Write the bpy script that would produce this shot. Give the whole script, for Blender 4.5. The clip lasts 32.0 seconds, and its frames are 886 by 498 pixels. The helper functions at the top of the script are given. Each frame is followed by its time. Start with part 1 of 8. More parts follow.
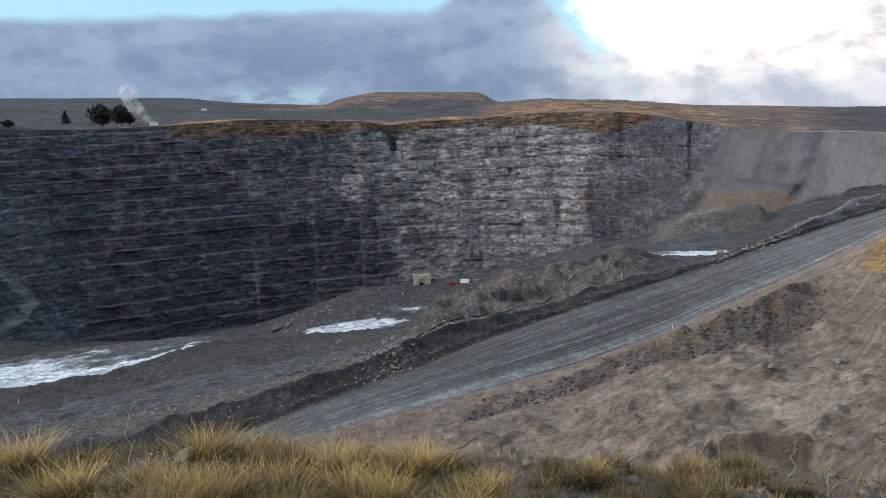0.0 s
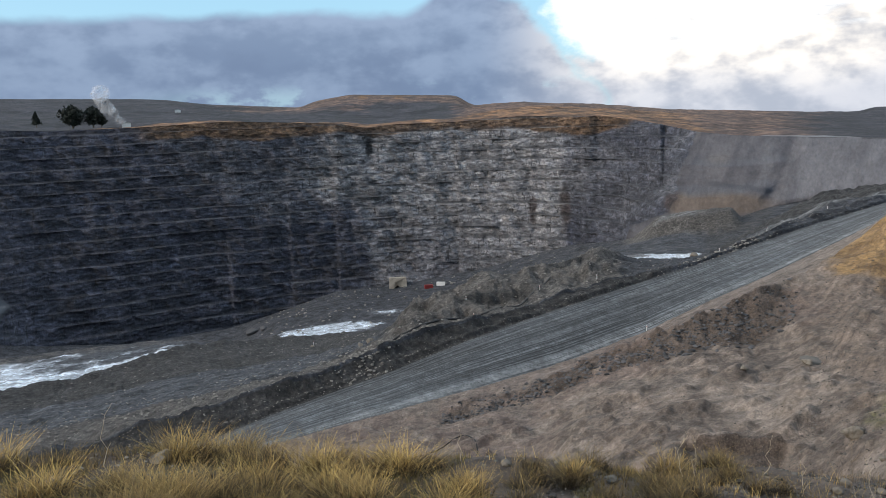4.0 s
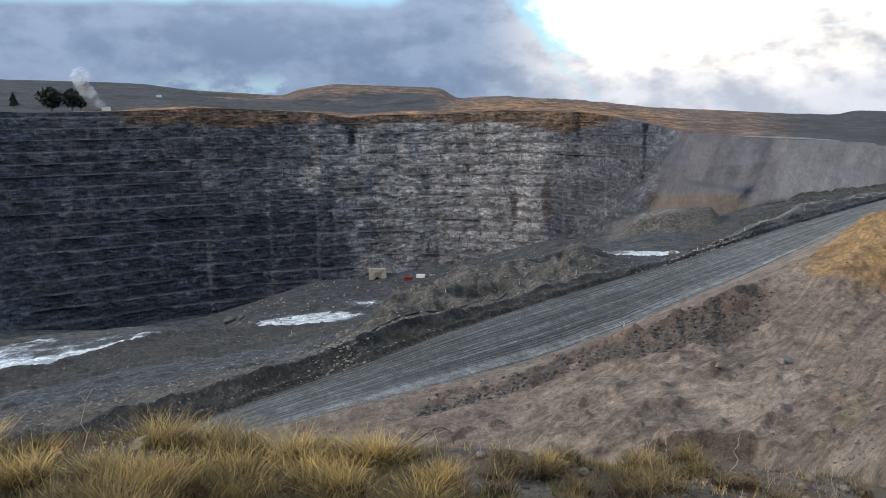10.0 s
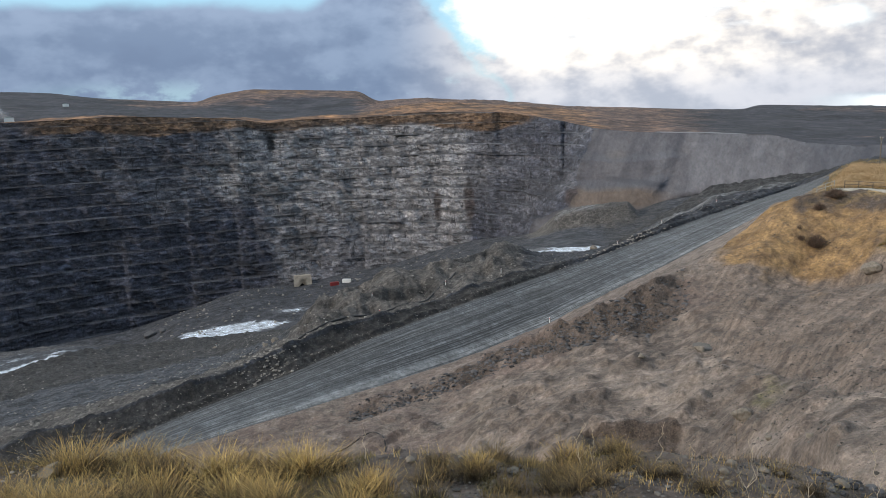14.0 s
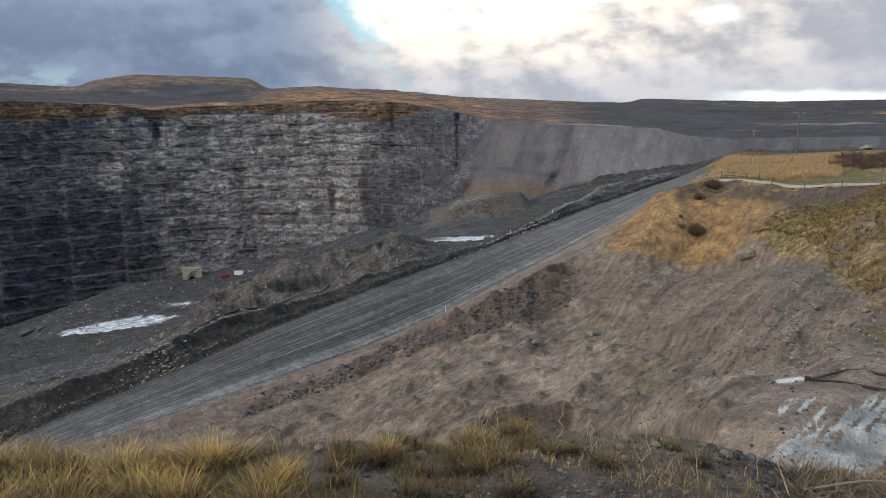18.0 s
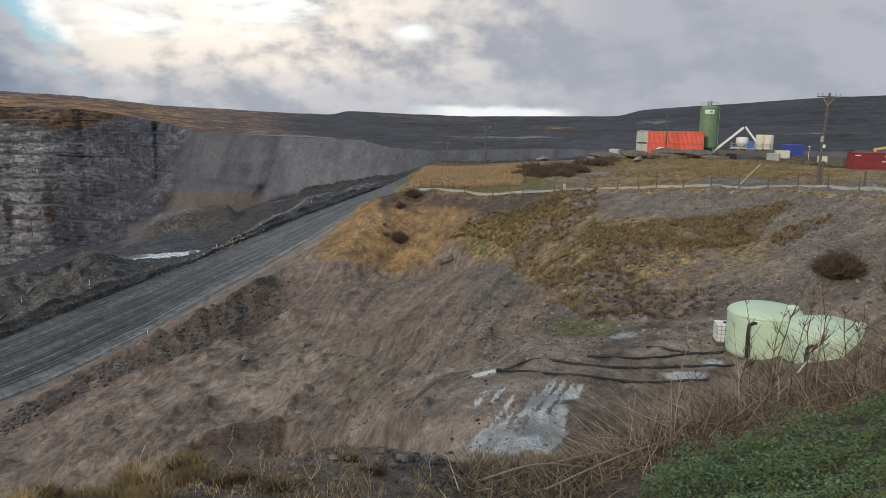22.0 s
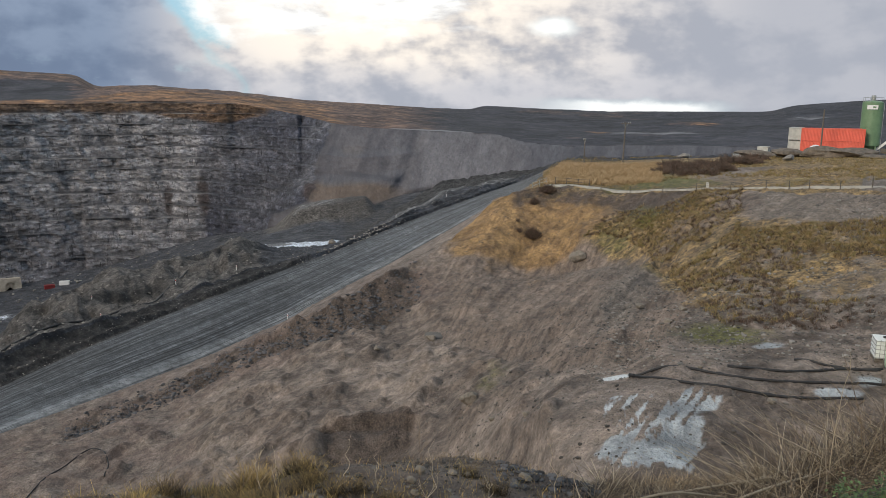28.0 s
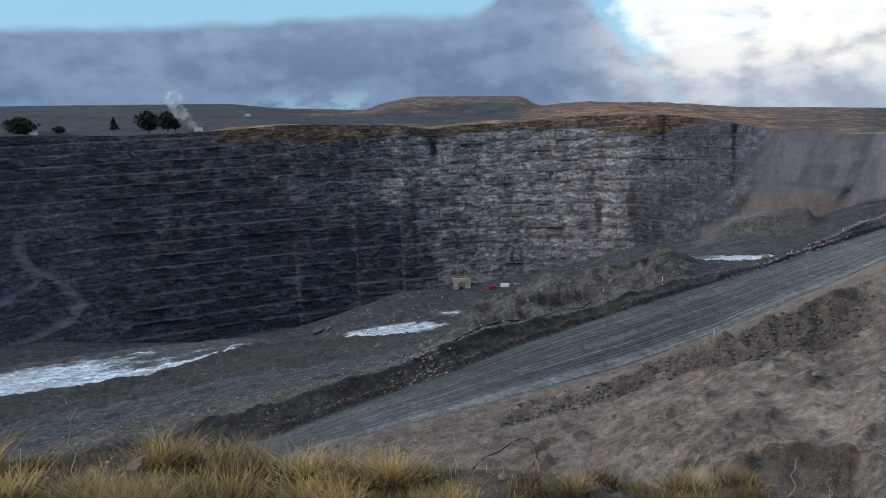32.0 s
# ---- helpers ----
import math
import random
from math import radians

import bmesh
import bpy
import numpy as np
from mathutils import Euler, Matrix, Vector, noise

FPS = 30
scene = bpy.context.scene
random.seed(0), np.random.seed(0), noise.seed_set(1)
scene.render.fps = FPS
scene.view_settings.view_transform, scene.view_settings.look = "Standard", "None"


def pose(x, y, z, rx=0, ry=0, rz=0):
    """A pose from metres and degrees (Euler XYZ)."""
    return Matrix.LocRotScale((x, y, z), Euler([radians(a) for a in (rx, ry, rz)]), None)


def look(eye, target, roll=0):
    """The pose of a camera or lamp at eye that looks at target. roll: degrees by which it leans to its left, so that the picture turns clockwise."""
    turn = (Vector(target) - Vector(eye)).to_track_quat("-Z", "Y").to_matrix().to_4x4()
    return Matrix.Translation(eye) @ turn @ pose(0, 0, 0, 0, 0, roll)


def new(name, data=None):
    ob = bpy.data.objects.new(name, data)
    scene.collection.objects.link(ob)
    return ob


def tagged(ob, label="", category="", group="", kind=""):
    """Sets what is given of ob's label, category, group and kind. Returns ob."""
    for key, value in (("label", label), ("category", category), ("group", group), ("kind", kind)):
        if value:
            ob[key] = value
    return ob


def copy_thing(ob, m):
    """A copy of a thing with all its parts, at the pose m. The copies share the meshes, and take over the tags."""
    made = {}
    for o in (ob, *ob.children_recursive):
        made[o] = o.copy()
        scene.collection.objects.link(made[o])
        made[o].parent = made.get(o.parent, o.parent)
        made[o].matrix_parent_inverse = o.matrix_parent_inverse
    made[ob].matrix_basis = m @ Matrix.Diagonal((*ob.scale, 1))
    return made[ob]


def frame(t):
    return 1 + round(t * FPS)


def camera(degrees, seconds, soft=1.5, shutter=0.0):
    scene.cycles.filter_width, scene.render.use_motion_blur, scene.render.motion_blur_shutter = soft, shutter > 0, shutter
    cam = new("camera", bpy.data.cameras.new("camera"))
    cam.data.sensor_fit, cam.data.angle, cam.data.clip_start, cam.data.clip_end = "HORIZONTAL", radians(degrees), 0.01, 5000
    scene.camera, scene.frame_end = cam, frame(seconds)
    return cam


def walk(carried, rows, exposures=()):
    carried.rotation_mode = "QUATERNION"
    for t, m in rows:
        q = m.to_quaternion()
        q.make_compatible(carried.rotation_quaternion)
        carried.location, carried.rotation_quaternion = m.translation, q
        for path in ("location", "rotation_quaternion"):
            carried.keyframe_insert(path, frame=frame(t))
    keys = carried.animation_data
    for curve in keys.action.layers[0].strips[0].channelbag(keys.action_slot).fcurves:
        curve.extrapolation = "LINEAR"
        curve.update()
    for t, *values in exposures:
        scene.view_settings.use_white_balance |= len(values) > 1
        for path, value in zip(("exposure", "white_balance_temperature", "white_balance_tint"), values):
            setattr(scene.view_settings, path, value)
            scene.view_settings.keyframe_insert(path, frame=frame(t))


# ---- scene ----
cam = camera(58.0, 32.0, soft=0.7)
PATH = [
    (0, -0.000, 0.000, -0.000, 80.056, 2.330, -2.301),
    (0.5, 0.014, 0.026, -0.009, 80.032, 2.671, -3.531),
    (1, 0.040, -0.020, 0.017, 79.963, 2.771, -4.725),
    (1.5, 0.078, -0.057, 0.025, 80.055, 2.801, -5.334),
    (2, 0.150, -0.200, 0.089, 80.066, 2.719, -4.807),
    (2.5, 0.149, -0.130, 0.056, 79.940, 2.743, -3.380),
    (3, 0.062, 0.026, -0.019, 80.127, 2.688, -3.147),
    (3.5, -0.012, 0.029, -0.026, 80.196, 2.406, -3.785),
    (5.5, -0.038, -0.167, 0.023, 79.773, 1.370, -4.068),
    (6, 0.097, -0.127, 0.018, 79.184, -0.008, -6.765),
    (6.5, 0.180, -0.125, 0.016, 78.849, 0.107, -7.626),
    (7, 0.186, -0.133, 0.026, 79.079, 2.384, -4.833),
    (7.5, 0.126, -0.137, 0.034, 79.700, 3.396, -2.155),
    (8, 0.052, -0.088, 0.013, 80.175, 2.722, -1.016),
    (8.5, 0.005, -0.106, 0.022, 80.227, 1.482, -1.123),
    (9, -0.027, -0.063, -0.002, 80.225, 0.964, -2.536),
    (9.5, -0.027, -0.105, 0.019, 80.034, 0.699, -4.024),
    (10, -0.037, -0.097, 0.014, 79.632, 0.507, -5.152),
    (10.5, -0.029, -0.078, 0.004, 79.207, 0.287, -6.184),
    (11, 0.006, -0.060, 0.000, 78.998, 0.801, -6.325),
    (11.5, 0.048, -0.046, -0.000, 79.203, 1.371, -5.685),
    (12, 0.091, -0.029, -0.004, 79.483, 1.491, -5.127),
    (12.5, 0.118, -0.010, -0.004, 79.546, 1.554, -5.369),
    (13, 0.112, -0.007, -0.005, 79.479, 1.792, -6.641),
    (13.5, 0.061, -0.013, 0.002, 79.466, 1.755, -8.685),
    (14, 0.005, -0.025, 0.003, 79.687, 1.708, -10.809),
    (14.5, -0.052, -0.065, 0.011, 79.946, 1.627, -12.788),
    (15, -0.089, -0.099, 0.012, 80.076, 1.265, -14.759),
    (15.5, -0.136, -0.119, 0.020, 80.147, 0.954, -15.906),
    (17.5, -0.126, -0.088, 0.001, 78.875, 0.602, -17.099),
    (18, -0.105, -0.078, 0.004, 78.813, 0.796, -18.268),
    (18.5, -0.050, -0.052, -0.003, 79.091, 0.734, -21.153),
    (19, -0.022, -0.056, 0.004, 79.298, 0.932, -24.072),
    (19.5, 0.036, -0.054, 0.008, 79.316, 1.213, -26.209),
    (20, 0.119, -0.014, -0.008, 79.343, 0.866, -28.992),
    (20.5, 0.228, 0.023, -0.031, 79.225, 0.286, -32.842),
    (21, 0.321, -0.007, -0.035, 79.094, -0.840, -36.038),
    (21.5, 0.379, -0.034, -0.028, 79.291, -1.296, -37.563),
    (22, 0.379, -0.052, -0.028, 79.575, -0.635, -38.811),
    (22.5, 0.384, 0.043, -0.050, 80.852, -0.126, -40.913),
    (23, 0.374, 0.142, -0.053, 81.739, 0.105, -42.744),
    (23.5, 0.350, 0.182, -0.083, 81.494, -0.614, -44.268),
    (24, 0.393, 0.218, -0.097, 81.081, -1.229, -44.951),
    (24.5, 0.430, 0.234, -0.102, 81.238, -1.683, -44.271),
    (26.5, 0.636, 0.354, -0.075, 79.314, -1.356, -43.308),
    (27, 0.621, 0.337, -0.051, 79.029, -1.974, -38.632),
    (27.5, 0.674, 0.354, -0.045, 79.130, -1.477, -33.262),
    (28, 0.669, 0.308, -0.013, 79.109, -0.612, -29.155),
    (28.5, 0.647, 0.287, -0.002, 79.156, -0.248, -25.353),
    (29, 0.629, 0.295, -0.008, 79.307, 0.022, -21.153),
    (29.5, 0.576, 0.229, 0.020, 79.724, 0.482, -16.921),
    (30, 0.561, 0.232, 0.020, 80.086, 1.204, -13.182),
    (30.5, 0.578, 0.254, 0.021, 80.306, 1.761, -9.941),
    (31, 0.580, 0.264, 0.005, 80.553, 2.277, -5.694),
    (31.5, 0.536, 0.269, -0.056, 80.676, 2.771, -1.577),
    (32, 0.541, 0.336, -0.113, 80.469, 2.721, 0.599),
]
walk(cam, [(t, pose(x, y, z, rx, ry, rz)) for t, x, y, z, rx, ry, rz in PATH],
     [(0, 0.46, 6250, 10), (2, 0.36, 6200, 10), (7, 0.38, 6250, 10), (9, 0.48, 6250, 10), (12, 0.4, 6250, 10), (13, 0.46, 6300, 10), (15, 0.28, 6250, 10), (19, 0.2, 6600, 11), (21, -0.02, 6600, 11), (22.5, -0.04, 6300, 10), (23, -0.36, 5950, 9), (24.5, -0.38, 6050, 9), (27, 0.08, 6500, 11), (28, 0.1, 6500, 11), (30, 0.12, 6250, 10), (32, 0.05, 5800, 8)])

# ---- sky and sun ----
SUN_BEARING, SUN_HEIGHT = -104.0, 24.0
world = bpy.data.worlds.new("sky")
scene.world = world
world.use_nodes = True
SKY_LEVEL = 0.92


class Nodes:
    """A short way to write node trees."""

    def __init__(self, tree):
        self.tree, self.n, self.l = tree, tree.nodes, tree.links

    def put(self, socket, value):
        if isinstance(value, bpy.types.NodeSocket):
            self.l.new(value, socket)
        elif isinstance(value, tuple) and len(value) == 3 and socket.type == "RGBA":
            socket.default_value = (*value, 1)
        else:
            socket.default_value = value

    def math(self, op, a, b=0.0, c=0.0, clamp=False):
        m = self.n.new("ShaderNodeMath")
        m.operation, m.use_clamp = op, clamp
        for s, v in zip(m.inputs, (a, b, c)):
            self.put(s, v)
        return m.outputs[0]

    def add(self, a, b):
        return self.math("ADD", a, b)

    def sub(self, a, b):
        return self.math("SUBTRACT", a, b)

    def mul(self, a, b, clamp=False):
        return self.math("MULTIPLY", a, b, 0.0, clamp)

    def step(self, lo, hi, x):
        m = self.n.new("ShaderNodeMapRange")
        m.interpolation_type = "SMOOTHSTEP"
        flip = lo > hi
        self.put(m.inputs[0], x)
        m.inputs[1].default_value, m.inputs[2].default_value = min(lo, hi), max(lo, hi)
        m.inputs[3].default_value, m.inputs[4].default_value = (1, 0) if flip else (0, 1)
        return m.outputs[0]

    def mix(self, f, a, b, kind="MIX"):
        m = self.n.new("ShaderNodeMix")
        m.data_type, m.blend_type = "RGBA", kind
        self.put(m.inputs[0], f), self.put(m.inputs[6], a), self.put(m.inputs[7], b)
        return m.outputs[2]

    def noise(self, vector, scale, detail=4.0, rough_=0.55, distort=0.0):
        t = self.n.new("ShaderNodeTexNoise")
        self.put(t.inputs["Vector"], vector)
        self.put(t.inputs["Scale"], scale)
        t.inputs["Detail"].default_value, t.inputs["Roughness"].default_value = detail, rough_
        t.inputs["Distortion"].default_value = distort
        return t.outputs[0]

    def cells(self, vector, scale, kind="F1"):
        t = self.n.new("ShaderNodeTexVoronoi")
        t.feature = kind
        self.put(t.inputs["Vector"], vector), self.put(t.inputs["Scale"], scale)
        return t.outputs

    def vector(self, x, y, z):
        m = self.n.new("ShaderNodeCombineXYZ")
        for s, v in zip(m.inputs, (x, y, z)):
            self.put(s, v)
        return m.outputs[0]

    def parts(self, v):
        m = self.n.new("ShaderNodeSeparateXYZ")
        self.put(m.inputs[0], v)
        return m.outputs

    def stretch(self, v, scale, turn=(0, 0, 0)):
        m = self.n.new("ShaderNodeMapping")
        self.put(m.inputs[0], v)
        m.inputs["Scale"].default_value = scale
        m.inputs["Rotation"].default_value = [radians(a) for a in turn]
        return m.outputs[0]


def build_sky():
    """Broken winter cloud: a grey-blue bank to the north, a bright break round the veiled sun, a grey sheet to the east."""
    nt = world.node_tree
    nt.nodes.clear()
    k = Nodes(nt)
    out, bg = k.n.new("ShaderNodeOutputWorld"), k.n.new("ShaderNodeBackground")
    sky = k.n.new("ShaderNodeTexSky")
    sky.sky_type, sky.sun_disc = "NISHITA", False
    sky.sun_elevation, sky.sun_rotation = radians(SUN_HEIGHT), radians(SUN_BEARING)
    x, y, z = k.parts(k.n.new("ShaderNodeTexCoord").outputs["Generated"])
    az = k.mul(k.math("ARCTAN2", x, y), 57.296)
    el = k.mul(k.math("ARCSINE", z), 57.296)
    # cloud noise, a little flattened towards the horizon; the second reading is shifted towards the light
    def reading(du, dv, scale, detail, w):
        return k.noise(k.vector(k.add(k.mul(az, 0.105), du), k.add(k.mul(el, 0.17), dv), w), scale, detail, 0.57)

    big, big_lit = reading(0, 0, 0.7, 5, 3.7), reading(0.15, 0.24, 0.7, 5, 3.7)
    small, small_lit = reading(0, 0, 2.4, 5, 8.2), reading(0.05, 0.09, 2.4, 5, 8.2)
    puff = k.add(k.mul(big, 0.74), k.mul(small, 0.26))
    lit = k.step(-0.085, 0.085, k.add(k.mul(k.sub(big, big_lit), 0.85), k.mul(k.sub(small, small_lit), 0.25)))
    wob = k.mul(k.sub(puff, 0.5), 9.0)
    wob2 = k.mul(k.sub(small, 0.5), 5.0)
    # the bank: its right edge leans down to the right, its top is at about seven degrees
    edge = k.sub(k.add(16.1, k.mul(el, -1.0)), k.add(az, k.mul(wob2, 0.8)))
    bank_side = k.step(-0.5, 0.9, edge)
    rise = k.mul(k.step(1.0, 9.0, az), 6.0)
    top = k.sub(k.add(k.add(7.0, rise), k.mul(wob, 0.35)), k.add(el, k.mul(k.math("ABSOLUTE", k.add(az, 12.0)), 0.02)))
    bank = k.mul(bank_side, k.step(-0.3, 0.6, top))
    # thin places low in the bank
    thin = k.mul(k.mul(k.step(2.6, 1.2, k.add(el, k.mul(wob2, 0.3))), k.step(0.54, 0.66, small)), k.step(-20.0, -8.0, az))
    # heaped cloud to the east, open round the veiled sun, closing to a sheet
    open_ = k.mul(k.mul(k.step(13.0, 18.0, az), k.step(34.0, 27.0, az)), k.step(4.0, 8.5, k.add(el, k.mul(k.sub(az, 20.0), 0.05))))
    closed = k.math("MAXIMUM", k.step(30.0, 40.0, az), k.step(4.4, 1.6, el))
    wisp = k.add(k.mul(puff, 0.55), k.mul(k.noise(k.vector(k.mul(az, 0.075), k.mul(el, 0.24), 5.5), 2.1, 7, 0.62, 0.4), 0.45))
    sliver = k.mul(k.step(4.2, 1.5, k.add(k.mul(edge, -1.0), k.mul(wob2, 0.5))), k.step(0.6, 2.2, el))
    right = k.step(0.41, 0.56, k.add(k.sub(wisp, k.add(k.mul(open_, 0.09), k.mul(sliver, 0.08))), k.mul(closed, 0.2)))
    gu, gv = k.mul(k.add(k.sub(az, 36.8), k.mul(wob, 0.5)), 0.42), k.add(k.sub(el, 4.6), k.mul(wob2, 0.35))
    gap = k.step(0.95, 0.2, k.math("SQRT", k.add(k.mul(gu, gu), k.mul(gv, gv))))
    right = k.mul(right, k.sub(1.0, k.mul(gap, 0.9)))
    horizon = k.mul(k.step(0.05, -0.55, k.add(el, k.mul(wob2, 0.3))), k.mul(k.step(34.0, 40.0, az), k.step(50.0, 46.0, az)))
    right = k.mul(right, k.sub(1.0, k.mul(horizon, 0.8)))
    cover = k.math("MAXIMUM", k.mul(bank, k.sub(1.0, k.mul(thin, 0.6))), k.mul(right, k.sub(1.0, bank_side)))
    # beyond the view: an even broken cover, brightened southward to light the pit wall
    high = k.math("MAXIMUM", k.step(13.0, 24.0, el), k.step(52.0, 85.0, k.math("ABSOLUTE", k.sub(az, 12.0))))
    cover = k.add(k.mul(cover, k.sub(1.0, high)), k.mul(k.step(0.38, 0.6, big), high))
    # brightness round the veiled sun
    dx, dy = k.sub(az, 25.0), k.sub(el, 9.5)
    dist = k.math("SQRT", k.add(k.mul(dx, dx), k.mul(k.mul(dy, dy), 2.0)))
    glow = k.step(27.0, 3.0, dist)
    shade = k.step(0.32, 0.7, puff)
    dark = k.mix(k.add(k.mul(lit, 0.55), k.mul(k.step(2.0, 8.0, el), 0.35)), (0.175, 0.235, 0.345), (0.32, 0.4, 0.53))
    dark = k.mix(k.mul(k.step(0.46, 0.36, puff), 0.25), dark, (0.14, 0.185, 0.28))
    grey = k.mix(k.mul(lit, k.sub(0.85, k.mul(k.step(40.0, 52.0, az), 0.5))), (0.42, 0.45, 0.515), (0.68, 0.68, 0.71))
    cream = k.mix(lit, (0.46, 0.46, 0.49), (1.25, 1.13, 0.96))
    cloud = k.mix(k.step(6.0, 17.0, az), dark, k.mix(k.mul(k.mul(glow, 0.95), k.step(-0.2, 3.2, k.add(el, k.mul(wob2, 0.6)))), grey, cream))
    white = k.mix(shade, (0.44, 0.47, 0.54), (0.95, 0.95, 0.97))
    cloud = k.mix(high, cloud, white)
    clear = k.mix(0.45, k.mix(1.0, sky.outputs[0], (0.1, 0.1, 0.105), "MULTIPLY"), (0.5, 0.92, 1.15))
    blaze = k.mul(k.mul(k.step(0.0, 3.2, k.add(k.mul(edge, -1.0), k.mul(wob2, 1.1))), k.step(44.0, 30.0, k.add(az, k.mul(wob, 0.8)))), k.step(-2.0, 3.0, k.add(el, wob2)))
    clear = k.mix(k.mul(blaze, 0.92), clear, (1.25, 1.23, 1.17))
    clear = k.mix(k.math("MAXIMUM", horizon, gap), clear, (1.15, 1.18, 1.15))
    col = k.mix(cover, clear, cloud)
    k.put(bg.inputs["Color"], col)
    k.put(bg.inputs["Strength"], SKY_LEVEL)
    k.l.new(bg.outputs[0], out.inputs["Surface"])


build_sky()
sun = new("sun", bpy.data.lights.new("sun", "SUN"))
sun.data.energy, sun.data.angle, sun.data.color = 2.0, radians(10), (1.0, 0.88, 0.72)
b, e = radians(SUN_BEARING), radians(SUN_HEIGHT)
sun.matrix_world = look((0, 0, 200), (-math.sin(b) * math.cos(e), -math.cos(b) * math.cos(e), 200 - math.sin(e)))


# ---- numbers: smooth noise over the plan ----
def hashed(i, j, k):
    h = (i * 374761393 + j * 668265263 + k * 2147483647) & 0xFFFFFFFF
    h = ((h ^ (h >> 13)) * 1274126177) & 0xFFFFFFFF
    return ((h ^ (h >> 16)) & 0xFFFF) / 65535.0


def value_noise(x, y, seed=0):
    xi, yi = np.floor(x).astype(np.int64), np.floor(y).astype(np.int64)
    fx, fy = x - xi, y - yi
    fx, fy = fx * fx * (3 - 2 * fx), fy * fy * (3 - 2 * fy)
    a, b = hashed(xi, yi, seed), hashed(xi + 1, yi, seed)
    c, d = hashed(xi, yi + 1, seed), hashed(xi + 1, yi + 1, seed)
    return (a + (b - a) * fx) * (1 - fy) + (c + (d - c) * fx) * fy - 0.5


def rough(x, y, size, octaves=4, seed=0, gain=0.5):
    total, amp = np.zeros_like(x), 1.0
    for o in range(octaves):
        total += amp * value_noise(x / size + 17.3 * o, y / size - 9.1 * o, seed + o)
        size, amp = size * 0.5, amp * gain
    return total


def step(a, b, x):
    t = np.clip((x - a) / (b - a), 0, 1)
    return t * t * (3 - 2 * t)


# ---- the lie of the land ----
# Each line runs round the lookout: bearing in degrees, distance in metres, dip of the eye to it in degrees.
ROAD_NEAR = [(-36, 84, -24.5), (-13, 85, -23.2), (-1, 87, -21.2), (6, 94.6, -19.7), (12, 104, -18.1), (18, 116, -15.8), (22, 127, -13.7), (26, 141, -11.7), (30, 159, -9.4), (33, 177, -7.6), (35, 190, -6.6)]
ROAD_FAR = [(-36, 92, -23.5), (-13.4, 92, -21.6), (-1, 101.7, -18.5), (5, 109, -16.5), (14, 125, -13.6), (21.4, 146, -11.1), (29, 180, -8.1), (32, 198, -7.0), (35, 223, -5.9)]
HILL_6 = [(37.5, 135, -5.2), (42, 145, -4.9), (50, 140, -4.5), (56, 140, -4.0), (65, 110, -4.5), (72, 100, -4.5), (84, 90, -4.0), (180, 150, -2.2)]
HILL_7 = [(37.5, 150, -4.7), (42, 160, -4.3), (50, 165, -3.8), (56, 175, -3.4), (65, 140, -3.9), (72, 130, -3.8), (84, 110, -3.5), (180, 200, -2)]
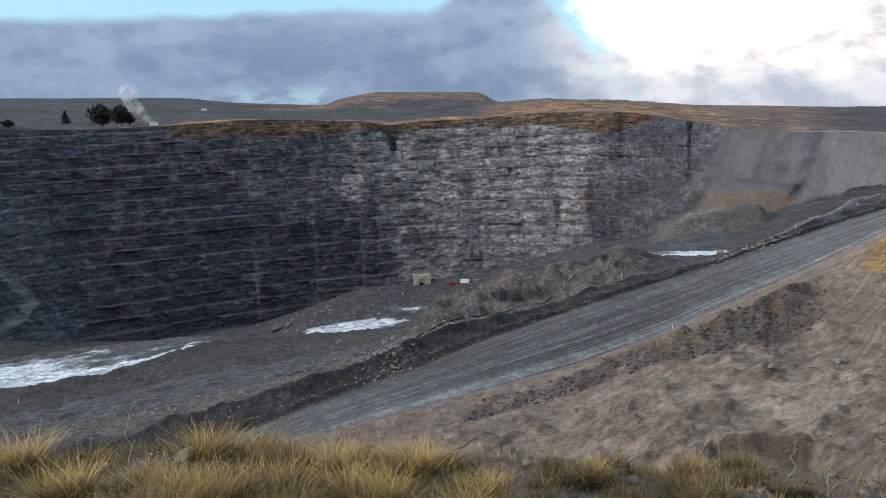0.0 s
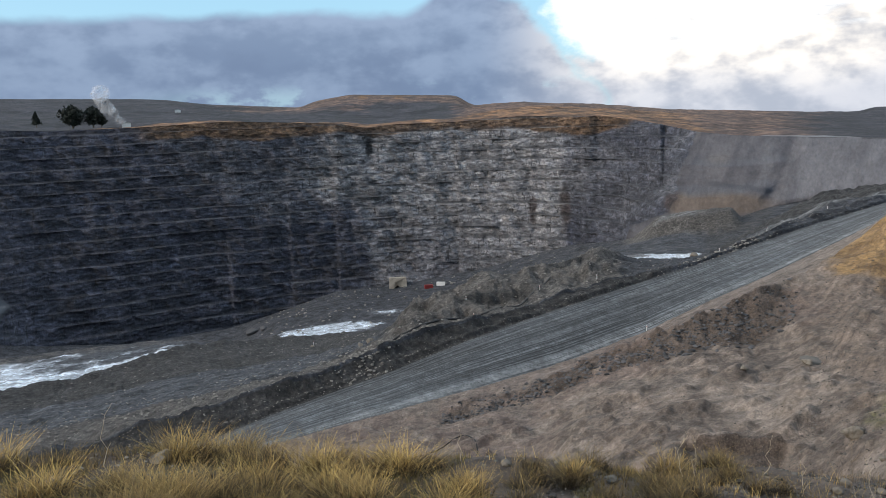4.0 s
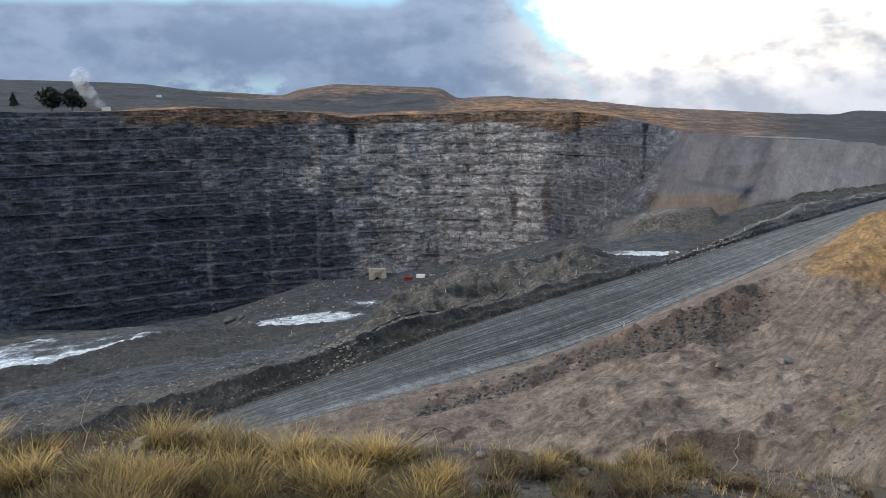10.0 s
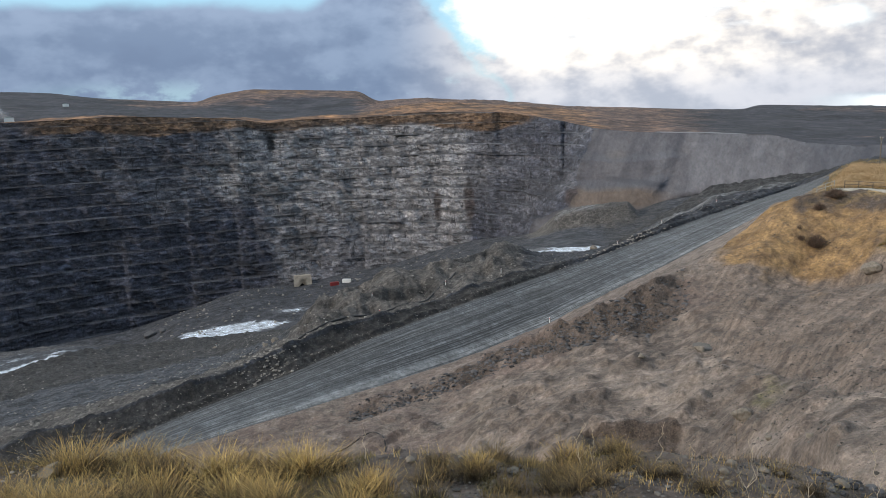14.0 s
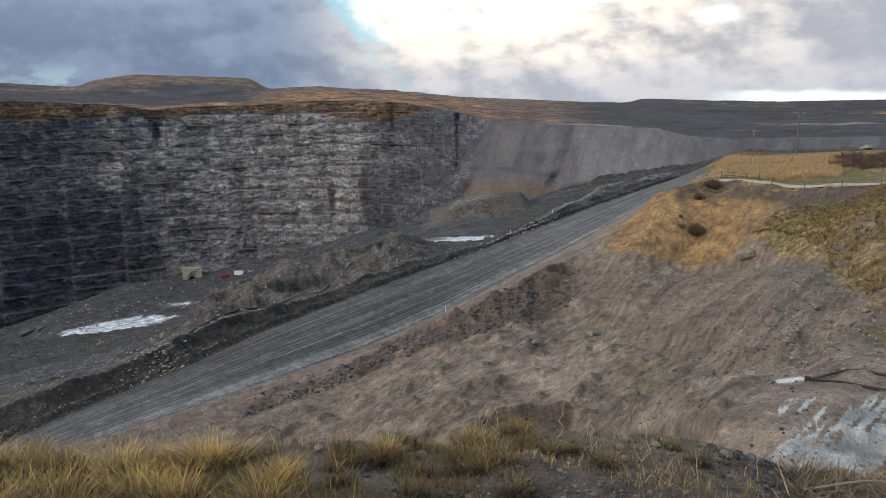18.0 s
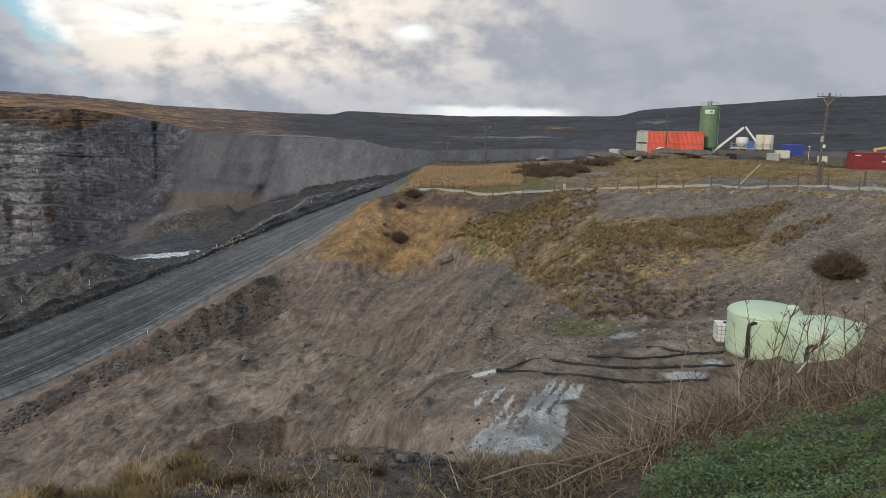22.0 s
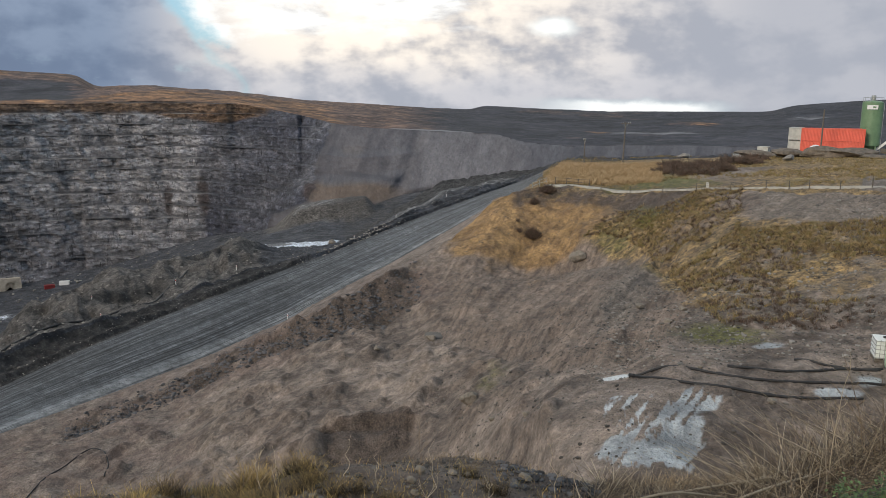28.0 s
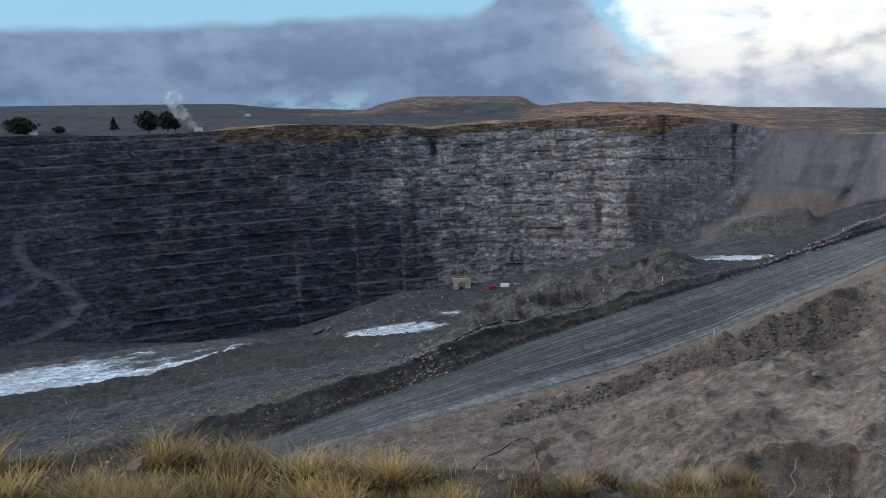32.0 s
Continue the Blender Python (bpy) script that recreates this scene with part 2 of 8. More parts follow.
LINES = [
    # edge of the lookout
    [(-36, 7, -20.2), (-30, 7, -20.6), (-22, 6.7, -21.6), (-15, 6.5, -22.7), (-8, 6.4, -24.2), (0, 6.3, -24.6), (12, 6.4, -25.2), (18, 6.6, -25.6), (23, 6.9, -24.9), (30, 7.4, -24.2), (35, 7.6, -24.2), (41, 8, -24.7), (46, 8.6, -25.4), (52, 10.5, -24.6), (60, 14, -21.4), (67, 16.5, -18.5), (73, 17, -15.5), (84, 15, -11), (180, 9, -11)],
    # toe of its slope
    [(-36, 45, -30), (0, 50, -31), (9, 54, -31), (14, 51, -30), (20, 47, -28.5), (30, 42, -28.5), (36, 32, -29), (40, 25, -29), (46, 26, -26.5), (53, 31, -23.5), (60, 36, -20.3), (67, 36, -17.5), (73, 33, -14.5), (84, 26, -10), (180, 30, -5.5)],
    # near side of the gully floor
    [(-36, 64, -26), (0, 66, -26), (9, 63, -26.2), (14, 58, -26), (17.5, 57, -25), (20, 56, -24.1), (25, 56, -23.7), (30, 52, -23.6), (34, 44, -23), (38, 34, -22.4), (43, 34, -20.6), (50, 37, -18.9), (60, 41, -17.3), (67, 40, -16), (73, 36, -13.2), (84, 30, -9), (180, 35, -5)],
    # foot of the bank
    [(-36, 76, -25), (0, 76, -22.9), (10, 79, -21.6), (15, 77, -20.2), (20, 76, -18.9), (23, 78, -18.0), (27, 79, -17.1), (30, 72, -17.5), (34, 60, -18.7), (38.6, 46, -19.4), (43, 42.5, -18.8), (46, 44, -17), (50, 47, -16.1), (58, 48, -14.9), (65, 45, -14.2), (73, 40, -11.6), (84, 35, -8.5), (180, 48, -4.5)],
    # ledge half way up
    [(-36, 79, -24.7), (0, 80, -22.9), (5, 83, -22.0), (9, 85, -20.7), (13.6, 86, -19.0), (18.5, 85, -17.6), (22.7, 85, -16.6), (25.2, 86, -16.2), (27, 88, -15), (29, 92, -13.2), (31.6, 97, -12), (35.3, 100, -12.4), (38.2, 98, -12.2), (41.3, 93, -11.4), (44.5, 83, -11.7), (47, 70, -12.4), (50, 68, -10.9), (58, 65, -10), (65, 58, -9.4), (73, 52, -8), (84, 46, -6.4), (180, 66, -4)],
    # rim of the gully and edge of the high ground
    [(-36, 81, -24.6), (-1, 84, -22.0), (5, 87, -21.0), (10.8, 90, -19.4), (15.7, 91, -17.3), (19.4, 90, -15.6), (22.8, 91, -14.1), (26.2, 96, -12.3), (28.7, 102, -11.2), (31, 110, -9.4), (33.3, 113, -7.1), (36.5, 115, -6.3), (42, 112, -6.7), (47, 104, -6.2), (51.5, 95, -5.9), (59, 84, -5.5), (64, 75, -5.3), (68, 68, -5.4), (72, 64, -5.5), (84, 60, -5.2), (180, 85, -3.5)],
    ROAD_NEAR + HILL_6,
    ROAD_FAR + HILL_7,
    # top of the roadside bank
    [(-36, 98, -21.2), (-22, 97.5, -20.4), (-14.4, 98, -19.4), (-6, 102, -17.7), (-1, 106.5, -16.4), (5, 114, -15.1), (10.7, 124, -13.6), (17, 139, -11.8), (21.3, 152, -10.9), (25, 167, -9.3), (29, 187, -7.5), (33, 212, -6.2), (35.5, 236, -5.6), (38, 180, -4.4), (42, 175, -4.2), (47, 180, -4), (50.6, 182, -3.5), (56, 190, -3.2), (61, 190, -3.3), (66, 170, -3.6), (72, 165, -3.5), (84, 150, -3), (180, 240, -1.8)],
    # beyond it: the lower road, the spoil ridge, the second bank
    [(-36, 185, -19), (-22, 185, -18.6), (-12, 185, -17.9), (-6, 188, -17.2), (-2.2, 150, -16.3), (0, 146, -14.9), (2.4, 147, -13.2), (5.8, 152, -12.2), (9, 158, -11.75), (12.3, 170, -10.9), (14.7, 186, -9.9), (16.3, 200, -10.5), (19, 218, -11.1), (22.3, 222, -10.3), (24.3, 228, -9.1), (26.1, 233, -8.0), (28.1, 238, -6.8), (29.5, 242, -5.95), (31.4, 250, -5.6), (33.6, 258, -5.35), (36.3, 270, -5.0), (39, 215, -4.3), (47, 215, -4), (51, 220, -3.6), (61, 230, -3.4), (72, 220, -3.2), (84, 200, -2.5), (180, 300, -1.6)],
    # bank of the settling pond
    [(-36, 232, -16.4), (-22, 236, -16.7), (-15.6, 252, -15.5), (-10, 268, -15.6), (-2, 280, -15.6), (3, 285, -15), (10, 285, -13), (15, 292, -11), (18, 300, -10.8), (21, 306, -10.7), (26, 310, -10), (32, 330, -8.5), (37, 340, -6.8), (42, 300, -5.4), (60, 300, -4.6), (84, 280, -2.4), (180, 360, -1.5)],
    # lip of the pit
    [(-36, 318, -14.2), (-22, 325, -14.5), (-15, 330, -14.8), (-10, 340, -15.7), (-5, 350, -15.8), (0, 362, -15.4), (8, 370, -13), (14, 370, -10.9), (16, 372, -10.4), (21.3, 380, -10.2), (26, 390, -10), (32, 400, -8), (38, 400, -6), (44, 400, -5), (60, 400, -4.2), (84, 380, -2.3), (180, 450, -1.5)],
    # pit floor
    [(-36, 420, -19), (-20, 420, -19.5), (-13, 430, -18), (-9, 440, -15.5), (-1, 450, -14.9), (5, 460, -14.6), (12, 450, -12.5), (16, 440, -10), (20, 440, -9), (26, 450, -8), (32, 450, -7), (38, 450, -5.6), (44, 460, -4.8), (60, 460, -4), (84, 460, -2.2), (180, 520, -1.4)],
    # foot of the far wall and of the dump
    [(-36, 540, -13), (-28, 560, -13.2), (-24, 562, -14), (-18, 565, -14.7), (-12, 578, -14.4), (-8, 588, -13.5), (-4, 596, -12.4), (0, 600, -12.3), (6.6, 602, -11.3), (10, 600, -10.4), (13, 588, -9.7), (16.6, 548, -9.4), (20, 500, -8.4), (23.4, 490, -8.1), (26, 495, -7.1), (28.5, 500, -6.6), (34, 500, -6), (38, 500, -5.2), (44, 510, -4.6), (60, 510, -3.8), (84, 520, -2.1), (180, 600, -1.4)],
    # its crest
    [(-36, 700, 0.2), (-29, 690, 0), (-22, 682, -0.4), (-16, 672, -0.35), (-11, 672, -0.2), (-3.5, 682, -0.6), (-1.5, 684, -1), (0.5, 690, -0.8), (5, 700, -0.8), (9.3, 702, -0.55), (15, 690, -0.7), (17.4, 682, -1.1), (19.2, 655, -1.45), (21.4, 610, -2.0), (24, 578, -2.3), (26, 570, -2.4), (33, 575, -2.65), (35, 560, -3.2), (38, 560, -3.4), (44, 570, -3.2), (60, 580, -3), (84, 600, -1.8), (180, 700, -1.2)],
    # country behind
    [(-36, 950, 0.5), (-22, 930, 0.2), (-12, 930, 0.2), (-6, 960, 0), (0, 980, -0.3), (5, 960, -0.2), (8, 860, 0), (10, 840, 0.15), (15, 850, -0.2), (20, 900, -0.7), (30, 1000, -1.6), (40, 1000, -2), (50, 1000, -1.6), (60, 950, -1.5), (72, 950, -1), (84, 950, -0.6), (180, 1100, -0.8)],
    # skyline
    [(-36, 1500, 1.9), (-29, 1500, 1.8), (-22, 1500, 1.65), (-15, 1500, 1.4), (-12, 1480, 1.0), (-6.0, 1400, 0.55), (-4.9, 1350, 1.0), (-2.4, 1320, 1.35), (5.0, 1320, 1.05), (6.1, 1380, 0.3), (10, 1450, 0.3), (16, 1500, -0.1), (20, 1500, -0.5), (31, 1500, -1), (32, 1490, -0.7), (40, 1500, -1), (51, 1500, -0.85), (52.6, 1400, -0.4), (56, 1400, -0.1), (62, 1400, 0.4), (69, 1400, 0.8), (75, 1400, 0.7), (84, 1400, 0.6), (180, 1600, 0.4)],
    [(-36, 4600, -0.6), (84, 4600, -1.2), (180, 4600, -1)],
]
NAMES = ["lookout", "slope", "toe", "floor", "batter", "rim", "verge", "road", "bank", "lower", "flat", "lip", "drop", "pit", "wall", "country", "hills", "far"]
ROWS = [44, 26, 26, 110, 60, 56, 12, 26, 24, 44, 24, 24, 10, 30, 0, 24, 34, 3]
BENCH = 8.2

fine = np.arange(-36, 84.001, 0.112)
coarse = np.arange(88, 322, 4.0)
bearing = np.concatenate([fine, coarse])
COLS = len(bearing)


def line_of(knots):
    """Distance and height of a line at every bearing, rounded off at its bends."""
    first = knots[0]
    k = np.array(knots + [(324, first[1], first[2])], float)
    grid = np.arange(-40, 330, 0.1)
    r, d = np.interp(grid, k[:, 0], k[:, 1]), np.interp(grid, k[:, 0], k[:, 2])
    w = np.hanning(17)
    w /= w.sum()
    pad = lambda v: np.convolve(np.pad(v, 8, mode="edge"), w, mode="valid")
    r, d = pad(r), pad(d)
    r, d = np.interp(bearing, grid, r), np.interp(bearing, grid, d)
    return r, r * np.tan(np.radians(d))


lines = [(np.full(COLS, 0.004), np.full(COLS, -1.6))] + [line_of(k) for k in LINES]
sin_b, cos_b = np.sin(np.radians(bearing)), np.cos(np.radians(bearing))


def sheet_rows(i):
    """Distance and height, row by row, between lines i and i + 1."""
    (r0, z0), (r1, z1) = lines[i], lines[i + 1]
    if NAMES[i] != "wall":
        t = np.linspace(0, 1, ROWS[i] + 1)[:, None]
        return r0 + (r1 - r0) * t, z0 + (z1 - z0) * t
    levels, run = [], []
    for k in range(-20, 1):
        for f in (0.04, 0.1, 0.2, 0.34, 0.48, 0.62, 0.76, 0.9, 0.98):
            levels.append((k + f) * BENCH), run.append(k + 0.34 * f)
        levels.append((k + 1.0) * BENCH), run.append(k + 0.95)
    levels, run = np.array(levels)[:, None], np.array(run)[:, None]
    wob = 1.2 * rough(bearing * 10, bearing * 0, 60, 4, 5)[None, :]
    z = np.clip(levels + wob, z0, z1)
    z[0], z[-1] = z0, z1
    at = lambda h: np.interp(h, (levels)[:, 0], run[:, 0])
    u = (at(z) - at(z0)) / np.maximum(at(z1) - at(z0), 1e-3)
    plain = (z - z0) / np.maximum(z1 - z0, 1e-3)
    dump = step(18.6, 21.4, bearing + 3.4 * step(0.45, 0.1, plain)) * step(200, 100, bearing)
    left = 0.75 * step(-20, -25, bearing + 0 * z)
    w = np.clip(dump + left * step(0.75, 0.5, plain) * 0.7, 0, 1)
    lobe = np.interp(plain, [0, 0.28, 0.36, 0.6, 0.68, 1], [0, 0.14, 0.42, 0.52, 0.74, 1])
    part_left = step(27.4, 26.4, bearing + 3 * (0.5 - plain)) * dump
    u = u * (1 - w) + (plain * (1 - part_left) + lobe * part_left) * w
    return r0 + (r1 - r0) * np.clip(u, 0, 1), z


def sheet(name, first, last, material, shape, lo=-40, hi=400):
    """One piece of the ground between two lines; shape(x, y, r, z, part) gives the small relief."""
    rs, zs, tags = [], [], []
    for i in range(first, last):
        r, z = sheet_rows(i)
        cut = slice(0, None) if i == last - 1 else slice(0, -1)
        rs.append(r[cut]), zs.append(z[cut]), tags.append(np.full(r[cut].shape, i))
    r, z, tag = np.concatenate(rs), np.concatenate(zs), np.concatenate(tags)
    x, y = r * sin_b, r * cos_b
    dx, dy, dz = shape(x, y, r, z, tag)
    x, y, z = x + dx, y + dy, z + dz
    return mesh_grid(name, x, y, z, material, lo, hi), (x, y, z)


def mesh_grid(name, x, y, z, material, lo=-40, hi=400):
    n, m = x.shape
    keep = np.arange(m)
    closed = lo < -36
    if not closed:
        keep = keep[(bearing >= lo) & (bearing <= hi)]
    idx = np.arange(n * m).reshape(n, m)
    j0 = keep if closed else keep[:-1]
    j1 = (keep + 1) % m if closed else keep[1:]
    a, b_, c, d = idx[:-1][:, j0], idx[:-1][:, j1], idx[1:][:, j1], idx[1:][:, j0]
    quads = np.stack([a, b_, c, d], -1).reshape(-1, 4)[:, ::-1]
    used, inv = np.unique(quads, return_inverse=True)
    co = np.stack([x.ravel(), y.ravel(), z.ravel()], 1)[used]
    quads = inv.reshape(-1, 4)
    me = bpy.data.meshes.new(name)
    me.vertices.add(len(co)), me.vertices.foreach_set("co", co.astype(np.float32).ravel())
    me.loops.add(quads.size), me.loops.foreach_set("vertex_index", quads.astype(np.int32).ravel())
    me.polygons.add(len(quads))
    me.polygons.foreach_set("loop_start", np.arange(0, quads.size, 4, dtype=np.int32))
    me.polygons.foreach_set("use_smooth", np.ones(len(quads), bool))
    me.update(calc_edges=True)
    me.materials.append(material)
    ob = new(name, me)
    ob["kind"] = "structure"
    ob["used"] = len(used)
    return ob, used


# ---- materials ----
def material(name):
    m = bpy.data.materials.new(name)
    m.use_nodes = True
    k = Nodes(m.node_tree)
    return m, k, k.n["Principled BSDF"]


def place(k):
    return k.n.new("ShaderNodeTexCoord").outputs["Object"]


def zones(k, name="zone"):
    a = k.n.new("ShaderNodeAttribute")
    a.attribute_name = name
    s = k.n.new("ShaderNodeSeparateColor")
    k.l.new(a.outputs["Color"], s.inputs[0])
    return s.outputs[0], s.outputs[1], s.outputs[2], a.outputs["Alpha"]


def relief(k, bsdf, height, strength, distance):
    bump = k.n.new("ShaderNodeBump")
    k.put(bump.inputs["Height"], height)
    bump.inputs["Strength"].default_value, bump.inputs["Distance"].default_value = strength, distance
    k.l.new(bump.outputs[0], bsdf.inputs["Normal"])


def upward(k):
    """How far a face looks up."""
    return k.parts(k.n.new("ShaderNodeNewGeometry").outputs["Normal"])[2]


def edged(k, mask, p, scale, width=0.25):
    """A mask with a ragged border."""
    n = k.noise(p, scale, 5, 0.65)
    return k.step(0.5 - width, 0.5 + width, k.add(mask, k.mul(k.sub(n, 0.5), 1.1)))


def mottle(k, col, p, scales, amount):
    """Uneven tone at several sizes."""
    for sc in scales:
        n = k.noise(p, sc, 5, 0.7)
        g = k.n.new("ShaderNodeMapRange")
        k.put(g.inputs[0], n)
        g.inputs[1].default_value, g.inputs[2].default_value = 0.36, 0.64
        g.inputs[3].default_value, g.inputs[4].default_value = 1 - amount, 1 + amount
        col = k.mix(1.0, col, g.outputs[0], "MULTIPLY")
    return col


def radial(k, p):
    """Bearing in degrees and distance in the plan, for streaks that run down slopes."""
    x, y, z = k.parts(p)
    return k.mul(k.math("ARCTAN2", x, y), 57.296), k.math("SQRT", k.add(k.mul(x, x), k.mul(y, y)))


def make_earth():
    """Dug earth: brown-grey spoil with ochre clay, dry grass, grey gravel and pale sludge on it."""
    m, k, s = material("dug_earth")
    p = place(k)
    grass, ochre, grey, sludge = zones(k)
    moss, dark, red, bare = zones(k, "zone_b")
    fine = k.noise(p, 5.0, 8, 0.72)
    mid = k.noise(p, 0.55, 7, 0.66)
    wide = k.noise(p, 0.09, 4, 0.6)
    grit = k.cells(p, 7.0)[0]
    az, r = radial(k, p)
    run = k.noise(k.vector(k.sub(k.mul(az, 2.2), k.mul(r, 0.37)), k.mul(r, 0.03), 0.0), 1.0, 7, 0.64)
    col = k.mix(k.step(0.3, 0.72, mid), (0.065, 0.049, 0.04), (0.225, 0.178, 0.146))
    col = k.mix(k.mul(k.step(0.45, 0.62, wide), 0.55), col, (0.285, 0.233, 0.194))
    col = k.mix(k.mul(edged(k, red, p, 0.5), 0.75), col, k.mix(mid, (0.1, 0.068, 0.056), (0.17, 0.125, 0.105)))
    slope = k.mix(k.step(0.3, 0.72, run), (0.1, 0.073, 0.058), (0.255, 0.194, 0.151))
    slope = k.mix(k.mul(k.step(0.42, 0.36, run), 0.4), slope, (0.075, 0.056, 0.047))
    col = k.mix(k.mul(bare, 0.85), col, slope)
    col = k.mix(k.mul(edged(k, grey, p, 0.4), 0.9), col, k.mix(k.step(0.3, 0.7, fine), (0.08, 0.066, 0.056), (0.24, 0.2, 0.165)))
    clay = k.mix(k.step(0.3, 0.72, mid), (0.15, 0.09, 0.042), (0.36, 0.22, 0.09))
    clay = k.mix(k.mul(k.step(0.46, 0.36, run), 0.35), clay, (0.15, 0.1, 0.06))
    col = k.mix(k.mul(edged(k, ochre, p, 0.25, 0.42), 0.92), col, clay)
    tuft = k.noise(p, 1.6, 7, 0.72)
    gold = k.mix(k.step(0.34, 0.68, tuft), (0.07, 0.05, 0.03), (0.36, 0.24, 0.1))
    gold = k.mix(k.mul(k.step(0.53, 0.66, wide), 0.6), gold, k.mix(tuft, (0.06, 0.05, 0.018), (0.25, 0.205, 0.055)))
    col = k.mix(k.mul(edged(k, grass, p, 0.35, 0.3), 0.92), col, gold)
    col = k.mix(edged(k, dark, p, 0.6), col, k.mix(k.step(0.3, 0.75, fine), (0.04, 0.029, 0.023), (0.13, 0.098, 0.078)))
    col = k.mix(k.mul(edged(k, moss, p, 0.7, 0.3), 0.9), col, k.mix(tuft, (0.035, 0.04, 0.013), (0.17, 0.16, 0.045)))
    pale = k.mix(k.step(0.36, 0.66, mid), (0.2, 0.215, 0.225), (0.5, 0.53, 0.545))
    wet = edged(k, sludge, p, 0.7, 0.16)
    col = k.mix(k.step(0.16, 0.1, grit), col, k.mix(mid, (0.13, 0.118, 0.105), (0.27, 0.25, 0.225)))
    col = mottle(k, col, p, (2.4, 0.8), 0.27)
    col = mottle(k, col, p, (7.0, 0.22), 0.22)
    clod = k.cells(p, 2.2)[0]
    col = k.mix(k.mul(k.step(0.17, 0.08, clod), 0.5), col, (0.04, 0.031, 0.026))
    col = k.mix(wet, col, mottle(k, pale, p, (0.5, 1.5), 0.15))
    k.put(s.inputs["Base Color"], col)
    k.put(s.inputs["Roughness"], k.sub(0.92, k.mul(wet, 0.35)))
    relief(k, s, k.add(k.mul(fine, 0.4), k.add(k.mul(mid, 1.3), k.add(k.mul(grit, -0.3), k.mul(k.mul(run, bare), 0.7)))), 1.0, 0.25)
    return m


def make_road():
    """Graded haul road: dark crushed rock, wheel lines along it, a pale dusty strip on the near side."""
    m, k, s = material("haul_road")
    along, across, _, _ = zones(k)
    p = place(k)
    lines = k.noise(k.vector(k.mul(along, 5.0), k.mul(across, 24.0), 0.0), 1.0, 5, 0.7)
    broad = k.noise(k.vector(k.mul(along, 3.0), k.mul(across, 6.0), 2.0), 1.0, 3, 0.6)
    fine = k.noise(p, 2.4, 6, 0.7)
    col = k.mix(k.step(0.4, 0.6, lines), (0.019, 0.022, 0.025), (0.115, 0.122, 0.132))
    col = k.mix(k.mul(k.step(0.42, 0.68, broad), 0.45), col, (0.08, 0.084, 0.085))
    pale = k.mul(k.step(0.2, 0.06, k.add(across, k.mul(k.sub(broad, 0.5), 0.22))), k.step(0.0, 0.05, across))
    col = k.mix(k.mul(pale, 0.75), col, k.mix(lines, (0.13, 0.137, 0.14), (0.27, 0.28, 0.285)))
    col = k.mix(k.mul(k.step(0.93, 1.0, across), 0.8), col, (0.03, 0.03, 0.031))
    thin = k.noise(k.vector(k.mul(along, 9.0), k.mul(across, 60.0), 5.0), 1.0, 4, 0.75)
    col = k.mix(k.mul(k.step(0.48, 0.42, thin), 0.9), col, (0.01, 0.011, 0.012))
    col = k.mix(k.mul(k.step(0.56, 0.62, thin), 0.5), col, (0.19, 0.195, 0.2))
    col = mottle(k, col, p, (1.2, 0.3), 0.3)
    k.put(s.inputs["Base Color"], col)
    k.put(s.inputs["Roughness"], k.sub(0.85, k.mul(lines, 0.25)))
    relief(k, s, k.add(lines, k.mul(fine, 0.4)), 0.8, 0.3)
    return m


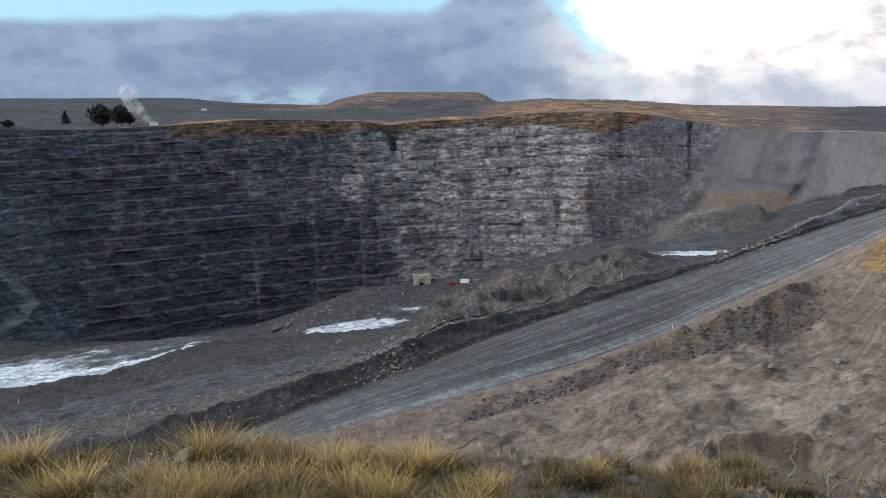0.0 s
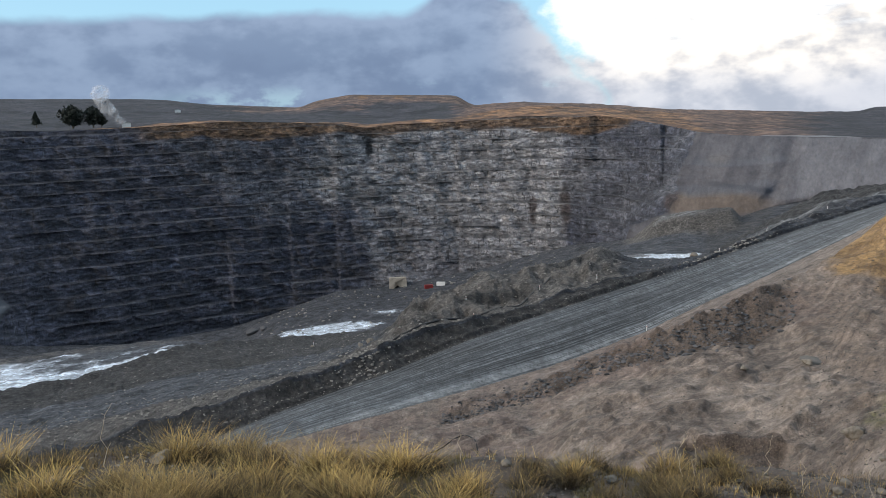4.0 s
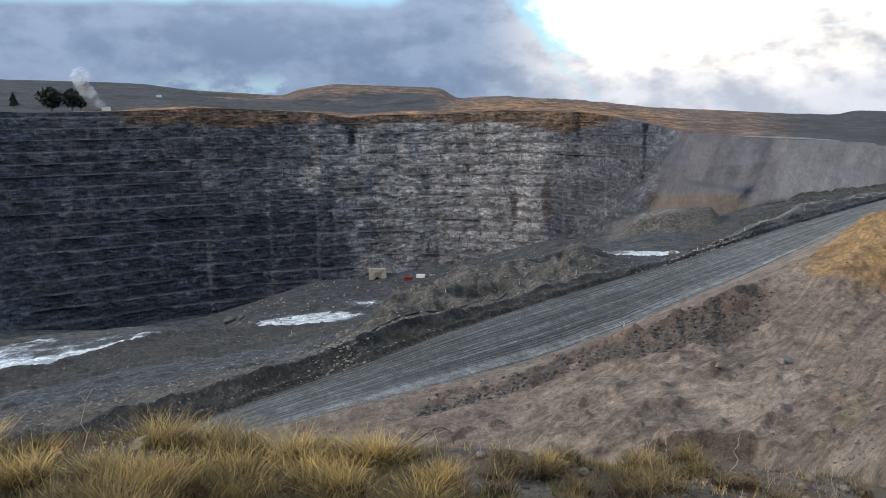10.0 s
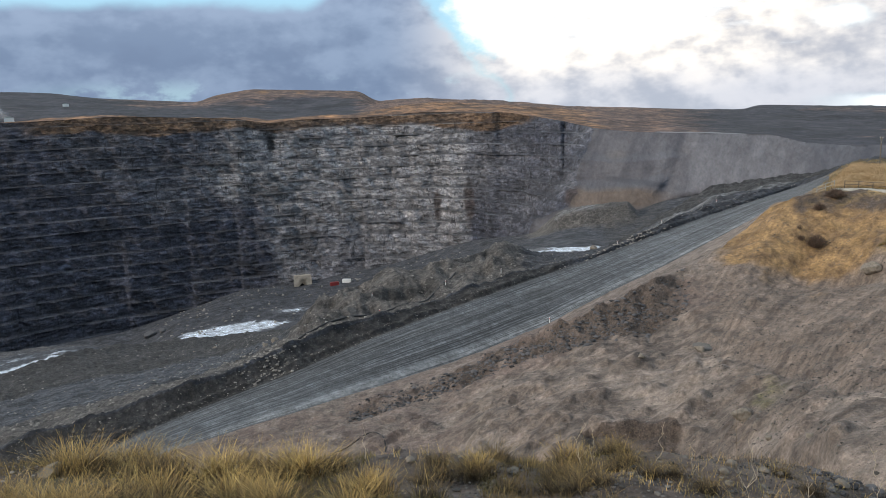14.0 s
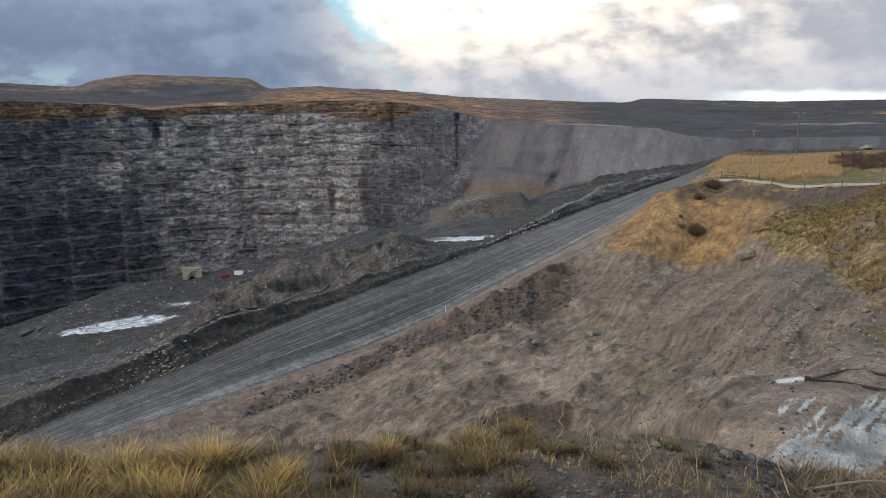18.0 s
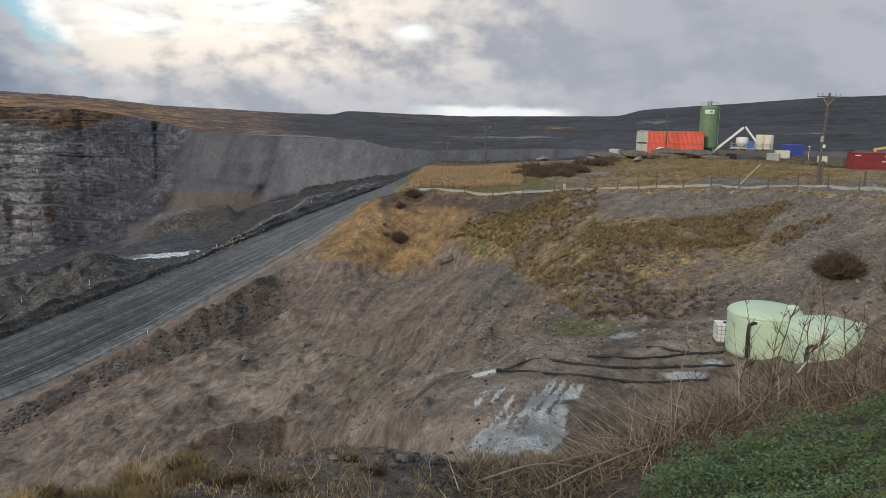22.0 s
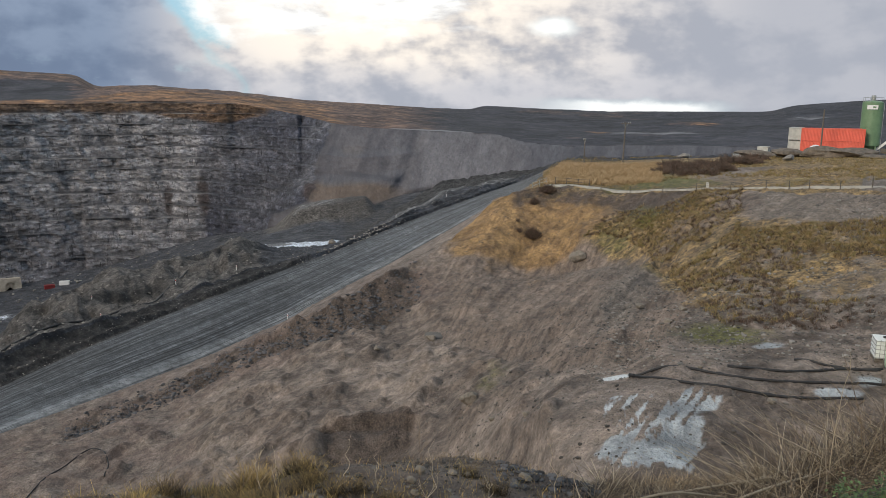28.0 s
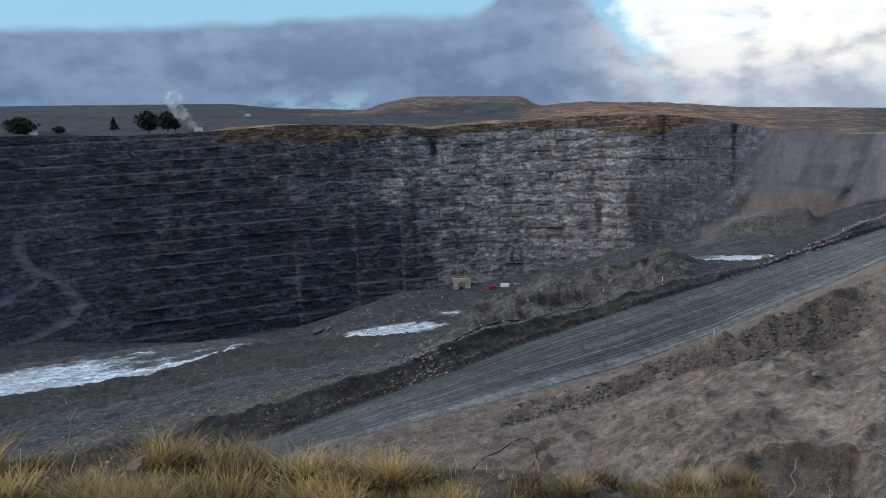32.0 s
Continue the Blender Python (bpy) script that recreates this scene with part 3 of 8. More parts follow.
def make_spoil():
    """Banks and flats below the road: grey spoil, pale dust on the tops, sheets of pale tailings."""
    m, k, s = material("grey_spoil")
    p = place(k)
    pale_z, brown, shine, track = zones(k)
    sombre, streaky, _, _ = zones(k, "zone_b")
    fine = k.noise(p, 1.1, 8, 0.74)
    mid = k.noise(p, 0.16, 6, 0.65)
    az, r = radial(k, p)
    run = k.noise(k.vector(k.sub(k.mul(az, 1.6), k.mul(r, 0.16)), k.mul(r, 0.03), 0.0), 1.0, 6, 0.66)
    col = k.mix(k.step(0.34, 0.7, mid), (0.02, 0.022, 0.029), (0.055, 0.058, 0.068))
    col = k.mix(k.mul(k.step(0.5, 0.72, fine), 0.6), col, (0.1, 0.095, 0.092))
    dust = k.mix(k.step(0.3, 0.72, fine), (0.046, 0.041, 0.037), (0.15, 0.134, 0.12))
    dust = k.mix(k.mul(k.mul(k.step(0.54, 0.4, run), streaky), 0.7), dust, (0.06, 0.05, 0.042))
    col = k.mix(k.mul(edged(k, brown, p, 0.15), 0.88), col, dust)
    wheel_lines = k.noise(k.vector(k.mul(az, 0.5), k.mul(r, 0.55), 4.0), 1.0, 4, 0.65)
    col = k.mix(k.mul(edged(k, track, p, 0.1, 0.2), 0.88), col, k.mix(k.step(0.4, 0.62, wheel_lines), k.mix(brown, (0.032, 0.036, 0.044), (0.11, 0.11, 0.112)), k.mix(brown, (0.095, 0.1, 0.112), (0.27, 0.272, 0.275))))
    # sombre tone: dark earth with shade put into the colour
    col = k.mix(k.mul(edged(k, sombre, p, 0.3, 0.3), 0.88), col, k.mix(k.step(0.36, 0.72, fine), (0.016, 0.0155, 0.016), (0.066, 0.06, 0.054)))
    streak = k.noise(k.stretch(p, (0.05, 0.35, 0.2), (0, 0, 25)), 1.0, 7, 0.72, 1.2)
    tail = k.mix(k.step(0.32, 0.54, streak), (0.16, 0.165, 0.175), (0.64, 0.7, 0.78))
    wet = edged(k, pale_z, p, 0.09, 0.14)
    col = k.mix(wet, col, tail)
    col = mottle(k, col, p, (3.0, 0.9, 0.3), 0.42)
    col = mottle(k, col, p, (0.08,), 0.25)
    stones = k.cells(p, 1.3)[0]
    col = k.mix(k.mul(k.step(0.13, 0.08, stones), k.sub(1.0, wet)), col, (0.17, 0.162, 0.15))
    k.put(s.inputs["Base Color"], col)
    k.put(s.inputs["Roughness"], k.sub(0.93, k.mul(shine, 0.6)))
    relief(k, s, k.add(k.mul(fine, 0.9), k.add(mid, k.mul(k.mul(run, streaky), 1.5))), 1.0, 0.9)
    return m


def make_wall():
    """Blasted schist of the far wall: blue-black to grey-brown with its shaded and lit parts painted in, dusty berms,
    rusty scars.
    """
    m, k, s = material("blasted_schist")
    p = place(k)
    light, rust, dump, scar = zones(k)
    berm, under, track, crest = zones(k, "zone_b")
    az, r = radial(k, p)
    h = k.parts(p)[2]
    # flat drawing of the face: metres along it and up it
    face = k.vector(k.mul(az, 11.2), h, k.mul(r, 0.05))
    strata = k.noise(k.stretch(face, (0.16, 0.3, 1.0), (0, 0, 24)), 1.0, 8, 0.74, 0.5)
    blocks = k.cells(k.stretch(face, (0.16, 0.42, 1.0), (0, 0, -32)), 1.0)
    wide = k.noise(p, 0.016, 4, 0.6)
    crack = k.noise(k.stretch(face, (0.34, 0.09, 1.0), (0, 0, 38)), 1.0, 7, 0.75, 1.2)
    chip = k.noise(k.stretch(face, (0.55, 0.2, 1.0), (0, 0, 40)), 1.0, 4, 0.7)
    # dim and bright tones: rock colour mixed with painted-in shade and light
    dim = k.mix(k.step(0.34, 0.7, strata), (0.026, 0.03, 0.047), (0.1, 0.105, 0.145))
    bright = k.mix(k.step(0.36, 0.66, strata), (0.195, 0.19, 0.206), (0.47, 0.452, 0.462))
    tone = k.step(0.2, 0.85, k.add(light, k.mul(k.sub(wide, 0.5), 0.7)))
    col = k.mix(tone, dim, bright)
    col = k.mix(k.mul(k.step(0.56, 0.64, chip), k.add(0.22, k.mul(tone, 0.5))), col, k.mix(tone, (0.22, 0.23, 0.26), (0.47, 0.445, 0.43)))
    col = k.mix(k.mul(k.step(0.45, 0.36, crack), 0.8), col, (0.02, 0.02, 0.024))
    col = k.mix(k.mul(edged(k, rust, p, 0.06), 0.8), col, k.mix(strata, (0.032, 0.022, 0.021), (0.11, 0.074, 0.062)))
    col = k.mix(k.mul(edged(k, crest, p, 0.06), 0.9), col, k.mix(k.step(0.35, 0.7, strata), (0.07, 0.04, 0.025), (0.28, 0.165, 0.085)))
    col = mottle(k, col, k.stretch(p, (1, 1, 1.9), (10, 0, 0)), (0.3, 0.1, 0.03), 0.36)
    # shading at the foot of every batter, painted as a dark band
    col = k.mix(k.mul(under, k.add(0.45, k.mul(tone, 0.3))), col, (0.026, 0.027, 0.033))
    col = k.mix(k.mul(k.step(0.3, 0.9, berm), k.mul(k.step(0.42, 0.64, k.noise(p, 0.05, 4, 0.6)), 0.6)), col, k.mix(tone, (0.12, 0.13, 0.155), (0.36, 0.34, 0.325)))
    fan = k.noise(k.vector(k.add(k.mul(az, 0.9), k.mul(h, -0.035)), k.mul(h, 0.035), 1.0), 1.0, 6, 0.58)
    spoil = k.mix(k.step(0.3, 0.72, fan), k.mix(light, (0.05, 0.049, 0.06), (0.1, 0.093, 0.1)), k.mix(light, (0.1, 0.096, 0.106), (0.165, 0.155, 0.163)))
    spoil = k.mix(k.mul(k.step(0.25, 0.85, rust), 0.75), spoil, k.mix(fan, (0.085, 0.06, 0.045), (0.16, 0.118, 0.086)))
    spoil = mottle(k, spoil, face, (0.5, 0.14), 0.14)
    col = k.mix(edged(k, dump, p, 0.08, 0.12), col, spoil)
    haul = k.mul(k.step(0.35, 0.7, track), k.sub(1.0, k.mul(dump, 0.2)))
    col = k.mix(haul, col, k.mix(dump, k.mix(strata, (0.055, 0.06, 0.072), (0.13, 0.138, 0.155)), k.mix(fan, (0.045, 0.045, 0.055), (0.07, 0.07, 0.08))))
    col = k.mix(k.mul(edged(k, scar, p, 0.12), 0.85), col, (0.012, 0.012, 0.014))
    k.put(s.inputs["Base Color"], col)
    s.inputs["Roughness"].default_value = 0.88
    up = k.add(k.mul(strata, 1.4), k.add(k.mul(blocks[0], 1.2), k.mul(crack, 0.9)))
    relief(k, s, k.mul(up, k.sub(1.0, k.mul(k.math("MAXIMUM", dump, track), 0.8))), 1.0, 4.0)
    return m


def make_hills():
    """Moor and old dumps behind the pit: dark heath, rusty tussock, bare tips."""
    m, k, s = material("moor")
    p = place(k)
    tussock, tip, pale, _ = zones(k)
    wide = k.noise(p, 0.012, 6, 0.65)
    mid = k.noise(p, 0.06, 6, 0.7)
    col = k.mix(k.step(0.34, 0.68, wide), (0.009, 0.0105, 0.016), (0.03, 0.03, 0.04))
    col = k.mix(k.mul(k.step(0.5, 0.7, mid), 0.5), col, (0.055, 0.05, 0.053))
    col = k.mix(k.mul(edged(k, tip, p, 0.015), 0.85), col, k.mix(k.step(0.35, 0.7, mid), (0.065, 0.04, 0.033), (0.185, 0.11, 0.075)))
    col = k.mix(k.mul(edged(k, tussock, p, 0.03), 0.95), col, k.mix(k.step(0.35, 0.68, mid), (0.075, 0.04, 0.024), (0.25, 0.132, 0.06)))
    col = mottle(k, col, p, (0.2, 0.06, 0.02), 0.35)
    col = k.mix(edged(k, pale, p, 0.05), col, (0.19, 0.19, 0.2))
    k.put(s.inputs["Base Color"], col)
    s.inputs["Roughness"].default_value = 0.95
    relief(k, s, k.add(wide, mid), 1.0, 1.6)
    return m


EARTH, ROAD, SPOIL, WALL, HILLS = make_earth(), make_road(), make_spoil(), make_wall(), make_hills()


# ---- ground, road, pit ----
def spot(a, d, a0, d0, da, dd, turn=0.0):
    """A soft round patch by bearing and dip."""
    t = radians(turn)
    u, v = a - a0, d - d0
    u, v = u * math.cos(t) + v * math.sin(t), -u * math.sin(t) + v * math.cos(t)
    return np.exp(-((u / da) ** 2 + (v / dd) ** 2) * 1.0)


def between(a, knots):
    return np.interp(a, [q[0] for q in knots], [q[1] for q in knots])


def colour(ob_used, name, r=0, g=0, b=0, a=0):
    ob, used = ob_used
    at = ob.data.color_attributes.new(name, "FLOAT_COLOR", "POINT")
    shape = np.broadcast(r, g, b, a).shape
    v = np.stack([np.broadcast_to(q, shape).ravel()[used] for q in (r, g, b, a)], 1)
    at.data.foreach_set("color", np.clip(v, 0, 1).astype(np.float32).ravel())


AZ = bearing[None, :]


def ground_shape(x, y, r, z, tag):
    a = AZ + 0 * r
    dz = np.zeros_like(z)
    dz += np.where(tag <= 1, (0.18 * rough(x, y, 2.6, 5, 11) + (0.05 + 0.06 * step(8, 16, a)) * rough(x, y, 0.8, 4, 13, 0.6)) * np.clip((r - 1.5) / 3, 0, 1), 0)
    dz += np.where(tag == 1, 1.0 * rough(x, y, 7, 5, 12) * np.clip((r - lines[1][0]) / 6, 0, 1), 0)
    r3, r4 = lines[3][0][None, :], lines[4][0][None, :]
    # the trench cut into the gully floor, its face ragged
    face = r3 + 1.3 * rough(a * 1.0, 0 * a, 2.6, 3, 21, 0.45) + 2.6
    cut = step(20.0, 21.6, a + 0.5 * rough(x, y, 2.5, 3, 22)) * step(29.4, 27.0, a) * step(face + 0.25, face - 0.1, r) * step(r3 - 9, r3 - 6, r)
    dz -= 1.15 * cut
    cut2 = step(13.2, 14.2, a) * step(19.6, 18.4, a) * step(face - 1.2, face - 2.6, r) * step(r3 - 9, r3 - 6, r)
    dz -= 1.8 * cut2
    # heaps and ruts on the floor
    floor = step(0, 4, r - r3 + 3) * step(3, -3, r - r4) * step(-2, 8, a) * step(80, 70, a)
    heaps = 2.0 * np.maximum(0, rough(x, y, 5.2, 2, 31)) + 1.3 * np.maximum(0, rough(x + 0.5 * y, 1.6 * y - 0.8 * x, 2.8, 3, 32)) - 0.3 * np.maximum(0, rough(x, y, 3.0, 2, 33))
    west = step(44, 34, a)
    dz += floor * (heaps * (0.35 + 0.65 * west))
    ruts = np.sin(x * 4.2 + 2.0 * np.sin(y * 0.5)) * 0.07 * step(24, 27, a) * step(34, 30, a) * step(64, 68, r) * step(78, 74, r)
    dz += ruts
    # dark face of dumped rock between the gully floor and the road
    r5, r6 = lines[5][0][None, :], lines[6][0][None, :]
    rocky = step(r5 - 2.0, r5 + 0.5, r) * step(r6 + 1.5, r6 - 0.5, r) * step(1, 6, a) * step(31, 27, a)
    dz += rocky * (0.6 * rough(x, y, 2.0, 4, 42, 0.65) + 0.45 * rough(a * 2.0, 0 * a, 2.4, 4, 43, 0.6) * step(r5 - 1, r5 + 2.5, r))
    dz += 0.55 * step(r6 - 1.0, r6 + 0.8, r) * step(r6 + 4.5, r6 + 1.5, r) * step(1, 6, a) * step(30, 26, a) * np.clip(0.7 + 1.6 * rough(a * 1.4, 0 * a, 1.6, 3, 44), 0, 1.6)
    # rills down the bare batter
    batter = step(-1, 3, r - r4) * step(2, -2, r - lines[6][0][None, :])
    rill = rough(a * 1.5 - (r - r4) * 0.25, r * 0.02, 2.6, 6, 51, 0.6)
    bare = step(30, 33, a) * step(50, 45, a)
    dz += batter * (0.5 * rough(x, y, 6, 5, 52, 0.6) + bare * 0.8 * rill)
    # gullied face under the near rim to the north
    face_n = step(22, 25, a) * step(36, 33, a) * step(-2, 3, r - lines[5][0][None, :] + 6) * step(6, -1, r - lines[5][0][None, :])
    dz += face_n * 0.35 * rough(a * 1.1, r * 0.03, 0.8, 4, 53, 0.6)
    # high ground
    top = step(-1, 4, r - lines[6][0][None, :]) * step(33, 36, a)
    dz += top * (0.5 * rough(x, y, 9, 4, 61) + 0.9 * np.maximum(0, rough(x, y, 26, 3, 62)) * step(90, 130, r))
    # strip between the rim and the road
    strip = step(24, 16, a) * step(50, 62, r)
    dz += strip * (0.5 * rough(x, y, 5, 5, 71) + 0.06 * np.sin(r * 1.1 + 3 * rough(x, y, 14, 2, 72)))
    dz += step(26, 30, r) * (0.1 + 0.32 * (1 - floor)) * rough(x, y, 1.9, 5, 73, 0.62)
    edge = step(0, 2.5, lines[7][0][None, :] - r)
    return 0 * x, 0 * x, dz * edge


ground, (gx, gy, gz) = sheet("ground", 0, 7, EARTH, ground_shape)
gr = np.hypot(gx, gy)
gd = np.degrees(np.arctan2(gz, gr))
ga = AZ + 0 * gr
n1, n2 = rough(gx, gy, 12, 4, 81), rough(gx, gy, 3, 4, 82)
an, dn = ga + 3.2 * n1 + 1.0 * n2, gd + 1.0 * n1 + 0.4 * n2
rim_r, foot_r = lines[6][0][None, :], lines[4][0][None, :]
lookout = gr < lines[1][0][None, :] + 2.0
clump = step(-0.2, 0.06, rough(gx + 0.6 * gy, gy - 0.2 * gx, 15, 5, 85, 0.6) + 0.35 * n2)
golden = step(38.5, 42, an) * step(66, 60, an) * step(foot_r + 3, foot_r + 12, gr) * step(-15.4, -14.0, dn)
golden *= step(-1.0, 1.0, dn - between(ga, [(38, -9.6), (41, -10.4), (44.3, -12.2), (46.6, -13.8), (49, -16), (70, -16)]))
golden *= step(1.0, -1.0, dn - between(ga, [(36, -6.2), (46, -6.2), (51, -7.4), (56.5, -8.4), (62, -8.0), (66, -10), (70, -13)]))
golden *= 0.5 + 0.5 * clump
edge_turf = step(33.6, 35, ga) * step(50, 44, an) * step(1.7, 0.7, between(ga, [(33, -7.1), (36.5, -6.3), (42, -6.7), (47, -6.2), (52, -5.9)]) - gd + 0.8 * n1) * (gr < rim_r + 2)
top_grass = (gr > rim_r - 2) * step(34.5, 36, ga) * step(76, 66, an) * (1 - 0.95 * spot(an, dn, 47.5, -4.9, 2.6, 0.7))
apron = (gr > rim_r - 1.0) & (gr < rim_r + 22) & (ga > 57)
top_grass *= np.where(apron, 0.12, 1.0)
near_grass = lookout * step(46, 30, an) * (0.25 + 0.75 * step(16, 6, an)) * np.clip(0.35 + 1.4 * rough(gx, gy, 1.4, 4, 83), 0.05, 0.75)
near_grass = np.maximum(near_grass, 0.7 * lookout * np.clip(step(80, 88, ga) + step(4.0, 2.5, gr), 0, 1))
grass_z = np.clip(golden * 0.9 + top_grass * 0.8 + near_grass, 0, 1)
ochre_lo = between(ga, [(27.5, -10.3), (31.2, -11.4), (35.7, -12.5), (38.4, -11.3), (39.5, -9.6), (42, -8.4)])
ochre_z = step(28.2, 30.6, an) * step(43.0, 39.6, an) * step(-0.55, 0.75, gd - ochre_lo + 0.9 * n2 + 0.6 * n1) * (gr < rim_r + 2)
grey_z = step(49, 53, an) * step(foot_r + 1, foot_r + 8, gr) * (gr < rim_r + 24) * (1 - golden)
grey_z = np.maximum(grey_z, 0.85 * spot(an, dn, 42.5, -13.5, 3.2, 3.0, 35))
grey_z = np.clip(grey_z + 0.75 * step(20, 12, an) * (gr > 60) * 0.6, 0, 1)
flow_u, flow_v = (ga - 45.5) * 0.6 + (gd + 22) * 0.8, (gd + 22) * 0.6 - (ga - 45.5) * 0.8
flow = rough(flow_u * 0.5, flow_v * 2.4, 0.8, 4, 86, 0.6) + 0.5 * n2
fan = step(40.6, 42.4, ga + 1.5 * n2) * step(50.2, 47.5, ga + 2 * n2) * step(-25.5, -24.2, gd) * step(-19.3, -20.8, gd + 0.8 * n2 - 0.12 * (ga - 45))
sludge_z = fan * np.clip(0.47 + 1.1 * flow + 0.25 * (ga - 45) / 3, 0, 0.9) + 1.25 * spot(ga, gd, 47.4, -23.3, 1.3, 0.6, 20) + 0.5 * spot(ga, gd, 43.4, -23.4, 1.6, 0.5)
sludge_z += 1.1 * spot(ga, gd, 42.6, -19.15, 1.3, 0.16, 14) + 1.15 * spot(ga, gd, 57.2, -18.3, 1.5, 0.32, 8) + 1.0 * spot(ga, gd, 58.8, -17.3, 0.9, 0.4, 10)
sludge_z += 0.62 * spot(ga, gd, 52.5, -16.0, 1.8, 0.3, 12) + 0.42 * spot(ga, gd, 50.5, -19.3, 5.0, 0.7, 8) * np.clip(0.8 + flow, 0, 1.4)
sludge_z *= (gr > 24)
colour(ground, "zone", grass_z, ochre_z, grey_z, sludge_z)
moss_z = 0.9 * spot(an, dn, 43.5, -5.9, 5.5, 0.45) + 0.95 * spot(an, dn, 50.0, -15.4, 2.8, 0.7) + 0.75 * spot(an, dn, 43.0, -8.4, 1.6, 0.7) + 0.5 * golden * step(0, 0.3, n1) + 0.55 * near_grass + 0.45 * spot(an, dn, 33.6, -19.8, 1.8, 1.4)
edge_5, edge_6 = lines[5][0][None, :], lines[6][0][None, :]
rock_line = step(edge_5 - 2.5, edge_5, gr + 2.0 * n2) * step(edge_6 + 1.2, edge_6 - 0.6, gr + 1.5 * n2) * step(0, 6, ga) * step(29.5, 26, ga) * np.clip(0.95 + 1.2 * rough(gx, gy, 5, 4, 84), 0, 1)
dark_z = 0.85 * rock_line + 0.85 * spot(an, dn, 47.5, -4.6, 3.0, 0.5) + 0.62 * edge_turf + 0.45 * lookout * step(-0.05, 0.25, n2) + 0.4 * lookout * step(6, 15, ga) * step(58, 50, ga) + 0.7 * step(20.0, 21.6, ga + 0.8 * n2) * step(29.0, 27.0, ga) * (gr < lines[3][0][None, :] + 3.2) * (gr > 40) + 0.75 * step(52, 56, an) * (gr < 18) * (gr > 3.5) + 0.5 * near_grass
# left side of the gully: its shade painted as a soft dark patch
dark_z += 0.42 * spot(an, dn, 22.5, -19.5, 4.0, 2.6) + 0.4 * golden * step(0.0, -0.25, n1)
red_z = 0.8 * step(27, 14, an) * step(edge_5 - 7, edge_5 - 1, gr + 3 * n2) + 0.7 * step(16, 11, an) * (gr > 45) + 0.8 * spot(an, dn, 27.5, -13.5, 4, 1.8)
bare_z = step(27, 31, an) * step(49, 46, an) * step(foot_r - 2, foot_r + 5, gr) * (gr < rim_r)
colour(ground, "zone_b", moss_z, dark_z, red_z, bare_z)
tagged(ground[0], "brown dug earth with grass, clay and pale sludge", "ground", kind="structure")


def road_shape(x, y, r, z, tag):
    t = np.linspace(0, 1, x.shape[0])[:, None]
    ends = t * (1 - t) * 4
    return 0 * x, 0 * x, ends * (0.12 * rough(x, y, 4, 4, 91) + 0.1) * step(36, 33, AZ)


road, (rx, ry, rz) = sheet("road", 7, 8, ROAD, road_shape, -36, 36.5)
hill_top, hill_xy = sheet("ground_high", 7, 8, EARTH, lambda x, y, r, z, tag: (0 * x, 0 * x, np.minimum(1, 4 * np.linspace(0, 1, x.shape[0]) * np.linspace(1, 0, x.shape[0]))[:, None] * 0.5 * rough(x, y, 9, 4, 61)), 36.4, 400)
run_along = (rx * 0.848 + ry * 0.53) / 100.0 + 0.5
colour(road, "zone", np.clip(run_along / 4, 0, 1), np.linspace(0, 1, rx.shape[0])[:, None] + 0 * rx)
colour(hill_top, "zone", 0.8 + 0 * rx, 0, 0)
colour(hill_top, "zone_b", 0.2 + 0 * rx, 0, 0)
tagged(road[0], "dark graded haul road with wheel lines and a dusty edge", "road", kind="structure")
tagged(hill_top[0], "rough golden tussock ground behind the hill edge", "ground", kind="structure")


def bank_shape(x, y, r, z, tag):
    a = AZ + 0 * r
    t8 = np.clip((r - lines[8][0][None, :]) / np.maximum(lines[9][0] - lines[8][0], 1)[None, :], 0, 1)
    t9 = (r - lines[9][0][None, :]) / np.maximum(lines[10][0] - lines[9][0], 1)[None, :]
    south = step(37, 35, a)
    dz = np.where(tag == 8, 0.35, 0.8) * rough(x, y, 7, 5, 101) + np.where(tag == 8, 0.55, 0.8) * rough(x, y, 2.8, 5, 105, 0.62)
    # ditch and low windrow along the road, then a steep face up to the crest
    rise = (lines[9][1] - lines[8][1])[None, :]
    dz += np.where(tag == 8, (np.power(t8, 2.6) - t8) * rise + 0.55 * np.exp(-((t8 - 0.3) / 0.13) ** 2) - 0.35 * np.exp(-((t8 - 0.1) / 0.09) ** 2), 0) * south
    spoil = step(-2, 2, a) * step(18, 15, a) * (tag == 9)
    dz += spoil * (3.4 * rough(x, y, 13, 5, 102, 0.62) + 1.0 * rough(a * 2.0 + r * 0.06, r * 0.02, 1.6, 4, 106)) * step(0, 0.25, t9)
    dz -= 3.2 * spot(a, r, 7.4, 133, 2.2, 6) + 1.5 * spot(a, r, 3.0, 132, 1.2, 5)
    second = step(21, 25, a) * step(37, 35, a) * (tag == 9)
    dz += second * 1.2 * rough(x, y, 10, 4, 103)
    dz -= second * 0.7 * step(0.0, 0.2, t9) * step(1.0, 0.75, t9)
    pond_bank = np.exp(-((r - lines[11][0][None, :]) / 5.0) ** 2) * step(2, -4, a)
    dz += pond_bank * (1.4 + 0.8 * rough(x, y, 9, 4, 104))
    edge = np.clip((r - lines[8][0][None, :]) / 1.2, 0, 1) * np.clip((lines[12][0][None, :] - r) / 3, 0, 1)
    return 0 * x, 0 * x, dz * edge * step(90, 80, a)


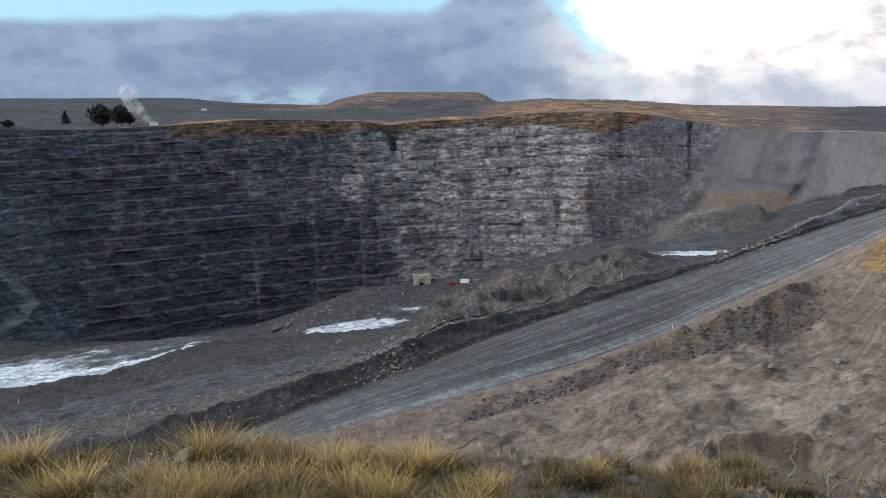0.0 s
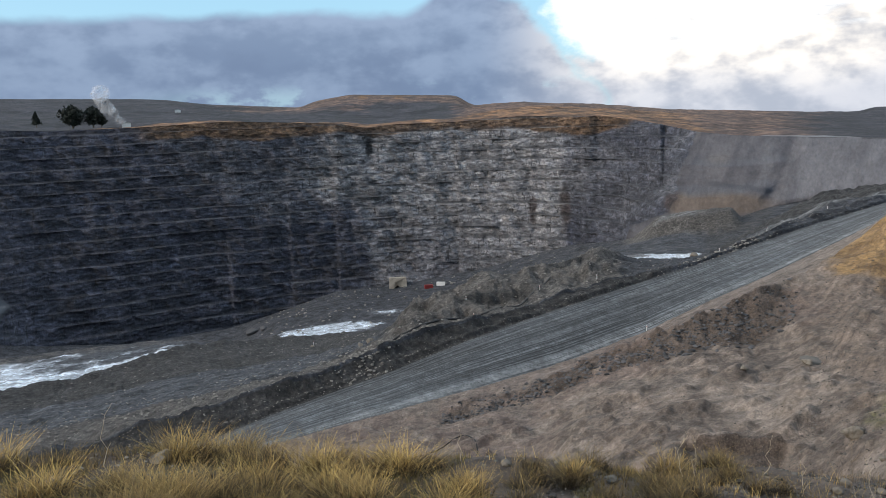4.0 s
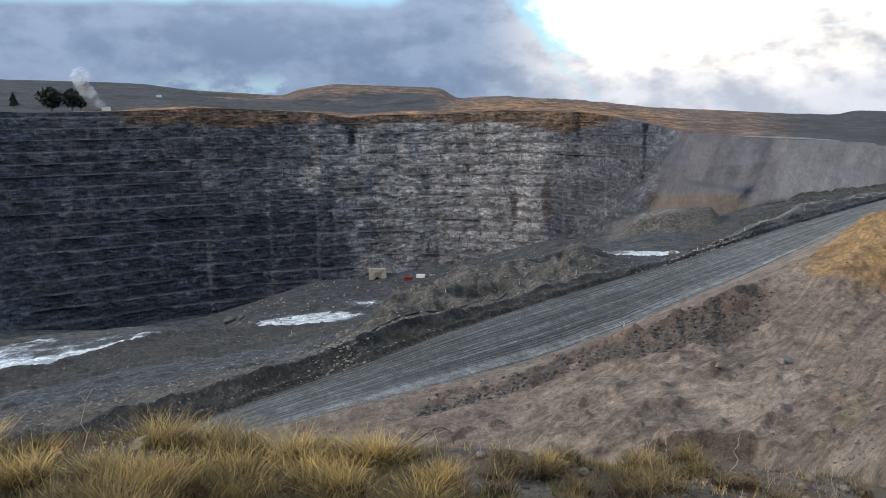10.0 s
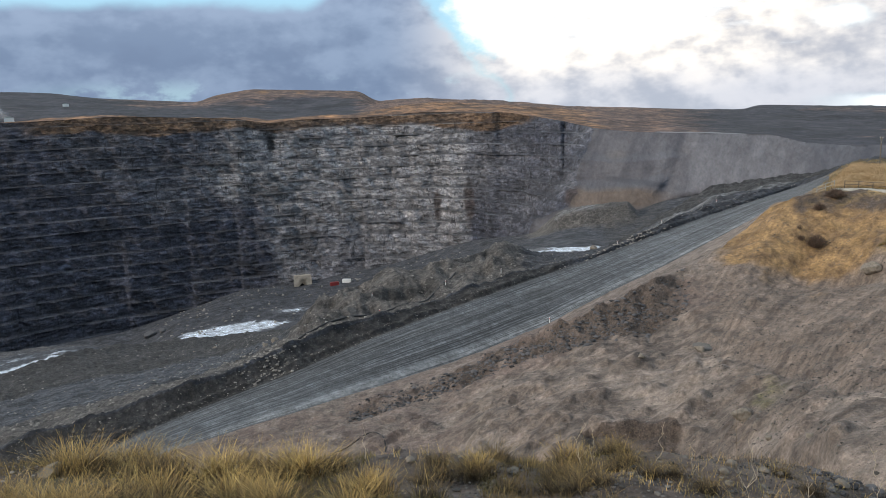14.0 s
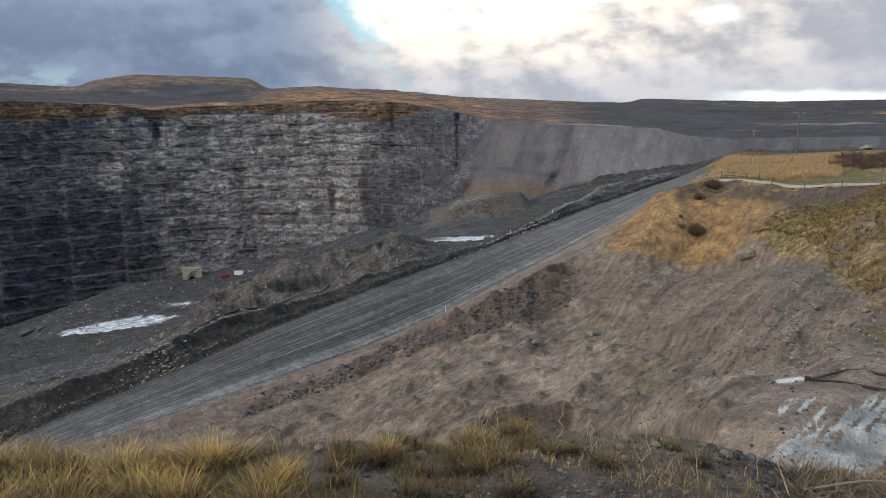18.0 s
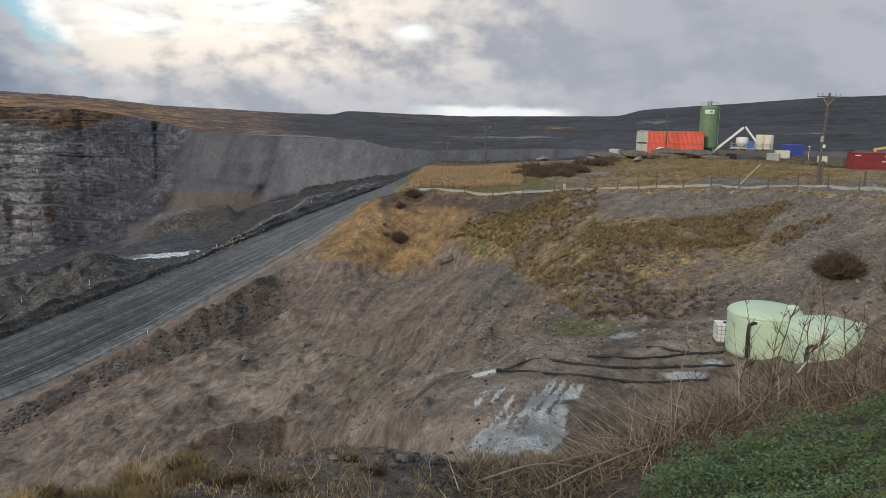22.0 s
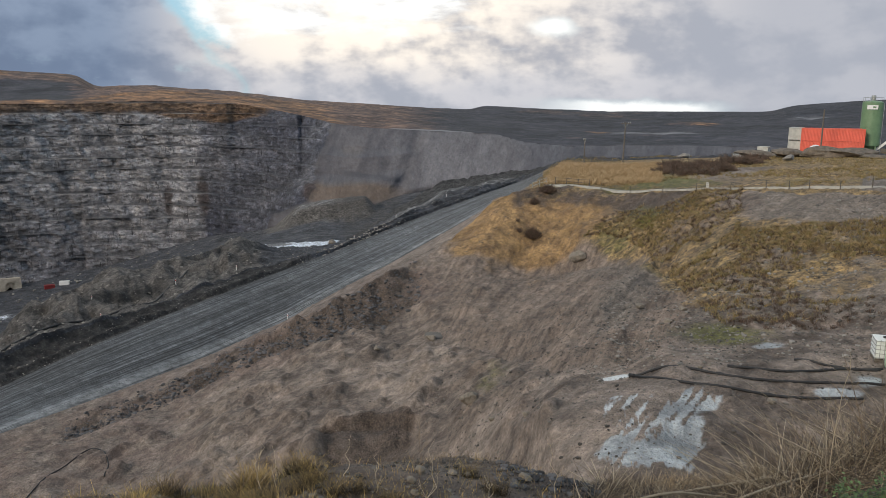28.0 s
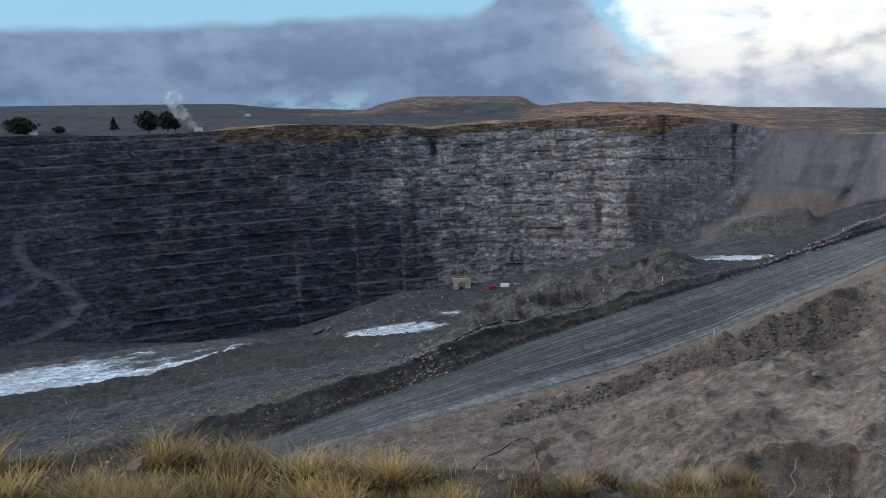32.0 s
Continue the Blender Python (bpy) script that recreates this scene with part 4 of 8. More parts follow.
bank, (bx, by, bz) = sheet("spoil_banks", 8, 12, SPOIL, bank_shape)
br = np.hypot(bx, by)
ba = AZ + 0 * br
bd = np.degrees(np.arctan2(bz, br))
bn = rough(bx, by, 25, 4, 111)
crest_r, low_r, pond_r = lines[9][0][None, :], lines[10][0][None, :], lines[11][0][None, :]
pond_mask = step(pond_r + 4, pond_r + 9, br) * step(1.5, -1.5, ba + 14.5 + 12 * bn * 0.15) * (br < lines[12][0][None, :] - 16)
pond_mask *= 0.36 + 1.2 * np.exp(-((br - pond_r - 11) / 9) ** 2) + 0.5 * spot(ba, bd, -29.5, -15.4, 5, 0.5) + 0.25 * bn
lagoon_mask = 0.95 * step(14.5, 15.5, ba) * step(22.4, 21.4, ba) * step(pond_r + 5, pond_r + 15, br) * step(lines[12][0][None, :] - 2, lines[12][0][None, :] - 18, br)
ridge_zone = 1.15 * step(-2.5, 0.5, ba) * step(17.5, 15, ba) * step(crest_r + 1, crest_r + 6, br) * (br < 262)
strip_w = between(ba, [(-36, 36), (-17, 34), (-11, 18), (-4, 11), (0, 7), (4, 4), (36, 4)])
dusty = step(-0.6, 0.8, br - crest_r) * step(strip_w + 4, strip_w - 3, br - crest_r + 8 * bn) * step(21, 15, ba)
low_road = step(crest_r + strip_w + 2, crest_r + strip_w + 10, br) * step(low_r + 26, low_r + 12, br) * step(1, -5, ba)
track2 = np.exp(-((br - crest_r - 0.45 * (lines[10][0] - lines[9][0])[None, :]) / 7) ** 2) * step(23.5, 25.5, ba) * step(36, 34, ba)
brown = np.clip(track2 + 0.95 * ridge_zone + 0.9 * dusty + 0.45 * (br > lines[12][0][None, :] - 22) * step(0, -6, ba), 0, 1)
colour(bank, "zone", np.clip(pond_mask + 0.54 * lagoon_mask * (1 + 1.6 * bn) + 0.26 * track2, 0, 1), brown, np.clip(pond_mask + lagoon_mask, 0, 1), np.clip(low_road * 0.85 + track2 * 1.3, 0, 1))
# dark banks and the ridge hollow: earth tone with shade painted in
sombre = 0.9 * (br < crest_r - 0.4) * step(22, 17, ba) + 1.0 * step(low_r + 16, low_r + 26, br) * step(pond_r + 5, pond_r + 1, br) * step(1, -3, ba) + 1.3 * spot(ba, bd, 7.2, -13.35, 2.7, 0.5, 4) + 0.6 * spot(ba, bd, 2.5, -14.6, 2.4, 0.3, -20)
sombre += 0.9 * step(low_r - 26, low_r - 18, br + 6 * bn) * step(low_r + 6, low_r + 2, br) * step(21.5, 24, ba) * step(38, 36, ba)
streaky = np.clip(ridge_zone * step(6, 2, ba), 0, 1)
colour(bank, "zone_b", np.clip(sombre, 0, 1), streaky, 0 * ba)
tagged(bank[0], "grey spoil banks with pale tailings ponds below the road", "spoil bank", kind="structure")


def pit_shape(x, y, r, z, tag):
    a = AZ + 0 * r
    dz = 3.0 * rough(x, y, 34, 5, 121, 0.55) * step(lines[12][0][None, :] + 8, lines[12][0][None, :] + 40, r)
    dz += 5 * np.maximum(0, rough(x, y, 60, 3, 122)) * step(450, 480, r) * step(20, 10, a)
    heap = step(16.9, 18.9, a + 0.3 * rough(x, y, 20, 3, 123)) * step(24.6, 23.6, a) * step(440, 452, r)
    dz += 8.5 * heap
    edge = np.clip((lines[14][0][None, :] - r) / 12, 0, 1)
    return 0 * x, 0 * x, dz * edge * step(90, 80, a)


pit, (px_, py_, pz_) = sheet("pit_floor", 12, 14, SPOIL, pit_shape)
pr = np.hypot(px_, py_)
pd_ = np.degrees(np.arctan2(pz_, pr))
pa = AZ + 0 * pr
snow = 1.2 * spot(pa, pd_, -5.2, -15.15, 3.9, 0.42, 4) + 0.55 * spot(pa, pd_, -0.5, -14.1, 2.2, 0.22)
colour(pit, "zone", snow, 0.3 * step(6, 12, pa) + 0.55 * step(16.2, 17.5, pa) * step(25, 23.5, pa) * step(432, 446, pr), 0.5 * snow, np.clip(0.12 + 0.2 * step(15.5, 17, pa) + 0.2 * step(18.4, 19.2, pa) * step(452, 458, pr) * step(22.4, 21, pa), 0, 1))
colour(pit, "zone_b", 0.5 * step(21.5, 22.5, pa) * step(27, 26, pa), 0 * pa, 0 * pa)
LAND_R = np.concatenate([gr, np.where(AZ > 36.4, np.hypot(*hill_xy[:2]), np.hypot(rx, ry)), br, pr])
LAND_Z = np.concatenate([gz, np.where(AZ > 36.4, hill_xy[2], rz), bz, pz_])


def height(x, y):
    """Height of the land, as far as the foot of the pit wall, under points of the plan."""
    x, y = np.atleast_1d(np.asarray(x, float)), np.atleast_1d(np.asarray(y, float))
    a = (np.degrees(np.arctan2(x, y)) + 36) % 360 - 36
    r = np.hypot(x, y)
    hi = np.clip(np.searchsorted(bearing, a), 1, COLS - 1)
    lo = hi - 1
    w = np.clip((a - bearing[lo]) / (bearing[hi] - bearing[lo]), 0, 1)
    z0, z1 = np.empty_like(r), np.empty_like(r)
    for cols, out in ((lo, z0), (hi, z1)):
        for c in np.unique(cols):
            at = cols == c
            out[at] = np.interp(r[at], LAND_R[:, c], LAND_Z[:, c])
    return z0 * (1 - w) + z1 * w


def ground_at(b_, d):
    x, y = d * math.sin(radians(b_)), d * math.cos(radians(b_))
    return Vector((x, y, float(height(x, y)[0])))


tagged(pit[0], "grey pit floor with pale patches of tailings", "pit floor", kind="structure")


def wall_shape(x, y, r, z, tag):
    a = AZ + 0 * r
    s = a * 10.8
    dump = step(18.5, 20.5, a) * step(200, 100, a)
    flat_z = np.floor((z - 1.2 * rough(bearing * 10, bearing * 0, 60, 4, 5)[None, :]) / BENCH + 0.01) * BENCH
    d = 3.4 * rough(s + 0.5 * z, flat_z * 1.7, 17, 5, 131, 0.66) + 2.0 * rough(s + z * 0.9, z * 1.0, 7, 4, 132, 0.68) + 2.2 * rough(s + 0.6 * z, z * 1.1, 80, 3, 133)
    # the dark slot, the rusty scars and gullies
    slot = spot(a, np.degrees(np.arctan2(z, r)), -1.35, -2.4, 0.4, 1.1)
    d += 7 * slot
    for a0, w in ((10.2, 0.3), (12.5, 0.45)):
        d += 2.6 * np.exp(-((a - a0 - 0.5 * rough(z, 0 * z, 30, 3, 134)) / w) ** 2) * step(-45, -60, z)
    d = d * (1 - dump) + dump * (0.9 * rough(s, z * 0.5, 40, 3, 135) + 2 * np.exp(-((a - 27.4 - (z + 30) * 0.042) / 0.5) ** 2) - 5 * step(26.6, 28.2, a - (z + 30) * 0.042))
    tz = np.clip((z - lines[14][1][None, :]) / np.maximum(lines[15][1] - lines[14][1], 1)[None, :], 0, 1)
    keep = np.clip(tz * 14, 0, 1) * np.clip((1 - tz) * 14, 0, 1) * step(90, 80, a)
    return d * sin_b * keep, d * cos_b * keep, 0 * x


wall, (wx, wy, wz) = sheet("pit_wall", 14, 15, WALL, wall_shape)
wr = np.hypot(wx, wy)
wa = AZ + 0 * wr
wd = np.degrees(np.arctan2(wz, wr))
wn = rough(wa * 10.8, wz, 50, 4, 141)
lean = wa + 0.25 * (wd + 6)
# tone mask: paints in shade to the left and right end, light between
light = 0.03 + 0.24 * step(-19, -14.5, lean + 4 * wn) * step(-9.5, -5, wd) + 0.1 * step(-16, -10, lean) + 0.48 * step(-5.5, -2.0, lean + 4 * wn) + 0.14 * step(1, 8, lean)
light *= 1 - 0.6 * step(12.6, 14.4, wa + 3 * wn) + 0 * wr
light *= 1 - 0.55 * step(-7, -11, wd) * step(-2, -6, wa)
rust = 0.95 * spot(wa, wd, 12.5, -6.9, 0.5, 1.7) + 0.9 * spot(wa, wd, 10.2, -7.2, 0.35, 1.6) + 0.7 * spot(wa, wd, 20.1, -6.8, 0.8, 0.8) + 1.3 * spot(wa, wd, 23.3, -6.9, 3.2, 0.8) + 0.5 * spot(wa, wd, 22.8, -3.9, 1.6, 0.6)
crest_z = 0.95 * step(-1.75, -1.05, wd + 0.9 * wn) * step(-19, -14, wa) * step(19.5, 16, wa)
dump_edge = between(wd, [(-10, 16.4), (-8.3, 17.2), (-7.5, 19.6), (-6.5, 20.5), (-2, 21)])
dump_z = step(-0.5, 0.5, wa - dump_edge + 1.2 * wn)
lobe_z = step(-0.4, 0.4, wa - 27.4 - (wz + 30) * 0.042) * (1 - 1.4 * step(33.5, 36.5, wa))
light = light * (1 - dump_z) + dump_z * (0.25 + 0.6 * lobe_z)
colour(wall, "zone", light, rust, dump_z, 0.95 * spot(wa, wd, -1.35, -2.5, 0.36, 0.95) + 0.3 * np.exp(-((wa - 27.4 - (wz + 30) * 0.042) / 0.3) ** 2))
wob_w = 1.2 * rough(bearing * 10, bearing * 0, 60, 4, 5)[None, :]
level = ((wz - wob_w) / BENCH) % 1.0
tracks = np.zeros_like(wa)
for knots in ([(-36, -11.4), (-31.6, -10.9), (-30.2, -10.3), (-28.6, -9.7), (-28.1, -9.2)], [(-36, -14.0), (-31, -13.4), (-28.6, -12.9), (-26.6, -12.1), (-25.8, -11.4)]):
    tracks += np.exp(-((wd - between(wa, knots)) / 0.36) ** 2) * step(knots[-1][0] + 0.4, knots[-1][0] - 0.4, wa)
for knots in ([(-9.2, -28.1), (-8.4, -28.7), (-7.4, -29.2), (-6.6, -29)], [(-11.4, -25.8), (-10.5, -26.4), (-9.4, -27.3), (-8.9, -27.8)]):
    tracks += np.exp(-((wa - between(wd, knots)) / 0.5) ** 2) * step(knots[0][0] - 0.3, knots[0][0] + 0.1, wd) * step(knots[-1][0] + 0.3, knots[-1][0] - 0.1, wd)
tracks += 0.5 * spot(wa, wd, -25.5, -13.2, 3.0, 0.9, -30)
tracks += 0.75 * np.exp(-((wd + 5.7 + 0.12 * (wa - 24)) / 0.3 + 0.5 * wn) ** 2) * step(21.5, 22.5, wa) * step(26.6, 26, wa)
in_rock = (1 - dump_z) * np.where((wa < -20) & (wz < -45), 0.35, 1.0)
# second channel: ragged mask for the shade painted under the benches
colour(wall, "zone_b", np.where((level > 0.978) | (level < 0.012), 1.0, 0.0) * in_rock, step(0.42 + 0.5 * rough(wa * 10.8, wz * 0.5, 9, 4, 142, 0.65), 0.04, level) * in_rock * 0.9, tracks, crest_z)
tagged(wall[0], "benched blue-black and grey-brown rock wall of the pit", "pit wall", kind="structure")


def hill_shape(x, y, r, z, tag):
    d = 5.0 * rough(x, y, 90, 5, 151, 0.55) + 1.4 * rough(x, y, 22, 4, 152, 0.55)
    d *= np.clip((r - lines[15][0][None, :]) / 25, 0, 1) * np.clip(np.abs(lines[17][0][None, :] - r) / 200 + 0.22, 0, 1)
    return 0 * x, 0 * x, d


hills, (hx, hy, hz) = sheet("far_hills", 15, 18, HILLS, hill_shape)
hr = np.hypot(hx, hy)
ha = AZ + 0 * hr
hn = rough(hx, hy, 120, 4, 161)
back = hr - lines[15][0][None, :]
tuss = step(70, 25, back + 60 * hn) * step(-24, -14, ha) * step(24, 19, ha) + 0.9 * step(4, 8, ha) * step(24, 18, ha) * step(300, 160, back + 220 * hn)
mesa = step(-6.5, -5.2, ha) * step(6.6, 5.6, ha) * step(1120, 1200, hr)
tip = 0.75 * mesa + 0.5 * step(-14, -9, ha) * step(0, -2, ha) * step(1000, 1100, hr) + 0.95 * step(3, 7, ha) * step(34, 22, ha) + 0.4 * step(30, 34, ha) * step(50, 40, ha) * step(0.1, 0.25, hn)
scars = 0.75 * spot(ha, hr, -1.6, 1270, 0.4, 60) + 0.8 * spot(ha, hr, 0.9, 1270, 0.45, 60) + 0.5 * spot(ha, hr, -4.6, 1300, 0.4, 50) + 0.9 * spot(ha, hr, 24.5, 640, 1.6, 30) + 0.8 * spot(ha, hr, 40.0, 760, 1.3, 35) + 0.6 * spot(ha, hr, 46.5, 980, 2.0, 40)
colour(hills, "zone", np.clip(tuss + scars, 0, 1), tip, 0.7 * spot(ha, hr, -29, 1050, 2.0, 25) + 0.8 * spot(ha, hr, 44, 720, 4.5, 14) + 0.7 * spot(ha, hr, 64, 800, 3, 20) + 0.6 * spot(ha, hr, 53.5, 1100, 1.6, 30) + 0.85 * step(25, 26, ha) * step(32, 30.5, ha) * step(16, 8, back))
tagged(hills[0], "dark moor and old spoil tips with rusty tussock", "hills", kind="structure")


# ---- making things ----
def plain(name, col, rough_=0.6, metal=0.0, vary=0.25, scale=3.0, dirt=(0.1, 0.085, 0.07), soil=0.35, bump=0.15, island=False):
    """Paint, metal, rubber or plastic with uneven tone, dirt and a little relief."""
    m, k, s = material(name)
    p = place(k)
    n = k.noise(p, scale, 6, 0.65)
    f = k.noise(p, scale * 9, 4, 0.6)
    dark = tuple(c * (1 - vary) for c in col)
    light = tuple(min(1, c * (1 + vary)) for c in col)
    c = k.mix(k.step(0.3, 0.7, n), dark, light)
    if island:
        g = k.n.new("ShaderNodeNewGeometry").outputs["Random Per Island"]
        c = k.mix(k.mul(g, 0.75), c, tuple(min(1, q * 1.9) for q in col))
        c = k.mix(k.step(0.75, 0.0, g), c, tuple(q * 0.45 for q in col))
    c = k.mix(k.mul(k.step(0.52, 0.75, k.add(k.mul(n, 0.6), k.mul(f, 0.4))), soil), c, dirt)
    k.put(s.inputs["Base Color"], c)
    k.put(s.inputs["Roughness"], k.add(rough_ - 0.08, k.mul(f, 0.16)))
    s.inputs["Metallic"].default_value = metal
    if bump:
        relief(k, s, k.add(n, k.mul(f, 0.5)), bump, 0.02)
    return m


def blades(name, dark, light, green):
    m, k, s = material(name)
    g = k.n.new("ShaderNodeNewGeometry").outputs["Random Per Island"]
    p = place(k)
    n = k.noise(p, 2.0, 3, 0.6)
    c = k.mix(g, dark, light)
    c = k.mix(k.mul(k.step(0.46, 0.62, n), 0.75), c, green)
    k.put(s.inputs["Base Color"], c)
    s.inputs["Roughness"].default_value = 0.8
    return m


STONE = plain("pale_stone", (0.16, 0.148, 0.132), 0.9, vary=0.3, scale=1.5, soil=0.5, bump=0.6, island=True)
BOULDER = plain("schist_boulder", (0.18, 0.155, 0.125), 0.88, vary=0.35, scale=4, soil=0.5, bump=0.8)
DARK_ROCK = plain("dark_rock", (0.06, 0.058, 0.06), 0.85, vary=0.4, scale=2, soil=0.3, bump=0.8, island=True)
STRAW = blades("straw_grass", (0.24, 0.14, 0.04), (0.66, 0.46, 0.16), (0.26, 0.22, 0.06))
GRIT = plain("dull_stone", (0.085, 0.077, 0.068), 0.92, vary=0.35, scale=2.5, soil=0.5, bump=0.6, island=True)
DRY = blades("dead_stems", (0.035, 0.026, 0.02), (0.25, 0.185, 0.12), (0.075, 0.055, 0.04))
PALE_STEM = blades("bleached_stems", (0.26, 0.2, 0.13), (0.5, 0.42, 0.3), (0.3, 0.24, 0.16))
def make_tussock():
    """Tussock: pale tips, dark brown towards the base."""
    m, k, s = material("tussock_straw")
    g = k.n.new("ShaderNodeNewGeometry").outputs["Random Per Island"]
    z = k.parts(place(k))[2]
    tip = k.mix(g, (0.48, 0.28, 0.06), (0.92, 0.67, 0.22))
    tip = k.mix(k.step(0.62, 0.3, k.noise(k.vector(g, 3.0, 1.0), 9.0, 1)), tip, (0.14, 0.08, 0.035))
    own = k.n.new("ShaderNodeObjectInfo").outputs["Random"]
    tip = k.mix(k.mul(k.step(0.25, 1.0, own), 0.45), tip, (0.15, 0.1, 0.045))
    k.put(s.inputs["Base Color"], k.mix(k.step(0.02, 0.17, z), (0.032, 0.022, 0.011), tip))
    s.inputs["Roughness"].default_value = 0.8
    return m


TUSSOCK = make_tussock()
LEAF = blades("nettle_leaves", (0.01, 0.024, 0.01), (0.13, 0.21, 0.08), (0.08, 0.095, 0.025))
SHORT = blades("short_turf", (0.04, 0.026, 0.012), (0.26, 0.175, 0.06), (0.075, 0.075, 0.02))
GOLD = blades("golden_tussock", (0.07, 0.045, 0.02), (0.42, 0.29, 0.12), (0.15, 0.135, 0.04))
PALE_STRAW = blades("pale_straw", (0.24, 0.155, 0.075), (0.56, 0.4, 0.22), (0.36, 0.25, 0.13))
MOSS = blades("mossy_grass", (0.07, 0.075, 0.018), (0.3, 0.28, 0.06), (0.16, 0.17, 0.035))
HEATH = blades("dark_twigs", (0.035, 0.024, 0.018), (0.15, 0.09, 0.06), (0.075, 0.055, 0.035))
NEEDLE = blades("conifer_green", (0.008, 0.012, 0.01), (0.022, 0.03, 0.02), (0.015, 0.02, 0.014))


def from_arrays(name, verts, faces, mat, smooth=False):
    """A mesh object from arrays of corners and of equal-sided faces."""
    me = bpy.data.meshes.new(name)
    n = faces.shape[1]
    me.vertices.add(len(verts)), me.vertices.foreach_set("co", verts.astype(np.float32).ravel())
    me.loops.add(faces.size), me.loops.foreach_set("vertex_index", faces.astype(np.int32).ravel())
    me.polygons.add(len(faces)), me.polygons.foreach_set("loop_start", np.arange(0, faces.size, n, dtype=np.int32))
    me.polygons.foreach_set("use_smooth", np.full(len(faces), smooth))
    me.update(calc_edges=True)
    me.materials.append(mat)
    return new(name, me)


rng = np.random.default_rng(7)


def pebble_base(detail, seed):
    bm = bmesh.new()
    bmesh.ops.create_icosphere(bm, subdivisions=detail, radius=1.0)
    r = np.random.default_rng(seed)
    v = np.array([q.co for q in bm.verts])
    f = np.array([[q.index for q in t.verts] for t in bm.faces])
    bm.free()
    for _ in range(5):
        d = r.normal(size=3)
        d /= np.linalg.norm(d)
        cut = r.uniform(0.45, 0.8)
        over = np.maximum(v @ d - cut, 0)
        v = v - over[:, None] * d
    v *= 1 + 0.12 * r.normal(size=(len(v), 1))
    return v * np.array([1.0, r.uniform(0.6, 0.9), r.uniform(0.45, 0.75)]), f


BASES = [pebble_base(1, s) for s in range(6)]


def scatter(name, x, y, z, size, mat, label, category, sink=0.3):
    """Many small stones as one mesh."""
    vs, fs, at = [], [], 0
    pick = rng.integers(0, len(BASES), len(x))
    for b_ in range(len(BASES)):
        m = pick == b_
        if not m.any():
            continue
        v, f = BASES[b_]
        n = int(m.sum())
        t = rng.uniform(0, 6.283, n)
        c, s = np.cos(t), np.sin(t)
        vx = v[None, :, 0] * c[:, None] - v[None, :, 1] * s[:, None]
        vy = v[None, :, 0] * s[:, None] + v[None, :, 1] * c[:, None]
        k = size[m][:, None]
        p = np.stack([vx * k + x[m][:, None], vy * k + y[m][:, None], v[None, :, 2] * k + (z[m] + size[m] * (0.45 - sink))[:, None]], -1)
        vs.append(p.reshape(-1, 3))
        fs.append((f[None] + (np.arange(n) * len(v))[:, None, None] + at).reshape(-1, 3))
        at += n * len(v)
    ob = from_arrays(name, np.concatenate(vs), np.concatenate(fs), mat)
    return tagged(ob, label, category, kind="stuff")


def polar(n, a0, a1, r0, r1, power=1.0):
    a = np.radians(rng.uniform(a0, a1, n))
    r = r0 + (r1 - r0) * rng.uniform(0, 1, n) ** power
    return r * np.sin(a), r * np.cos(a)


def strands(x, y, z, height_, width, lean, seg=3, curl=0.5):
    """Thin tapering strips that rise from points and bend over."""
    n = len(x)
    t = rng.uniform(0, 6.283, n)
    dx, dy = np.cos(t), np.sin(t)
    face = t + rng.uniform(-0.7, 0.7, n) + 1.57
    wx, wy = np.cos(face), np.sin(face)
    rows = []
    for i in range(seg + 1):
        q = i / seg
        out = lean * height_ * (q + curl * q * q)
        up = height_ * (q - 0.22 * curl * q * q)
        w = width * (1 - 0.92 * q) * 0.5
        cx, cy, cz = x + dx * out, y + dy * out, z + up
        rows.append(np.stack([np.stack([cx - wx * w, cy - wy * w, cz], -1), np.stack([cx + wx * w, cy + wy * w, cz], -1)], 1))
    v = np.stack(rows, 1).reshape(n, -1, 3)
    f = np.array([[2 * i, 2 * i + 1, 2 * i + 3, 2 * i + 2] for i in range(seg)])
    return v.reshape(-1, 3), (f[None] + (np.arange(n) * 2 * (seg + 1))[:, None, None]).reshape(-1, 4)


def twig_mesh(paths, radius, sides=3):
    """Thin round twigs along paths: a list of (points, radius scale)."""
    vs, fs, at = [], [], 0
    ring = np.arange(sides) * 2 * math.pi / sides
    for pts, k in paths:
        pts = np.asarray(pts, float)
        d = np.gradient(pts, axis=0)
        d /= np.linalg.norm(d, axis=1)[:, None] + 1e-9
        u = np.cross(d, [0.31, 0.87, 0.38])
        u /= np.linalg.norm(u, axis=1)[:, None] + 1e-9
        w = np.cross(d, u)
        q = np.linspace(1, 0.25, len(pts))[:, None, None] * radius * k
        v = pts[:, None] + q * (u[:, None] * np.cos(ring)[None, :, None] + w[:, None] * np.sin(ring)[None, :, None])
        vs.append(v.reshape(-1, 3))
        i = np.arange(len(pts) - 1)[:, None] * sides
        j = np.arange(sides)[None]
        f = np.stack([i + j, i + (j + 1) % sides, i + sides + (j + 1) % sides, i + sides + j], -1).reshape(-1, 4)
        fs.append(f + at)
        at += len(pts) * sides
    return np.concatenate(vs), np.concatenate(fs)


def bm_of(*adders):
    bm = bmesh.new()
    for add in adders:
        add(bm)
    return bm


def part(name, bm, mat, parent=None, label="", smooth=False):
    me = bpy.data.meshes.new(name)
    if smooth:
        for f in bm.faces:
            f.smooth = True
    bm.normal_update()
    bm.to_mesh(me)
    bm.free()
    me.materials.append(mat)
    ob = new(name, me)
    if parent:
        ob.parent = parent
    if label:
        ob["label"] = label
    return ob


